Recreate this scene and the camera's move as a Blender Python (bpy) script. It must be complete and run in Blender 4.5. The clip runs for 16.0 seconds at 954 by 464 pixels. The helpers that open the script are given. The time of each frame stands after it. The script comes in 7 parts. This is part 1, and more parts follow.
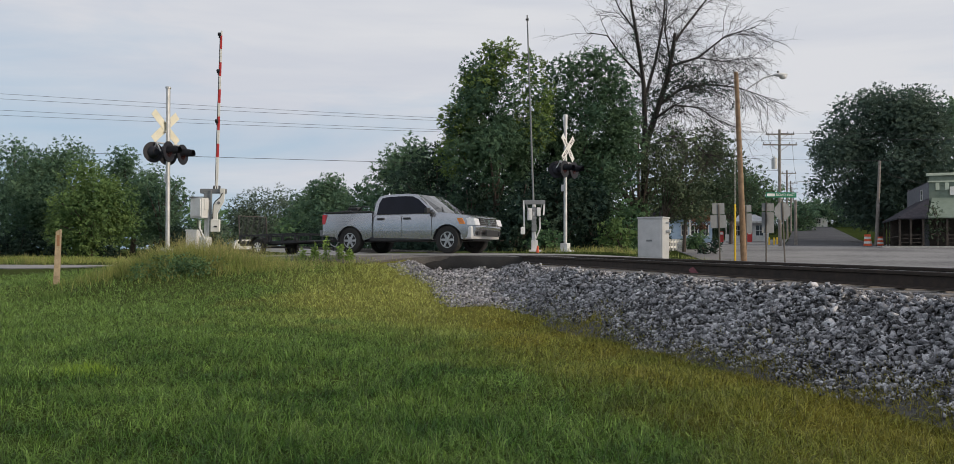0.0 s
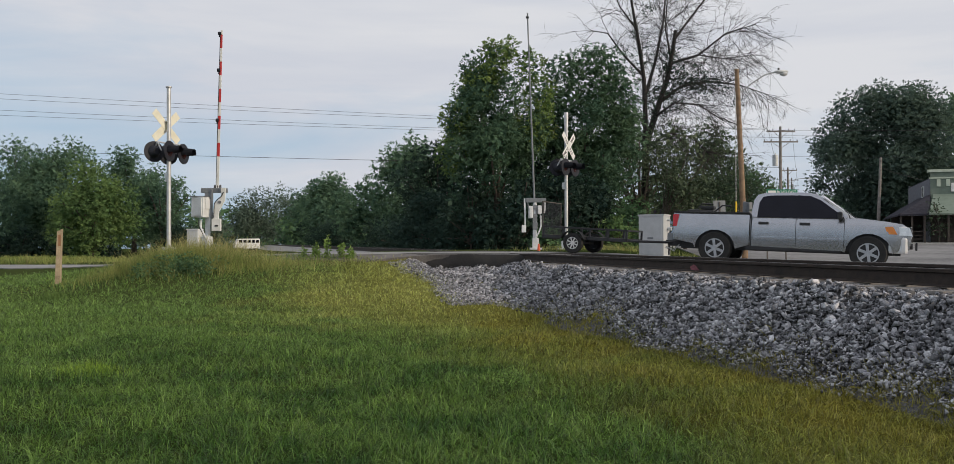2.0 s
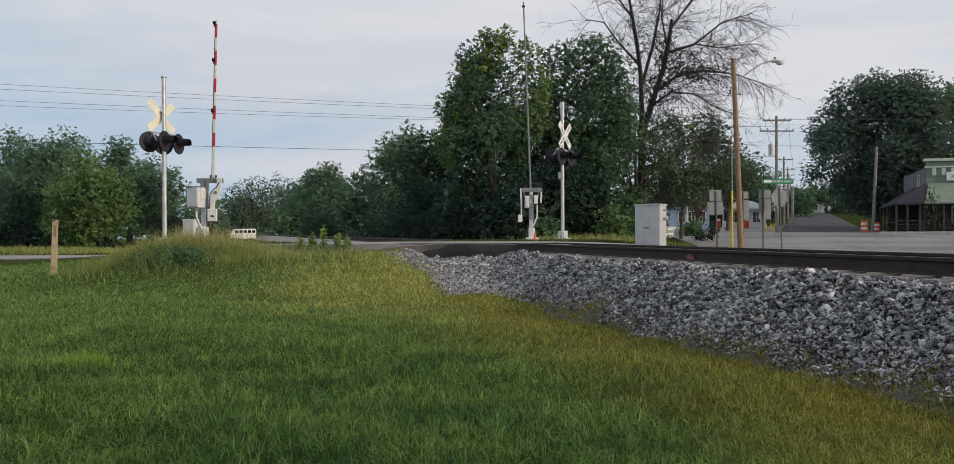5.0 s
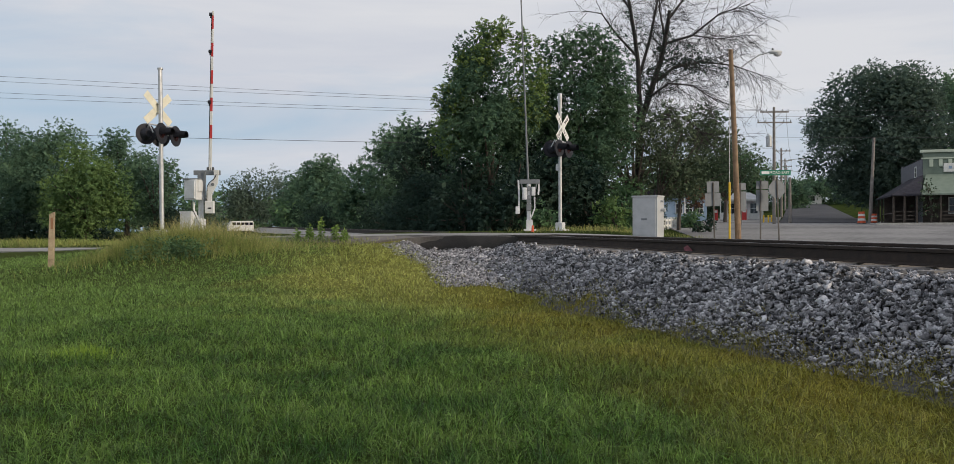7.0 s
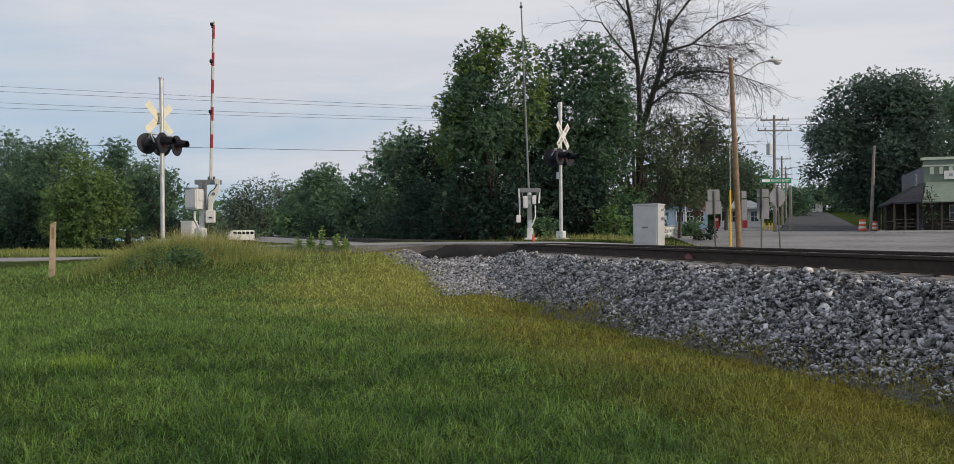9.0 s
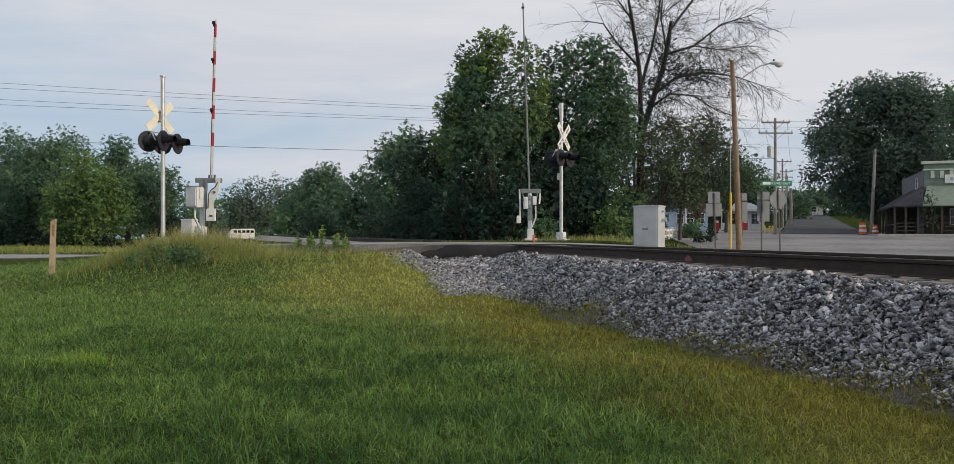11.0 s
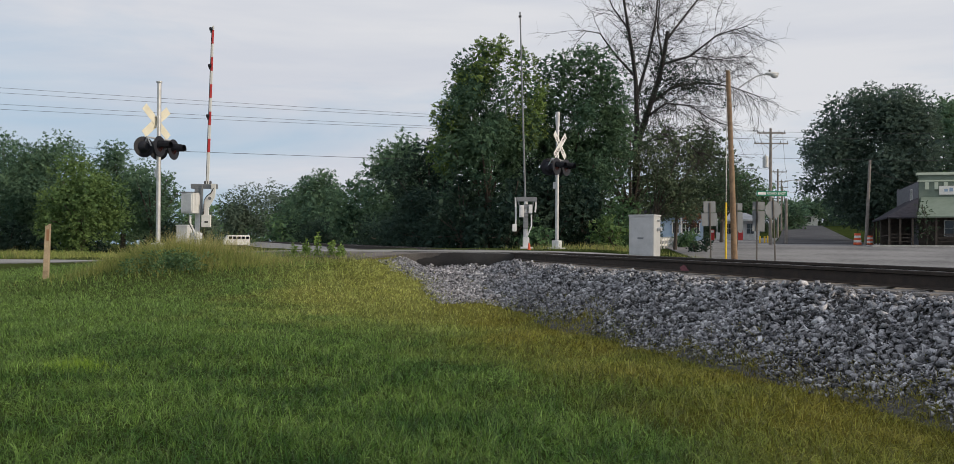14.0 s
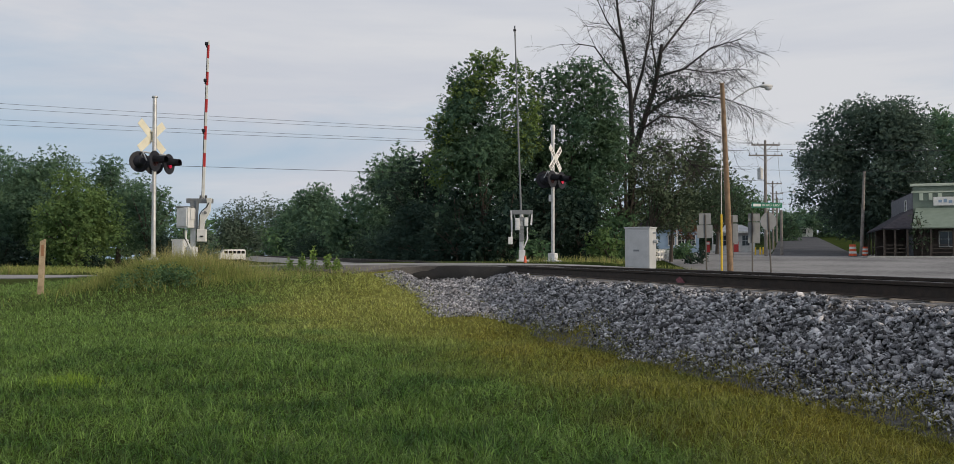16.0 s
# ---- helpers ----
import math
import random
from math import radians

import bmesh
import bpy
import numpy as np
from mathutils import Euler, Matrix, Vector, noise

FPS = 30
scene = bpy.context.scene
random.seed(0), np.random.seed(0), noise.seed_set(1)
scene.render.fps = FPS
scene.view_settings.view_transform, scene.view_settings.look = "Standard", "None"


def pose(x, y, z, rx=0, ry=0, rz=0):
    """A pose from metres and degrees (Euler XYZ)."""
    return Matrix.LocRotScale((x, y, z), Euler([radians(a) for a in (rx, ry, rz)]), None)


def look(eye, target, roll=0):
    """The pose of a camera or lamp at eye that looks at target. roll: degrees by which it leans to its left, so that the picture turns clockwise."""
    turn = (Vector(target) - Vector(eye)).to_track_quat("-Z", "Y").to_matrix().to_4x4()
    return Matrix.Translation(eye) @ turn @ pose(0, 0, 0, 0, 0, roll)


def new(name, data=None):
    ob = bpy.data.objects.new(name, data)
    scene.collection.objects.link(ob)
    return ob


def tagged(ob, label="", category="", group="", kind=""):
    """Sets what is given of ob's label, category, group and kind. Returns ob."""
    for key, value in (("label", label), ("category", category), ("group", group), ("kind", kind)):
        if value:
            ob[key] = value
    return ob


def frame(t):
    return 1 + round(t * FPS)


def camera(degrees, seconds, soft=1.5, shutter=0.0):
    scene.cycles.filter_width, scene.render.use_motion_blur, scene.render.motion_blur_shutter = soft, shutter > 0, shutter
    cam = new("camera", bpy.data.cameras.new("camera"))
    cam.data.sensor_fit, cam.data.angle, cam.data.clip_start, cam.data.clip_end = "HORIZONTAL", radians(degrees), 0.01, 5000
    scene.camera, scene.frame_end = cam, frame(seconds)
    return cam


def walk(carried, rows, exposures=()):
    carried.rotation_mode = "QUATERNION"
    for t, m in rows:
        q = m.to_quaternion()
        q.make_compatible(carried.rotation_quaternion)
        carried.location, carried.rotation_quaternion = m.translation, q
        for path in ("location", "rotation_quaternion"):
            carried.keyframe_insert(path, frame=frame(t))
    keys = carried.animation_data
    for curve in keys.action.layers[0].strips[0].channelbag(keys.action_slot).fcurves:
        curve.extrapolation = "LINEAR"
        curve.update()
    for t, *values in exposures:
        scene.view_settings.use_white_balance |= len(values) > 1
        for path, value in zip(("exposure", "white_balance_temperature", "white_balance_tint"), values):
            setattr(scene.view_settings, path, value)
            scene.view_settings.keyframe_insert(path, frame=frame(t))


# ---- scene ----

EYE = 1.25
cam = camera(60.0, 16.0, soft=0.75)
walk(cam, [
    (0.0, pose(0, 0, EYE, 91.261, -0.193, -0.070)),
    (0.5, pose(0, 0, EYE, 91.244, -0.205, -0.141)),
    (1.0, pose(0, 0, EYE, 91.201, -0.164, -0.079)),
    (1.5, pose(0, 0, EYE, 91.179, -0.069, -0.048)),
    (2.0, pose(0, 0, EYE, 91.138, 0.022, 0.004)),
    (2.5, pose(0, 0, EYE, 90.978, 0.077, -0.047)),
    (3.0, pose(0, 0, EYE, 91.036, 0.095, -0.008)),
    (3.5, pose(0, 0, EYE, 91.018, -0.009, 0.004)),
    (4.0, pose(0, 0, EYE, 90.886, -0.001, -0.054)),
    (6.5, pose(0, 0, EYE, 89.888, 0.276, -0.466)),
    (7.0, pose(0, 0, EYE, 89.864, 0.214, -0.414)),
    (7.5, pose(0, 0, EYE, 89.891, 0.180, -0.416)),
    (8.0, pose(0, 0, EYE, 90.080, 0.268, -0.336)),
    (8.5, pose(0, 0, EYE, 90.302, 0.278, -0.323)),
    (9.0, pose(0, 0, EYE, 90.464, 0.347, -0.359)),
    (11.5, pose(0, 0, EYE, 90.504, -0.230, -0.308)),
    (12.0, pose(0, 0, EYE, 90.759, -0.331, -0.288)),
    (12.5, pose(0, 0, EYE, 90.790, -0.410, -0.371)),
    (13.0, pose(0, 0, EYE, 90.801, -0.461, -0.471)),
    (13.5, pose(0, 0, EYE, 90.909, -0.569, -0.561)),
    (14.0, pose(0, 0, EYE, 91.044, -0.489, -0.654)),
    (14.5, pose(0, 0, EYE, 91.099, -0.513, -0.766)),
    (15.0, pose(0, 0, EYE, 91.218, -0.561, -0.816)),
    (15.5, pose(0, 0, EYE, 91.459, -0.312, -0.882)),
    (16.0, pose(0, 0, EYE, 91.953, -0.196, -0.928)),
], exposures=[(0.0, 0.02), (13.0, 0.04), (15.5, 0.06), (16.0, -0.06)])

# ---- light ----
SUN_AZ, SUN_EL = radians(118), radians(20)      # azimuth clockwise from +y
world = bpy.data.worlds.new("world")
scene.world = world
world.use_nodes = True
wt = world.node_tree
wt.nodes.clear()


def link(tree, a, ao, b, bi):
    tree.links.new(a.outputs[ao], b.inputs[bi])


w_out = wt.nodes.new("ShaderNodeOutputWorld")
w_bg = wt.nodes.new("ShaderNodeBackground")
w_sky = wt.nodes.new("ShaderNodeTexSky")
w_sky.sky_type, w_sky.sun_disc = "NISHITA", False
w_sky.sun_elevation, w_sky.sun_rotation = SUN_EL, SUN_AZ
w_sky.air_density, w_sky.dust_density, w_sky.ozone_density = 1.0, 1.5, 1.5
w_co = wt.nodes.new("ShaderNodeTexCoord")
w_map = wt.nodes.new("ShaderNodeMapping")
w_map.inputs["Rotation"].default_value = (radians(8), radians(-14), 0)
w_map.inputs["Scale"].default_value = (1.2, 1.2, 6.5)
w_no = wt.nodes.new("ShaderNodeTexNoise")
w_no.inputs["Scale"].default_value, w_no.inputs["Detail"].default_value = 1.6, 7
w_no.inputs["Roughness"].default_value = 0.55
w_no.inputs["Distortion"].default_value = 0.4
w_sep = wt.nodes.new("ShaderNodeSeparateXYZ")
w_hi = wt.nodes.new("ShaderNodeMapRange")       # thin high cloud thickens away from the horizon
w_hi.inputs["From Min"].default_value, w_hi.inputs["From Max"].default_value = 0.05, 0.22
w_hi.inputs["To Min"].default_value, w_hi.inputs["To Max"].default_value = -0.10, 0.24
w_add = wt.nodes.new("ShaderNodeMath")
w_add.operation = "ADD"
w_ramp = wt.nodes.new("ShaderNodeValToRGB")
w_ramp.color_ramp.elements[0].position, w_ramp.color_ramp.elements[0].color = 0.36, (0, 0, 0, 1)
w_ramp.color_ramp.elements[1].position, w_ramp.color_ramp.elements[1].color = 0.72, (1, 1, 1, 1)
w_mul = wt.nodes.new("ShaderNodeVectorMath")
w_mul.operation = "SCALE"
w_mul.inputs["Scale"].default_value = 0.10
w_mix = wt.nodes.new("ShaderNodeMix")
w_mix.data_type = "RGBA"
link(wt, w_co, "Generated", w_map, "Vector")
link(wt, w_map, "Vector", w_no, "Vector")
link(wt, w_co, "Generated", w_sep, "Vector")
link(wt, w_sep, "Z", w_hi, "Value")
link(wt, w_no, "Fac", w_add, 0)
link(wt, w_hi, "Result", w_add, 1)
w_lft = wt.nodes.new("ShaderNodeMapRange")      # the cloud thins out toward the west
w_lft.inputs["From Min"].default_value, w_lft.inputs["From Max"].default_value = -0.55, 0.05
w_lft.inputs["To Min"].default_value, w_lft.inputs["To Max"].default_value = -0.07, 0.10
w_add2 = wt.nodes.new("ShaderNodeMath")
w_add2.operation = "ADD"
link(wt, w_sep, "X", w_lft, "Value")
link(wt, w_add, "Value", w_add2, 0)
link(wt, w_lft, "Result", w_add2, 1)
link(wt, w_add2, "Value", w_ramp, "Fac")
w_map2 = wt.nodes.new("ShaderNodeMapping")      # slanting streaks in the thin cloud
w_map2.inputs["Rotation"].default_value = (radians(5), radians(17), radians(10))
w_map2.inputs["Scale"].default_value = (1.3, 1.3, 11.0)
w_no2 = wt.nodes.new("ShaderNodeTexNoise")
w_no2.inputs["Scale"].default_value, w_no2.inputs["Detail"].default_value = 2.2, 6
w_str = wt.nodes.new("ShaderNodeMapRange")
w_str.inputs["From Min"].default_value, w_str.inputs["From Max"].default_value = 0.36, 0.64
w_tone = wt.nodes.new("ShaderNodeMix")
w_tone.data_type = "RGBA"
w_tone.inputs[6].default_value, w_tone.inputs[7].default_value = (0.60, 0.625, 0.69, 1), (0.69, 0.70, 0.735, 1)
link(wt, w_co, "Generated", w_map2, "Vector")
link(wt, w_map2, "Vector", w_no2, "Vector")
link(wt, w_no2, "Fac", w_str, "Value")
link(wt, w_str, "Result", w_tone, "Factor")
link(wt, w_tone, 2, w_mix, 7)
link(wt, w_sky, "Color", w_mul, 0)
link(wt, w_ramp, "Color", w_mix, "Factor")
w_haze = wt.nodes.new("ShaderNodeMix")          # humid summer haze over the clear sky
w_haze.data_type = "RGBA"
w_haze.inputs["Factor"].default_value = 0.80
w_haze.inputs[7].default_value = (0.37, 0.525, 0.69, 1)
link(wt, w_mul, "Vector", w_haze, 6)
link(wt, w_haze, 2, w_mix, 6)
link(wt, w_mix, 2, w_bg, "Color")
link(wt, w_bg, "Background", w_out, "Surface")

sun = new("sun", bpy.data.lights.new("sun", "SUN"))
sun.data.energy, sun.data.angle, sun.data.color = 2.25, radians(6), (1.0, 0.84, 0.64)
sun.matrix_world = look((60 * math.sin(SUN_AZ), 60 * math.cos(SUN_AZ), 60 * math.tan(SUN_EL)), (0, 0, 0))

# ---- materials ----


def mat(name, c1, c2, scale=8.0, rough=0.7, metal=0.0, bump=0.0, fine=60.0, spread=(0.35, 0.65), random_tint=0.0,
        island=0.0, coat=0.0, coords="Object", transl=0.0, spec=0.5):
    """Two colours mixed by coarse and fine noise, with optional relief and a random shift per object or per island."""
    m = bpy.data.materials.new(name)
    m.use_nodes = True
    t = m.node_tree
    b = t.nodes["Principled BSDF"]
    co = t.nodes.new("ShaderNodeTexCoord")
    n1, n2 = t.nodes.new("ShaderNodeTexNoise"), t.nodes.new("ShaderNodeTexNoise")
    n1.inputs["Scale"].default_value, n1.inputs["Detail"].default_value = scale, 5
    n2.inputs["Scale"].default_value, n2.inputs["Detail"].default_value = fine, 4
    link(t, co, coords, n1, "Vector")
    link(t, co, coords, n2, "Vector")
    mixn = t.nodes.new("ShaderNodeMix")
    mixn.inputs[0].default_value = 0.4
    link(t, n1, "Fac", mixn, 2)
    link(t, n2, "Fac", mixn, 3)
    rp = t.nodes.new("ShaderNodeMapRange")
    rp.inputs["From Min"].default_value, rp.inputs["From Max"].default_value = spread
    link(t, mixn, 0, rp, "Value")
    mx = t.nodes.new("ShaderNodeMix")
    mx.data_type = "RGBA"
    mx.inputs[6].default_value, mx.inputs[7].default_value = (*c1, 1), (*c2, 1)
    link(t, rp, "Result", mx, "Factor")
    last, sock = mx, 2
    if random_tint or island:
        src = t.nodes.new("ShaderNodeObjectInfo") if random_tint else t.nodes.new("ShaderNodeNewGeometry")
        vr = t.nodes.new("ShaderNodeMapRange")
        k = random_tint or island
        vr.inputs["To Min"].default_value, vr.inputs["To Max"].default_value = 1 - k, 1 + k
        link(t, src, "Random" if random_tint else "Random Per Island", vr, "Value")
        hs = t.nodes.new("ShaderNodeHueSaturation")
        link(t, vr, "Result", hs, "Value")
        link(t, last, sock, hs, "Color")
        last, sock = hs, "Color"
    link(t, last, sock, b, "Base Color")
    b.inputs["Roughness"].default_value, b.inputs["Metallic"].default_value = rough, metal
    b.inputs["Coat Weight"].default_value = coat
    b.inputs["Specular IOR Level"].default_value = spec
    b.inputs["Coat Roughness"].default_value = 0.08
    if bump:
        bn = t.nodes.new("ShaderNodeBump")
        bn.inputs["Strength"].default_value = bump
        bn.inputs["Distance"].default_value = 0.02
        link(t, mixn, 0, bn, "Height")
        link(t, bn, "Normal", b, "Normal")
    if transl:
        tr = t.nodes.new("ShaderNodeBsdfTranslucent")
        link(t, last, sock, tr, "Color")
        ad = t.nodes.new("ShaderNodeMixShader")
        ad.inputs["Fac"].default_value = transl
        link(t, b, "BSDF", ad, 1)
        link(t, tr, "BSDF", ad, 2)
        link(t, ad, "Shader", t.nodes["Material Output"], "Surface")
    return m


def glow(name, c, strength):
    m = bpy.data.materials.new(name)
    m.use_nodes = True
    b = m.node_tree.nodes["Principled BSDF"]
    b.inputs["Base Color"].default_value = (*c, 1)
    b.inputs["Emission Color"].default_value = (*c, 1)
    b.inputs["Emission Strength"].default_value = strength
    return m


# unit vectors of the track (towards the distance, and away from the camera's side)
TU, TN = Vector((-0.276, 0.961)), Vector((0.961, 0.276))
TO = Vector((4.79, 8.5))


def grass_mat(name, greens, straws, k_island, transl=0.3):
    """Lawn: green in patches, straw-coloured along the ballast and toward the crossing."""
    m = mat(name, greens[0], greens[1], scale=1.0, fine=6.0, rough=0.52, island=k_island, coords="Object", transl=transl, spec=0.38 if transl else 0.0, spread=(0.40, 0.60))
    t = m.node_tree
    hs = [n for n in t.nodes if n.type == "HUE_SAT"][0]
    base = hs.inputs["Color"].links[0].from_node
    geo = t.nodes.new("ShaderNodeNewGeometry")
    dot = t.nodes.new("ShaderNodeVectorMath")
    dot.operation = "DOT_PRODUCT"
    dot.inputs[1].default_value = (TN.x, TN.y, 0)
    link(t, geo, "Position", dot, 0)
    nz = t.nodes.new("ShaderNodeTexNoise")
    nz.inputs["Scale"].default_value, nz.inputs["Detail"].default_value = 0.7, 8
    link(t, geo, "Position", nz, "Vector")
    mad = t.nodes.new("ShaderNodeMath")
    mad.operation = "MULTIPLY_ADD"
    mad.inputs[1].default_value = 4.2
    link(t, nz, "Fac", mad, 0)
    link(t, dot, "Value", mad, 2)
    dry = t.nodes.new("ShaderNodeMapRange")
    dry.inputs["From Min"].default_value, dry.inputs["From Max"].default_value = 4.3, 7.3
    link(t, mad, "Value", dry, "Value")
    # ground toward the crossing is dry too
    far = t.nodes.new("ShaderNodeVectorMath")
    far.operation = "DISTANCE"
    far.inputs[1].default_value = (-1.4 / 3.4, 18.6 / 5.6, 0)
    sq = t.nodes.new("ShaderNodeVectorMath")
    sq.operation = "MULTIPLY"
    sq.inputs[1].default_value = (1 / 3.4, 1 / 5.6, 0)
    link(t, geo, "Position", sq, 0)
    link(t, sq, "Vector", far, 0)
    mad2 = t.nodes.new("ShaderNodeMath")
    mad2.operation = "MULTIPLY_ADD"
    mad2.inputs[1].default_value = 1.8
    link(t, nz, "Fac", mad2, 0)
    link(t, far, "Value", mad2, 2)
    dry2 = t.nodes.new("ShaderNodeMapRange")
    dry2.inputs["From Min"].default_value, dry2.inputs["From Max"].default_value = 2.15, 1.15
    dry2.inputs["To Max"].default_value = 0.95
    link(t, mad2, "Value", dry2, "Value")
    fl = t.nodes.new("ShaderNodeTexNoise")
    fl.inputs["Scale"].default_value = 14
    link(t, geo, "Position", fl, "Vector")
    st = t.nodes.new("ShaderNodeMix")
    st.data_type = "RGBA"
    st.inputs[6].default_value, st.inputs[7].default_value = (*straws[0], 1), (*straws[1], 1)
    link(t, fl, "Fac", st, "Factor")
    mm = t.nodes.new("ShaderNodeMix")
    mm.data_type = "RGBA"
    lim = t.nodes.new("ShaderNodeMapRange")     # only on the lawn's side of the track
    lim.inputs["From Min"].default_value, lim.inputs["From Max"].default_value = 8.2, 9.5
    lim.inputs["To Min"].default_value, lim.inputs["To Max"].default_value = 1.0, 0.0
    link(t, dot, "Value", lim, "Value")
    sep = t.nodes.new("ShaderNodeSeparateXYZ")
    link(t, geo, "Position", sep, "Vector")
    this_side = t.nodes.new("ShaderNodeMapRange")       # and on the lawn's side of the road
    this_side.inputs["From Min"].default_value, this_side.inputs["From Max"].default_value = 25.0, 28.0
    this_side.inputs["To Min"].default_value, this_side.inputs["To Max"].default_value = 1.0, 0.0
    link(t, sep, "Y", this_side, "Value")
    both = t.nodes.new("ShaderNodeMath")
    both.operation = "MULTIPLY"
    link(t, lim, "Result", both, 0)
    link(t, this_side, "Result", both, 1)
    mlt = t.nodes.new("ShaderNodeMath")
    mlt.operation = "MULTIPLY"
    link(t, dry2, "Result", mlt, 0)
    link(t, both, "Value", mlt, 1)
    mlt2 = t.nodes.new("ShaderNodeMath")
    mlt2.operation = "MULTIPLY"
    link(t, dry, "Result", mlt2, 0)
    link(t, both, "Value", mlt2, 1)
    br = t.nodes.new("ShaderNodeMix")           # browner along the gravel
    br.data_type = "RGBA"
    br.inputs[7].default_value = (straws[0][0] * 0.88, straws[0][1] * 0.70, straws[0][2] * 0.56, 1)
    link(t, mlt2, "Value", br, "Factor")
    link(t, mlt, "Value", mm, "Factor")
    pale = t.nodes.new("ShaderNodeMapRange")        # paler toward the road: grazing sheen of the lawn put into colour
    pale.inputs["From Min"].default_value, pale.inputs["From Max"].default_value = 6.0, 19.0
    pale.inputs["To Max"].default_value = 0.85
    link(t, sep, "Y", pale, "Value")
    turf = t.nodes.new("ShaderNodeMix")
    turf.data_type = "RGBA"
    turf.inputs[7].default_value = (greens[1][0] * 1.12, greens[1][1] * 1.08, greens[1][2] * 1.25, 1)
    mlt3 = t.nodes.new("ShaderNodeMath")
    mlt3.operation = "MULTIPLY"
    link(t, pale, "Result", mlt3, 0)
    link(t, lim, "Result", mlt3, 1)
    link(t, mlt3, "Value", turf, "Factor")
    link(t, base, 2, turf, 6)
    link(t, turf, 2, br, 6)
    link(t, br, 2, mm, 6)
    link(t, st, 2, mm, 7)
    link(t, mm, 2, hs, "Color")
    return m


M = {}
M["soil"] = grass_mat("turf", ((0.022, 0.034, 0.011), (0.050, 0.066, 0.020)), ((0.14, 0.15, 0.036), (0.20, 0.19, 0.060)), 0.05, 0.0)
M["blade"] = grass_mat("grass_blade", ((0.038, 0.100, 0.018), (0.140, 0.235, 0.050)), ((0.29, 0.325, 0.074), (0.42, 0.42, 0.13)), 0.72, 0.26)
M["weed"] = mat("weed_blade", (0.13, 0.21, 0.045), (0.36, 0.36, 0.11), 1.1, 0.7, island=0.35, transl=0.3)
M["seed"] = mat("seed_grass", (0.25, 0.27, 0.090), (0.48, 0.42, 0.19), 1.6, 0.7, island=0.4, transl=0.45)
M["tuft"] = mat("bright_tuft", (0.16, 0.28, 0.03), (0.28, 0.40, 0.05), 3.0, 0.7, island=0.4, transl=0.3)
M["stone"] = mat("ballast_stone", (0.072, 0.073, 0.086), (0.45, 0.445, 0.46), 7, 0.85, bump=0.5, fine=70, island=0.9)
M["stone_one"] = mat("ballast_stone_single", (0.12, 0.122, 0.140), (0.41, 0.405, 0.42), 7, 0.85, bump=0.5, fine=70, random_tint=0.7)
M["bed"] = mat("ballast_bed", (0.034, 0.033, 0.034), (0.15, 0.145, 0.142), 30, 0.95, bump=1.0, fine=90)
M["rail"] = mat("rusty_rail", (0.018, 0.014, 0.012), (0.05, 0.034, 0.026), 9, 0.75, 0.2, bump=0.3, fine=120)
M["railtop"] = mat("polished_rail_head", (0.20, 0.20, 0.21), (0.34, 0.33, 0.32), 20, 0.35, 0.9)
M["tie"] = mat("weathered_tie", (0.10, 0.09, 0.085), (0.30, 0.28, 0.26), 6, 0.9, bump=0.6)
M["asphalt"] = mat("worn_asphalt", (0.19, 0.185, 0.18), (0.33, 0.32, 0.31), 0.6, 0.9, bump=0.5, fine=45, spread=(0.3, 0.7))
M["lot"] = mat("forecourt_asphalt", (0.085, 0.085, 0.090), (0.25, 0.245, 0.245), 0.14, 0.9, bump=0.5, fine=3.0, spread=(0.36, 0.58))
M["shoulder"] = mat("broken_shoulder", (0.075, 0.066, 0.060), (0.17, 0.155, 0.145), 1.6, 0.95, bump=0.8, fine=26)
M["newasphalt"] = mat("street_asphalt", (0.046, 0.048, 0.056), (0.092, 0.092, 0.100), 0.25, 0.9, bump=0.4, fine=30, spec=0.12)
M["crossing"] = mat("crossing_asphalt", (0.014, 0.013, 0.012), (0.034, 0.031, 0.029), 3, 0.95, bump=0.8, fine=30)
M["leaf_dark"] = mat("leaf_dark", (0.054, 0.112, 0.078), (0.13, 0.21, 0.114), 0.35, 0.8, fine=1.9, spread=(0.38, 0.62), island=0.30, transl=0.42, spec=0.2)
# deep shade under the trees put into the leaf colour
M["leaf_shaded"] = mat("leaf_shaded", (0.024, 0.05, 0.042), (0.058, 0.092, 0.062), 0.35, 0.85, fine=1.9, spread=(0.38, 0.62), island=0.30, transl=0.3, spec=0.15)
M["leaf_olive"] = mat("leaf_olive", (0.046, 0.08, 0.052), (0.11, 0.152, 0.084), 0.35, 0.8, fine=1.9, spread=(0.38, 0.62), island=0.30, transl=0.38, spec=0.2)
M["leaf_mid"] = mat("leaf_mid", (0.058, 0.12, 0.074), (0.152, 0.25, 0.106), 0.35, 0.8, fine=1.9, spread=(0.38, 0.62), island=0.30, transl=0.42, spec=0.2)
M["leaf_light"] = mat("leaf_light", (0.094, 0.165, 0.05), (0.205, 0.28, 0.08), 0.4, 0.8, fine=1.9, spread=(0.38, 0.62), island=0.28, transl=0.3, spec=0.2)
M["leaf_maple"] = mat("leaf_maple", (0.084, 0.156, 0.062), (0.19, 0.276, 0.09), 0.4, 0.8, fine=1.9, spread=(0.38, 0.62), island=0.28, transl=0.36, spec=0.2)
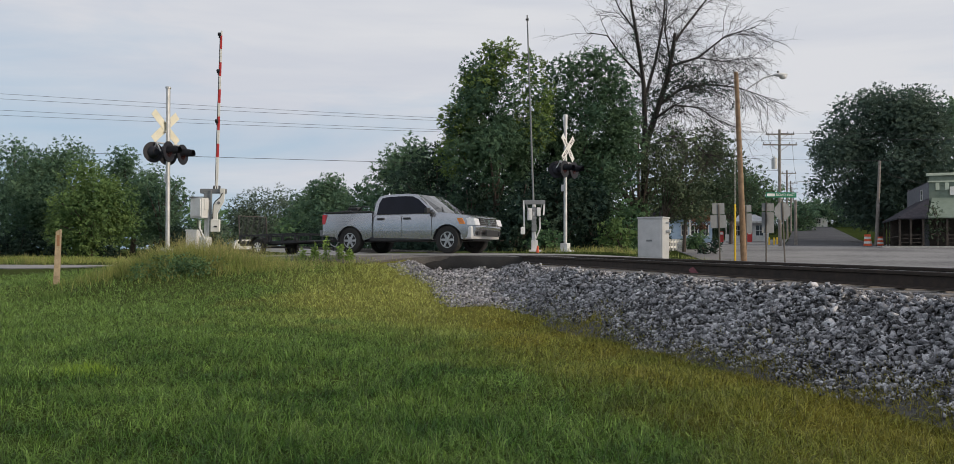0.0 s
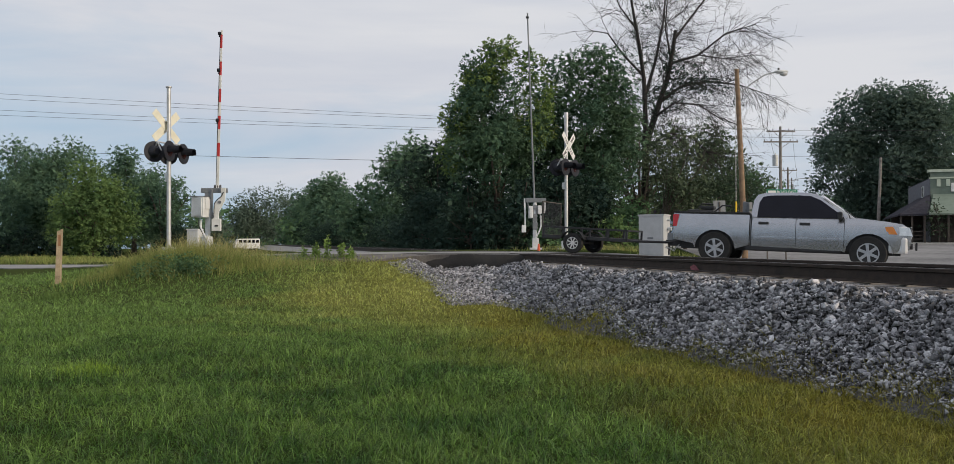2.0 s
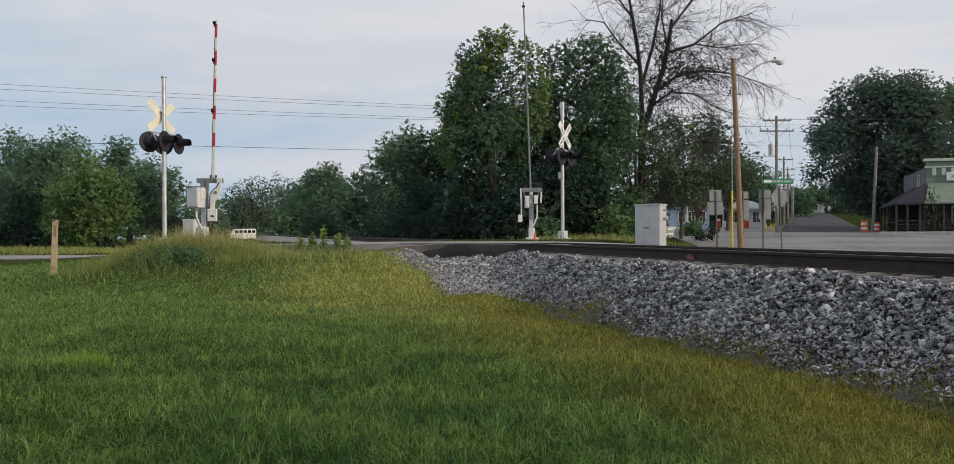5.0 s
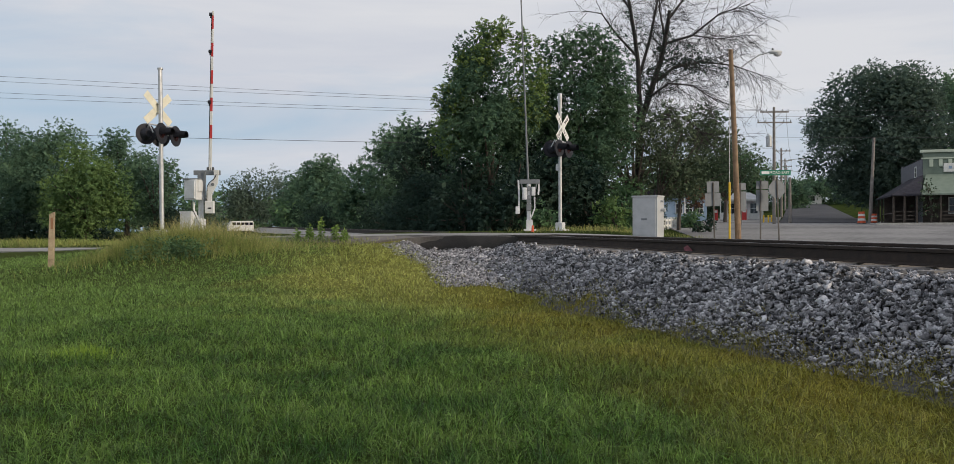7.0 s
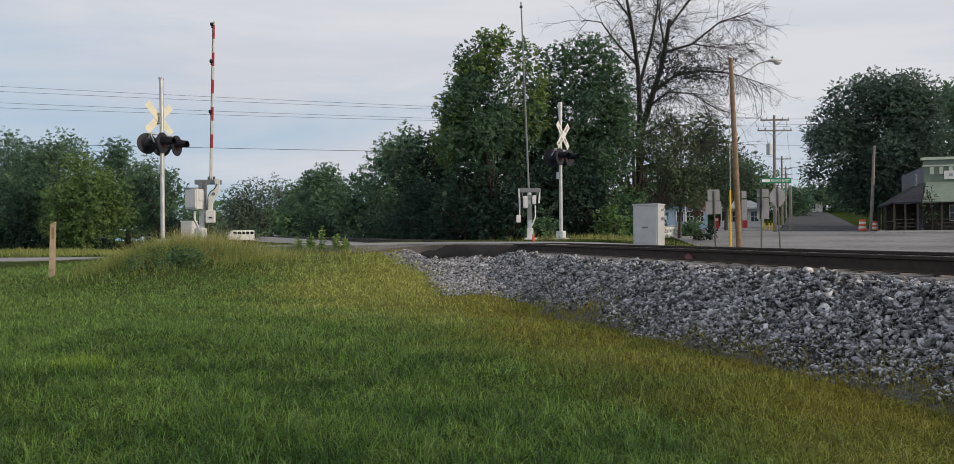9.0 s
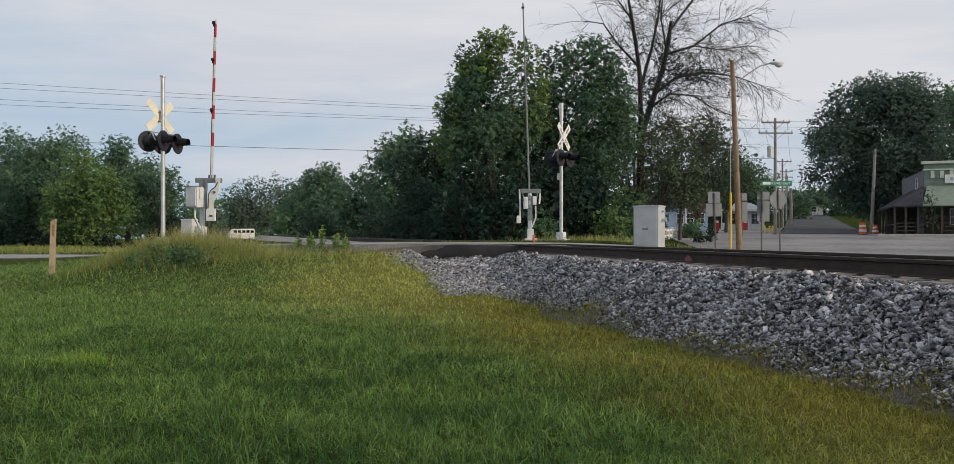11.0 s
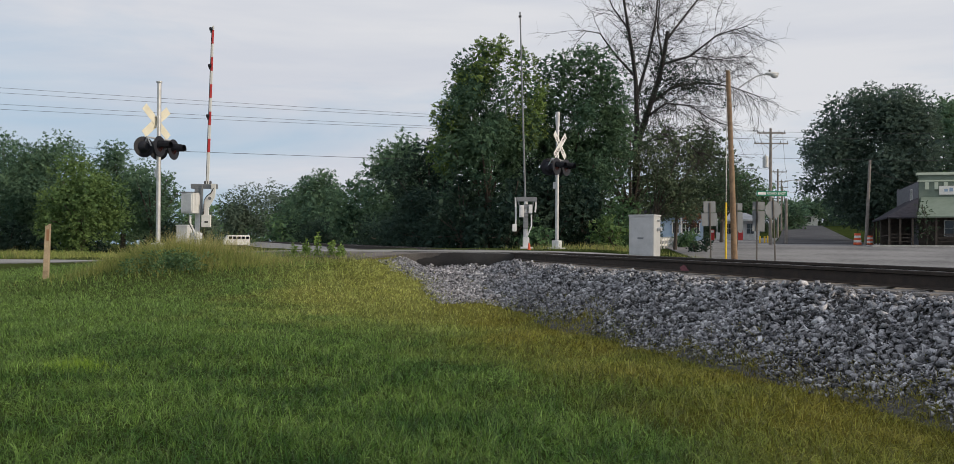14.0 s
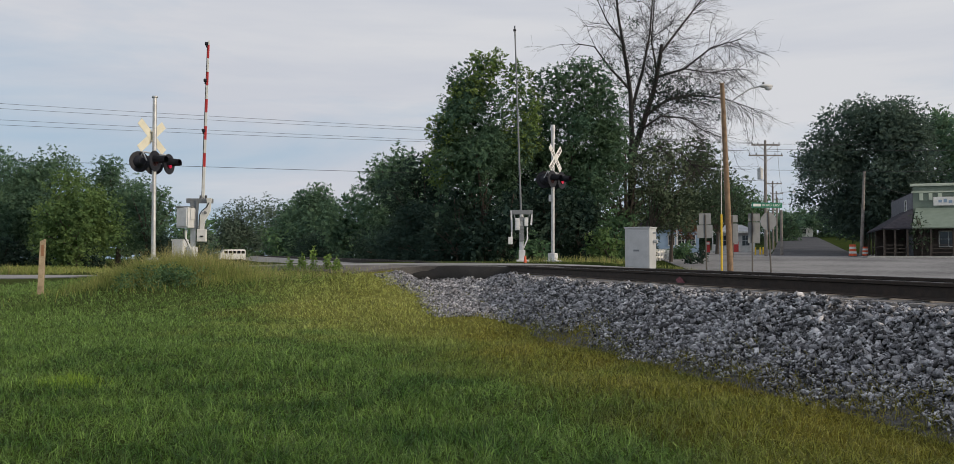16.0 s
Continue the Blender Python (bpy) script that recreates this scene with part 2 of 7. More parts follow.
M["leaf_russet"] = mat("leaf_russet", (0.13, 0.07, 0.045), (0.24, 0.12, 0.07), 0.6, 0.8, fine=1.9, island=0.28, transl=0.3, spec=0.2)
M["leaf_grey"] = mat("leaf_grey", (0.066, 0.098, 0.06), (0.13, 0.162, 0.094), 0.4, 0.8, fine=1.9, spread=(0.38, 0.62), island=0.28, transl=0.2, spec=0.2)
# distance haze put into the next three leaf colours: paler and bluer
M["leaf_haze_tint"] = mat("leaf_haze_tint", (0.076, 0.146, 0.104), (0.16, 0.25, 0.142), 0.35, 0.8, fine=1.9, spread=(0.38, 0.62), island=0.28, transl=0.42, spec=0.2)
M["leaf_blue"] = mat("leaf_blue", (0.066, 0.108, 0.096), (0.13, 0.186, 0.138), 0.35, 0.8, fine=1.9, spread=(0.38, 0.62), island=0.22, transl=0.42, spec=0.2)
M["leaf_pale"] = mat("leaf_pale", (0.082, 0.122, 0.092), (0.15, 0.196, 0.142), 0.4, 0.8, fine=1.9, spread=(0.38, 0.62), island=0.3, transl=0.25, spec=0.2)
M["lampblack"] = mat("lamp_black", (0.014, 0.015, 0.021), (0.032, 0.034, 0.045), 6, 0.6, spec=0.3)
M["bark"] = mat("bark", (0.05, 0.042, 0.035), (0.12, 0.10, 0.085), 5, 0.95, bump=0.8)
M["deadbark"] = mat("dead_bark", (0.022, 0.02, 0.019), (0.06, 0.055, 0.052), 6, 0.95, bump=0.6)
M["pole"] = mat("pole_wood", (0.17, 0.11, 0.07), (0.34, 0.23, 0.14), 4, 0.85, bump=0.5, fine=40)
M["greypole"] = mat("grey_pole_wood", (0.16, 0.14, 0.125), (0.30, 0.28, 0.26), 4, 0.9, bump=0.5, fine=40)
M["galv"] = mat("galvanised_steel", (0.42, 0.43, 0.44), (0.60, 0.61, 0.62), 6, 0.5, 0.5, bump=0.1)
M["alu"] = mat("silver_paint", (0.55, 0.56, 0.57), (0.74, 0.75, 0.76), 4, 0.55, 0.1, bump=0.1)
M["white"] = mat("white_paint", (0.62, 0.62, 0.60), (0.80, 0.80, 0.78), 4, 0.6, bump=0.1)
M["cream"] = mat("aged_white_sheet", (0.66, 0.63, 0.50), (0.80, 0.77, 0.64), 4, 0.6)
M["black"] = mat("black_paint", (0.012, 0.012, 0.014), (0.035, 0.035, 0.038), 6, 0.5)
M["rubber"] = mat("rubber", (0.012, 0.012, 0.012), (0.03, 0.029, 0.028), 12, 0.85)
M["red"] = mat("red_sheet", (0.45, 0.03, 0.03), (0.60, 0.05, 0.045), 5, 0.5)
M["yellow"] = mat("yellow_plastic", (0.70, 0.45, 0.02), (0.82, 0.55, 0.04), 5, 0.5)
M["orange"] = mat("orange_plastic", (0.66, 0.09, 0.035), (0.76, 0.14, 0.05), 5, 0.5)
M["green"] = mat("sign_green", (0.01, 0.16, 0.09), (0.015, 0.22, 0.12), 3, 0.4)
M["signback"] = mat("sign_back", (0.15, 0.165, 0.18), (0.22, 0.235, 0.25), 3, 0.6, 0.2)
M["darkclamp"] = mat("dark_clamp_steel", (0.05, 0.052, 0.056), (0.11, 0.112, 0.118), 8, 0.6, 0.4)
M["concrete"] = mat("concrete", (0.36, 0.35, 0.33), (0.52, 0.51, 0.48), 3, 0.9, bump=0.4)
M["silver"] = mat("silver_car_paint", (0.40, 0.405, 0.435), (0.45, 0.455, 0.48), 2, 0.27, 0.85, coat=0.6)
M["chrome"] = mat("chrome", (0.6, 0.6, 0.62), (0.75, 0.75, 0.76), 8, 0.15, 1.0)
M["alloy"] = mat("alloy_rim", (0.42, 0.42, 0.44), (0.58, 0.58, 0.6), 8, 0.35, 0.8)
M["tint"] = mat("tinted_glass", (0.005, 0.006, 0.012), (0.009, 0.010, 0.019), 2, 0.06, 0.0, spec=0.22)
M["tail"] = mat("tail_lens", (0.50, 0.015, 0.02), (0.62, 0.02, 0.025), 8, 0.15, coat=0.5)
M["amber"] = mat("amber_lens", (0.75, 0.22, 0.03), (0.85, 0.30, 0.05), 8, 0.15, coat=0.5)
M["lamp"] = mat("headlamp_lens", (0.60, 0.60, 0.62), (0.80, 0.80, 0.80), 20, 0.08, 0.3, coat=0.6)
M["siding_green"] = mat("green_siding", (0.15, 0.195, 0.155), (0.21, 0.26, 0.21), 2, 0.7, bump=0.2)
M["siding_blue"] = mat("blue_siding", (0.24, 0.34, 0.48), (0.32, 0.43, 0.56), 2, 0.7)
M["shingle"] = mat("dark_shingle", (0.030, 0.030, 0.040), (0.062, 0.060, 0.074), 3, 0.95, bump=0.6, fine=25, island=0.2, spec=0.15)
M["slate"] = mat("grey_shingle_wall", (0.11, 0.115, 0.135), (0.18, 0.185, 0.21), 3, 0.85, bump=0.4, fine=25)
M["darkwood"] = mat("dark_wood", (0.035, 0.028, 0.024), (0.08, 0.066, 0.055), 5, 0.85, bump=0.4)
M["glass"] = mat("window_glass", (0.02, 0.022, 0.026), (0.05, 0.055, 0.06), 1, 0.08)
M["brown"] = mat("rust_brown", (0.22, 0.11, 0.06), (0.34, 0.18, 0.10), 4, 0.9, bump=0.4)
M["wire"] = mat("cable_black", (0.02, 0.02, 0.022), (0.05, 0.05, 0.055), 4, 0.6)
M["weatherpost"] = mat("weathered_post", (0.26, 0.20, 0.13), (0.50, 0.40, 0.27), 5, 0.9, bump=0.6, fine=35)
M["pink"] = mat("pink_marking_paint", (0.32, 0.10, 0.12), (0.14, 0.05, 0.06), 12, 0.8)
M["aggregate"] = mat("loose_gravel", (0.20, 0.19, 0.18), (0.40, 0.38, 0.35), 9, 0.95, bump=0.8)
M["redlens"] = mat("dark_red_lens", (0.022, 0.006, 0.007), (0.035, 0.008, 0.009), 10, 0.25)
M["redglow"] = glow("lit_red_lens", (0.50, 0.012, 0.055), 0.30)

# ---- mesh tools ----


def link_mesh(name, me, material, parent=None):
    me.materials.append(material)
    ob = new(name, me)
    if parent is not None:
        ob.parent = parent
    return ob


def part(name, bm, material, parent=None, label="", smooth=False):
    """Links a bmesh as one mesh object under a thing or a part."""
    me = bpy.data.meshes.new(name)
    bmesh.ops.recalc_face_normals(bm, faces=bm.faces)
    bm.to_mesh(me)
    bm.free()
    if smooth:
        for p in me.polygons:
            p.use_smooth = True
        me.set_sharp_from_angle(angle=radians(38))
    ob = link_mesh(name, me, material, parent)
    if label:
        tagged(ob, label)
    return ob


def raw(name, verts, faces, material, parent=None):
    me = bpy.data.meshes.new(name)
    me.from_pydata(verts, [], faces)
    return link_mesh(name, me, material, parent)


def tri_mesh(name, verts, tris, material, parent=None):
    """A mesh from numpy arrays, quick for large counts."""
    me = bpy.data.meshes.new(name)
    n, k = len(verts), len(tris)
    me.vertices.add(n)
    me.vertices.foreach_set("co", np.asarray(verts, dtype=np.float32).ravel())
    me.loops.add(k * 3)
    me.loops.foreach_set("vertex_index", np.asarray(tris, dtype=np.int32).ravel())
    me.polygons.add(k)
    me.polygons.foreach_set("loop_start", np.arange(0, k * 3, 3, dtype=np.int32))
    me.update(calc_edges=True)
    return link_mesh(name, me, material, parent)


def thing(name, x, y, z, rz=0.0, label="", category="", group=""):
    ob = new(name)
    ob.matrix_basis = pose(x, y, z, 0, 0, rz)
    return tagged(ob, label, category, group)


def box(bm, c, s, bevel=0.0, m=None):
    """A box of size s centred at c, with optional rounded edges."""
    r = bmesh.ops.create_cube(bm, size=1.0)
    vs = r["verts"]
    for v in vs:
        v.co = Vector((v.co.x * s[0] + c[0], v.co.y * s[1] + c[1], v.co.z * s[2] + c[2]))
    if m is not None:
        bmesh.ops.transform(bm, matrix=m, verts=vs)
    if bevel:
        es = list({e for v in vs for e in v.link_edges})
        bmesh.ops.bevel(bm, geom=es, offset=bevel, segments=2, affect="EDGES", profile=0.7)
    return bm


def tube(bm, a, b, r1, r2=None, n=10, caps=True):
    a, b = Vector(a), Vector(b)
    r2 = r1 if r2 is None else r2
    d = b - a
    m = Matrix.Translation((a + b) / 2) @ d.to_track_quat("Z", "Y").to_matrix().to_4x4()
    bmesh.ops.create_cone(bm, cap_ends=caps, segments=n, radius1=r1, radius2=r2, depth=d.length, matrix=m)
    return bm


def bent(bm, pts, r, n=8):
    for a, b in zip(pts[:-1], pts[1:]):
        tube(bm, a, b, r, r, n)
    return bm


def prism(bm, poly, y0, y1, taper=None):
    """A side outline (x, z) extruded from y0 to y1."""
    va = [bm.verts.new((x, y0, z)) for x, z in poly]
    vb = [bm.verts.new((x, y1, z)) for x, z in poly]
    n = len(poly)
    bm.faces.new(va)
    bm.faces.new(vb[::-1])
    for i in range(n):
        bm.faces.new((va[i], vb[i], vb[(i + 1) % n], va[(i + 1) % n]))
    return bm


def bulge(bm, levels, z0, drop, power=2.0):
    """Cuts the sides at the levels and rounds them, so that they lean in above and below z0."""
    for z in levels:
        bmesh.ops.bisect_plane(bm, geom=bm.verts[:] + bm.edges[:] + bm.faces[:], plane_co=(0, 0, z), plane_no=(0, 0, 1))
    for v in bm.verts:
        v.co.y -= math.copysign(drop * abs((v.co.z - z0) / 0.5) ** power, v.co.y)
    return bm


def B():
    return bmesh.new()


def sstep(a, b, x):
    t = np.clip((x - a) / (b - a), 0, 1)
    return t * t * (3 - 2 * t)

# ---- the lie of the land ----
ROAD_O, ROAD_D, ROAD_N = Vector((-5.01, 24.36)), Vector((0.888, -0.459)), Vector((-0.459, -0.888))
ROAD_W = 6.8
ROAD_Q = np.array([-200, -60, -30, -18, -12, -8, -4, 0, 4, 7, 8.5, 10, 12, 14, 17, 22, 30, 60, 130, 260.0])
ROAD_Z = np.array([0.3, 0.35, 0.42, 0.52, 0.58, 0.72, 1.04, 1.12, 1.135, 1.135, 1.06, 0.95, 0.77, 0.71, 0.67, 0.64, 0.60, 0.5, 0.4, 0.4])


def road_q(x, y):
    return (x - ROAD_O.x) * ROAD_D.x + (y - ROAD_O.y) * ROAD_D.y


def road_r(x, y):
    return (x - ROAD_O.x) * ROAD_N.x + (y - ROAD_O.y) * ROAD_N.y


def road_z(q):
    # smoothed so that the profile has no kinks
    return sum(np.interp(q + d, ROAD_Q, ROAD_Z) for d in (-1.2, -0.6, 0, 0.6, 1.2)) / 5


def rail_z(s):
    return 1.04 + 0.006 * np.clip(s, -40, 430)


def track_sw(x, y):
    dx, dy = x - TO.x, y - TO.y
    return dx * TU.x + dy * TU.y, dx * TN.x + dy * TN.y


def far_land(x, y):
    ts = x * 0.373 + y * 0.928
    rise = np.clip(ts - 42, 0, 220) * 0.027 + np.clip(ts - 112, 0, 150) * 0.017
    east = 0.60 + rise
    west = 0.55 + np.clip(y - 40, 0, 400) * 0.004
    k = sstep(2, 11, x - 0.12 * (y - 30))
    return west * (1 - k) + east * k


def land(x, y):
    """Height of the ground, under roads and ballast too."""
    s, w = track_sw(x, y)
    q, r = road_q(x, y), road_r(x, y)
    near = 0.0 + 0.03 * np.sin(x * 0.9 + 1.3 * np.sin(y * 0.4)) + 0.02 * np.sin(y * 1.7 + x)
    near = near + 0.92 * sstep(3, 20, -r - ROAD_W)      # the field beyond the road rises to the trees
    side = sstep(0.0, 2.5, w)
    z = near * (1 - side) + far_land(x, y) * side
    # embankment under the track
    top = rail_z(s) - 0.40 - 0.55 * sstep(24, 36, s)
    off = np.abs(w - 0.75)
    emb = top - np.clip(off - 1.55, 0, None) * 0.62
    z = np.maximum(z, emb)
    # road on its fill
    rz = road_z(q) - 0.05
    rn = np.clip(r, 0, 7.5)
    fill_near = rz * (1 - rn / 7.5) ** 1.3 + z * (1 - (1 - rn / 7.5) ** 1.3)
    rf = np.clip(-r - ROAD_W, 0, 16)
    hi = rz + 0.13 * sstep(0.0, 1.5, rf) * (1 - sstep(6, 9, q))
    kf = 1 - sstep(2, 16, rf)
    fill_far = hi * kf + z * (1 - kf)
    fill = np.where(r >= 0, fill_near, fill_far)
    # the fill ends against the track ditch: keep the trough beside the crossing open
    trough = sstep(-2.6, -2.0, w) * (1 - sstep(-0.1, 0.1, w)) * sstep(9.0, 10.5, s)
    fill = np.where(r >= 0, fill * (1 - trough) + np.minimum(fill, 0.62) * trough, fill)
    onright = sstep(1.0, 3.0, w) * (r > 0)
    fill = fill * (1 - onright) + np.maximum(z, rz * (1 - rn / 7.5) + z * rn / 7.5) * onright
    z2 = np.where((np.abs(q) < 190), np.maximum(fill, np.where(r >= 0, emb, z)), z)
    inside = (r < 0) & (r > -ROAD_W) & (np.abs(q) < 190)
    z2 = np.where(inside, rz - 0.02 - 0.33 * sstep(2, 4, q) * (1 - sstep(10, 12, q)), z2)
    # weedy bank beside the signal
    bank = 0.42 * np.exp(-(((x + 7.9) / 2.3) ** 2 + ((y - 21.6) / 1.5) ** 2))
    return z2 + bank * (r > 0.2)


def axis(lo, hi, step, far, grow=1.22):
    mid = np.arange(lo, hi + step / 2, step)
    out, d = [], step
    while (out[-1] if out else 0) < far:
        d *= grow
        out.append((out[-1] if out else 0) + d)
    out = np.array(out)
    return np.concatenate([lo - out[::-1], mid, hi + out])


gx, gy = axis(-22, 22, 0.3, 2500), axis(0, 40, 0.3, 2500)
GX, GY = np.meshgrid(gx, gy)
GZ = land(GX, GY)
nx, ny = len(gx), len(gy)
gi = (np.arange(ny - 1)[:, None] * nx + np.arange(nx - 1)[None, :]).ravel()
g_tris = np.concatenate([np.stack([gi, gi + 1, gi + nx + 1], 1), np.stack([gi, gi + nx + 1, gi + nx], 1)])
ground = tri_mesh("ground", np.stack([GX.ravel(), GY.ravel(), GZ.ravel()], 1), g_tris, M["soil"])
for p in ground.data.polygons:
    p.use_smooth = True
tagged(ground, "mown green lawn with dry straw-coloured patches by the track", "ground", kind="structure")


def strip(name, rows, material, depth=0.25):
    """A solid paved strip: rows of cross-lines, each a list of (x, y, z)."""
    n = len(rows[0])
    vs, fs = [], []
    for row in rows:
        vs += row
    k = len(rows)
    for i in range(k - 1):
        for j in range(n - 1):
            a = i * n + j
            fs.append((a, a + 1, a + n + 1, a + n))
    ring = [j for j in range(n)] + [i * n + n - 1 for i in range(1, k)] + [(k - 1) * n + j for j in range(n - 2, -1, -1)] \
        + [i * n for i in range(k - 2, 0, -1)]
    base = len(vs)
    for i in ring:
        x, y, z = vs[i]
        vs.append((x, y, z - depth))
    for a in range(len(ring)):
        b = (a + 1) % len(ring)
        fs.append((ring[a], base + a, base + b, ring[b]))
    return raw(name, vs, fs, material)


# the road over the crossing
rows = []
q = -180.0
while q < 190:
    row = []
    for f_ in np.linspace(0, 1, 9):
        r = -ROAD_W * f_
        # a ragged edge of the paving
        rag = (0.18 * math.sin(q * 1.3) + 0.10 * math.sin(q * 3.1)) * (0.15 if 2 < q < 10 else 1.0) if f_ in (0.0, 1.0) else 0.0
        p2 = ROAD_O + ROAD_D * q + ROAD_N * (r + rag)
        crown = 0.05 * (1 - (2 * f_ - 1) ** 2)
        row.append((p2.x, p2.y, float(road_z(q)) + crown - 0.03))
    rows.append(row)
    q += 0.6 if -20 < q < 30 else 4.0
road = strip("road", rows, M["asphalt"], 0.42)
tagged(road, "worn grey asphalt road humped over the railway crossing", "road", kind="structure")

# broken dark edge of the paving beside the track
rows = []
for q in np.arange(3.2, 9.0, 0.2):
    p2 = ROAD_O + ROAD_D * q + ROAD_N * (0.17 + 0.05 * math.sin(q * 5))
    p3 = ROAD_O + ROAD_D * q + ROAD_N * (-0.25)
    p4 = ROAD_O + ROAD_D * q + ROAD_N * (0.30 + 0.06 * math.sin(q * 3.3))
    zz = float(road_z(q))
    rows.append([(p3.x, p3.y, zz - 0.012), (p2.x, p2.y, zz - 0.05), (p4.x, p4.y, zz - 0.40)])
edge_ob = strip("pavement_edge", rows, M["crossing"], 0.2)
for p in edge_ob.data.polygons:
    p.use_smooth = True
tagged(edge_ob, "broken dark asphalt edge of the crossing", "pavement edge", kind="structure")

# worn shoulder of the paving above the ballast
rows = []
for q in np.arange(-0.6, 5.4, 0.3):
    row = []
    narrow = 1 - float(sstep(2.2, 5.0, q))
    for r in (-0.35, 0.12, 0.12 + 0.33 * narrow, 0.12 + 0.68 * narrow, 0.12 + (1.03 + 0.15 * math.sin(q * 2.7)) * narrow + 0.02):
        p2 = ROAD_O + ROAD_D * q + ROAD_N * r
        drop = 0.02 + 0.16 * max(0.0, r) + (0.10 if r > 1.1 else 0.0)
        row.append((p2.x, p2.y, float(road_z(q)) - drop))
    rows.append(row)
shoulder = strip("road_shoulder", rows, M["shoulder"], 0.3)
tagged(shoulder, "worn brown-grey broken asphalt shoulder sloping to the ballast", "road shoulder", kind="structure")

# forecourt and street beyond the track
ST_D, ST_N = Vector((0.366, 0.931)), Vector((0.931, -0.366))
ST_O = Vector((32.4, 75.0))


def street_pt(along, across):
    p2 = ST_O + ST_D * along + ST_N * across
    return p2.x, p2.y


rows = []
for a in np.linspace(1, 620, 62):
    row = []
    for c in np.linspace(-4.2, 4.2, 7):
        x, y = street_pt(a, c)
        row.append((x, y, float(far_land(x, y)) + 0.09 + 0.05 * (1 - (c / 4.2) ** 2)))
    rows.append(row)
street = strip("street", rows, M["newasphalt"], 0.2)
tagged(street, "dark asphalt village street rising into the distance", "street", kind="structure")

rows = []
for a in np.linspace(0, 1, 34):
    row = []
    y0 = 24 + a * 55
    for c in np.linspace(0, 1, 16):
        xl, xr = 8.8 + (y0 - 24) * 0.17, 22 + (y0 - 24) * 0.62
        x = xl + (xr - xl) * c
        row.append((x, y0, float(land(np.array(x), np.array(y0))) + 0.035 + 0.05 * float(sstep(48, 70, y0))))
    rows.append(row)
lot_rows = rows
rows = []
for a in np.linspace(0, 1, 14):
    y0 = 79.2 + a * 31
    xr = 32.4 + 0.393 * (y0 - 75) - 4.7
    rows.append([(x, y0, float(land(np.array(x), np.array(y0))) + 0.085) for x in np.linspace(19.5, xr, 8)])
yard = strip("station_pavement", rows, M["lot"], 0.2)
tagged(yard, "worn grey asphalt yard before the old filling station", "pavement", kind="structure")
rows = lot_rows
lot = strip("forecourt_pavement", rows, M["lot"], 0.15)
tagged(lot, "broad worn grey asphalt forecourt between track and street", "pavement", kind="structure")

# ---- railway ----


def tp(s, w, z):
    p2 = TO + TU * s + TN * w
    return (p2.x, p2.y, z)


RAIL_PROFILE = [(-0.070, -0.186), (0.070, -0.186), (0.070, -0.176), (0.012, -0.158), (0.009, -0.050), (0.034, -0.040),
                (0.036, -0.008), (0.026, 0.0), (-0.026, 0.0), (-0.036, -0.008), (-0.034, -0.040), (-0.009, -0.050), (-0.012, -0.158), (-0.070, -0.176)]


def rail(w0, s0, s1):
    th = tagged(new("rail"), "rust-brown steel rail on timber ties", "rail", "rails of the track")
    n = len(RAIL_PROFILE)
    ss = np.arange(s0, s1 + 0.1, 4.0)
    vs = [tp(s, w0 + pw, float(rail_z(s)) + pz) for s in ss for pw, pz in RAIL_PROFILE]
    fs = [(i * n + j, i * n + (j + 1) % n, (i + 1) * n + (j + 1) % n, (i + 1) * n + j)
          for i in range(len(ss) - 1) for j in range(n) if j != 7]
    raw("rail_body", vs, fs, M["rail"], th)
    vs = [tp(s, w0 + pw, float(rail_z(s)) + 0.001) for s in ss for pw in (-0.026, 0.026)]
    fs = [(2 * i, 2 * i + 1, 2 * i + 3, 2 * i + 2) for i in range(len(ss) - 1)]
    raw("running_surface", vs, fs, M["railtop"], th)
    return th


rail(0.0, -44, 420)
rail(1.505, -44, 420)

tie_me = None
for i in range(-8, 60):
    s = i * 0.53 + 0.11
    if 11.4 < s < 21:
        continue
    if tie_me is None:
        bm = box(B(), (0, 0, 0), (2.6, 0.23, 0.18), 0.012)
        tie_me = bpy.data.meshes.new("railway_tie")
        bm.to_mesh(tie_me)
        bm.free()
        tie_me.materials.append(M["tie"])
    t = new("railway_tie", tie_me)
    t.matrix_basis = pose(*tp(s, 0.75 + random.uniform(-0.04, 0.04), float(rail_z(s)) - 0.286), 0, 0, math.degrees(math.atan2(TN.y, TN.x)) + random.uniform(-0.6, 0.6))
    tagged(t, "weathered grey timber tie bedded in ballast", "railway tie", "ties of the track")


TOE_S = (-4, 0.2, 1.3, 2.4, 3.7, 4.3, 4.9, 6.8, 7.8, 8.3, 8.7, 11.7, 14.5)
TOE_W = (-1.84, -2.00, -2.02, -2.02, -2.02, -1.80, -1.78, -1.95, -2.30, -2.95, -3.0, -2.85, -3.2)


def toe_w(s):
    """Where the ballast gives way to grass."""
    mean = np.interp(s, TOE_S, TOE_W)
    return mean + 0.05 * np.sin(s * 1.9) + 0.05 * np.sin(s * 4.1 + 1) + 0.04 * np.sin(s * 9.7)


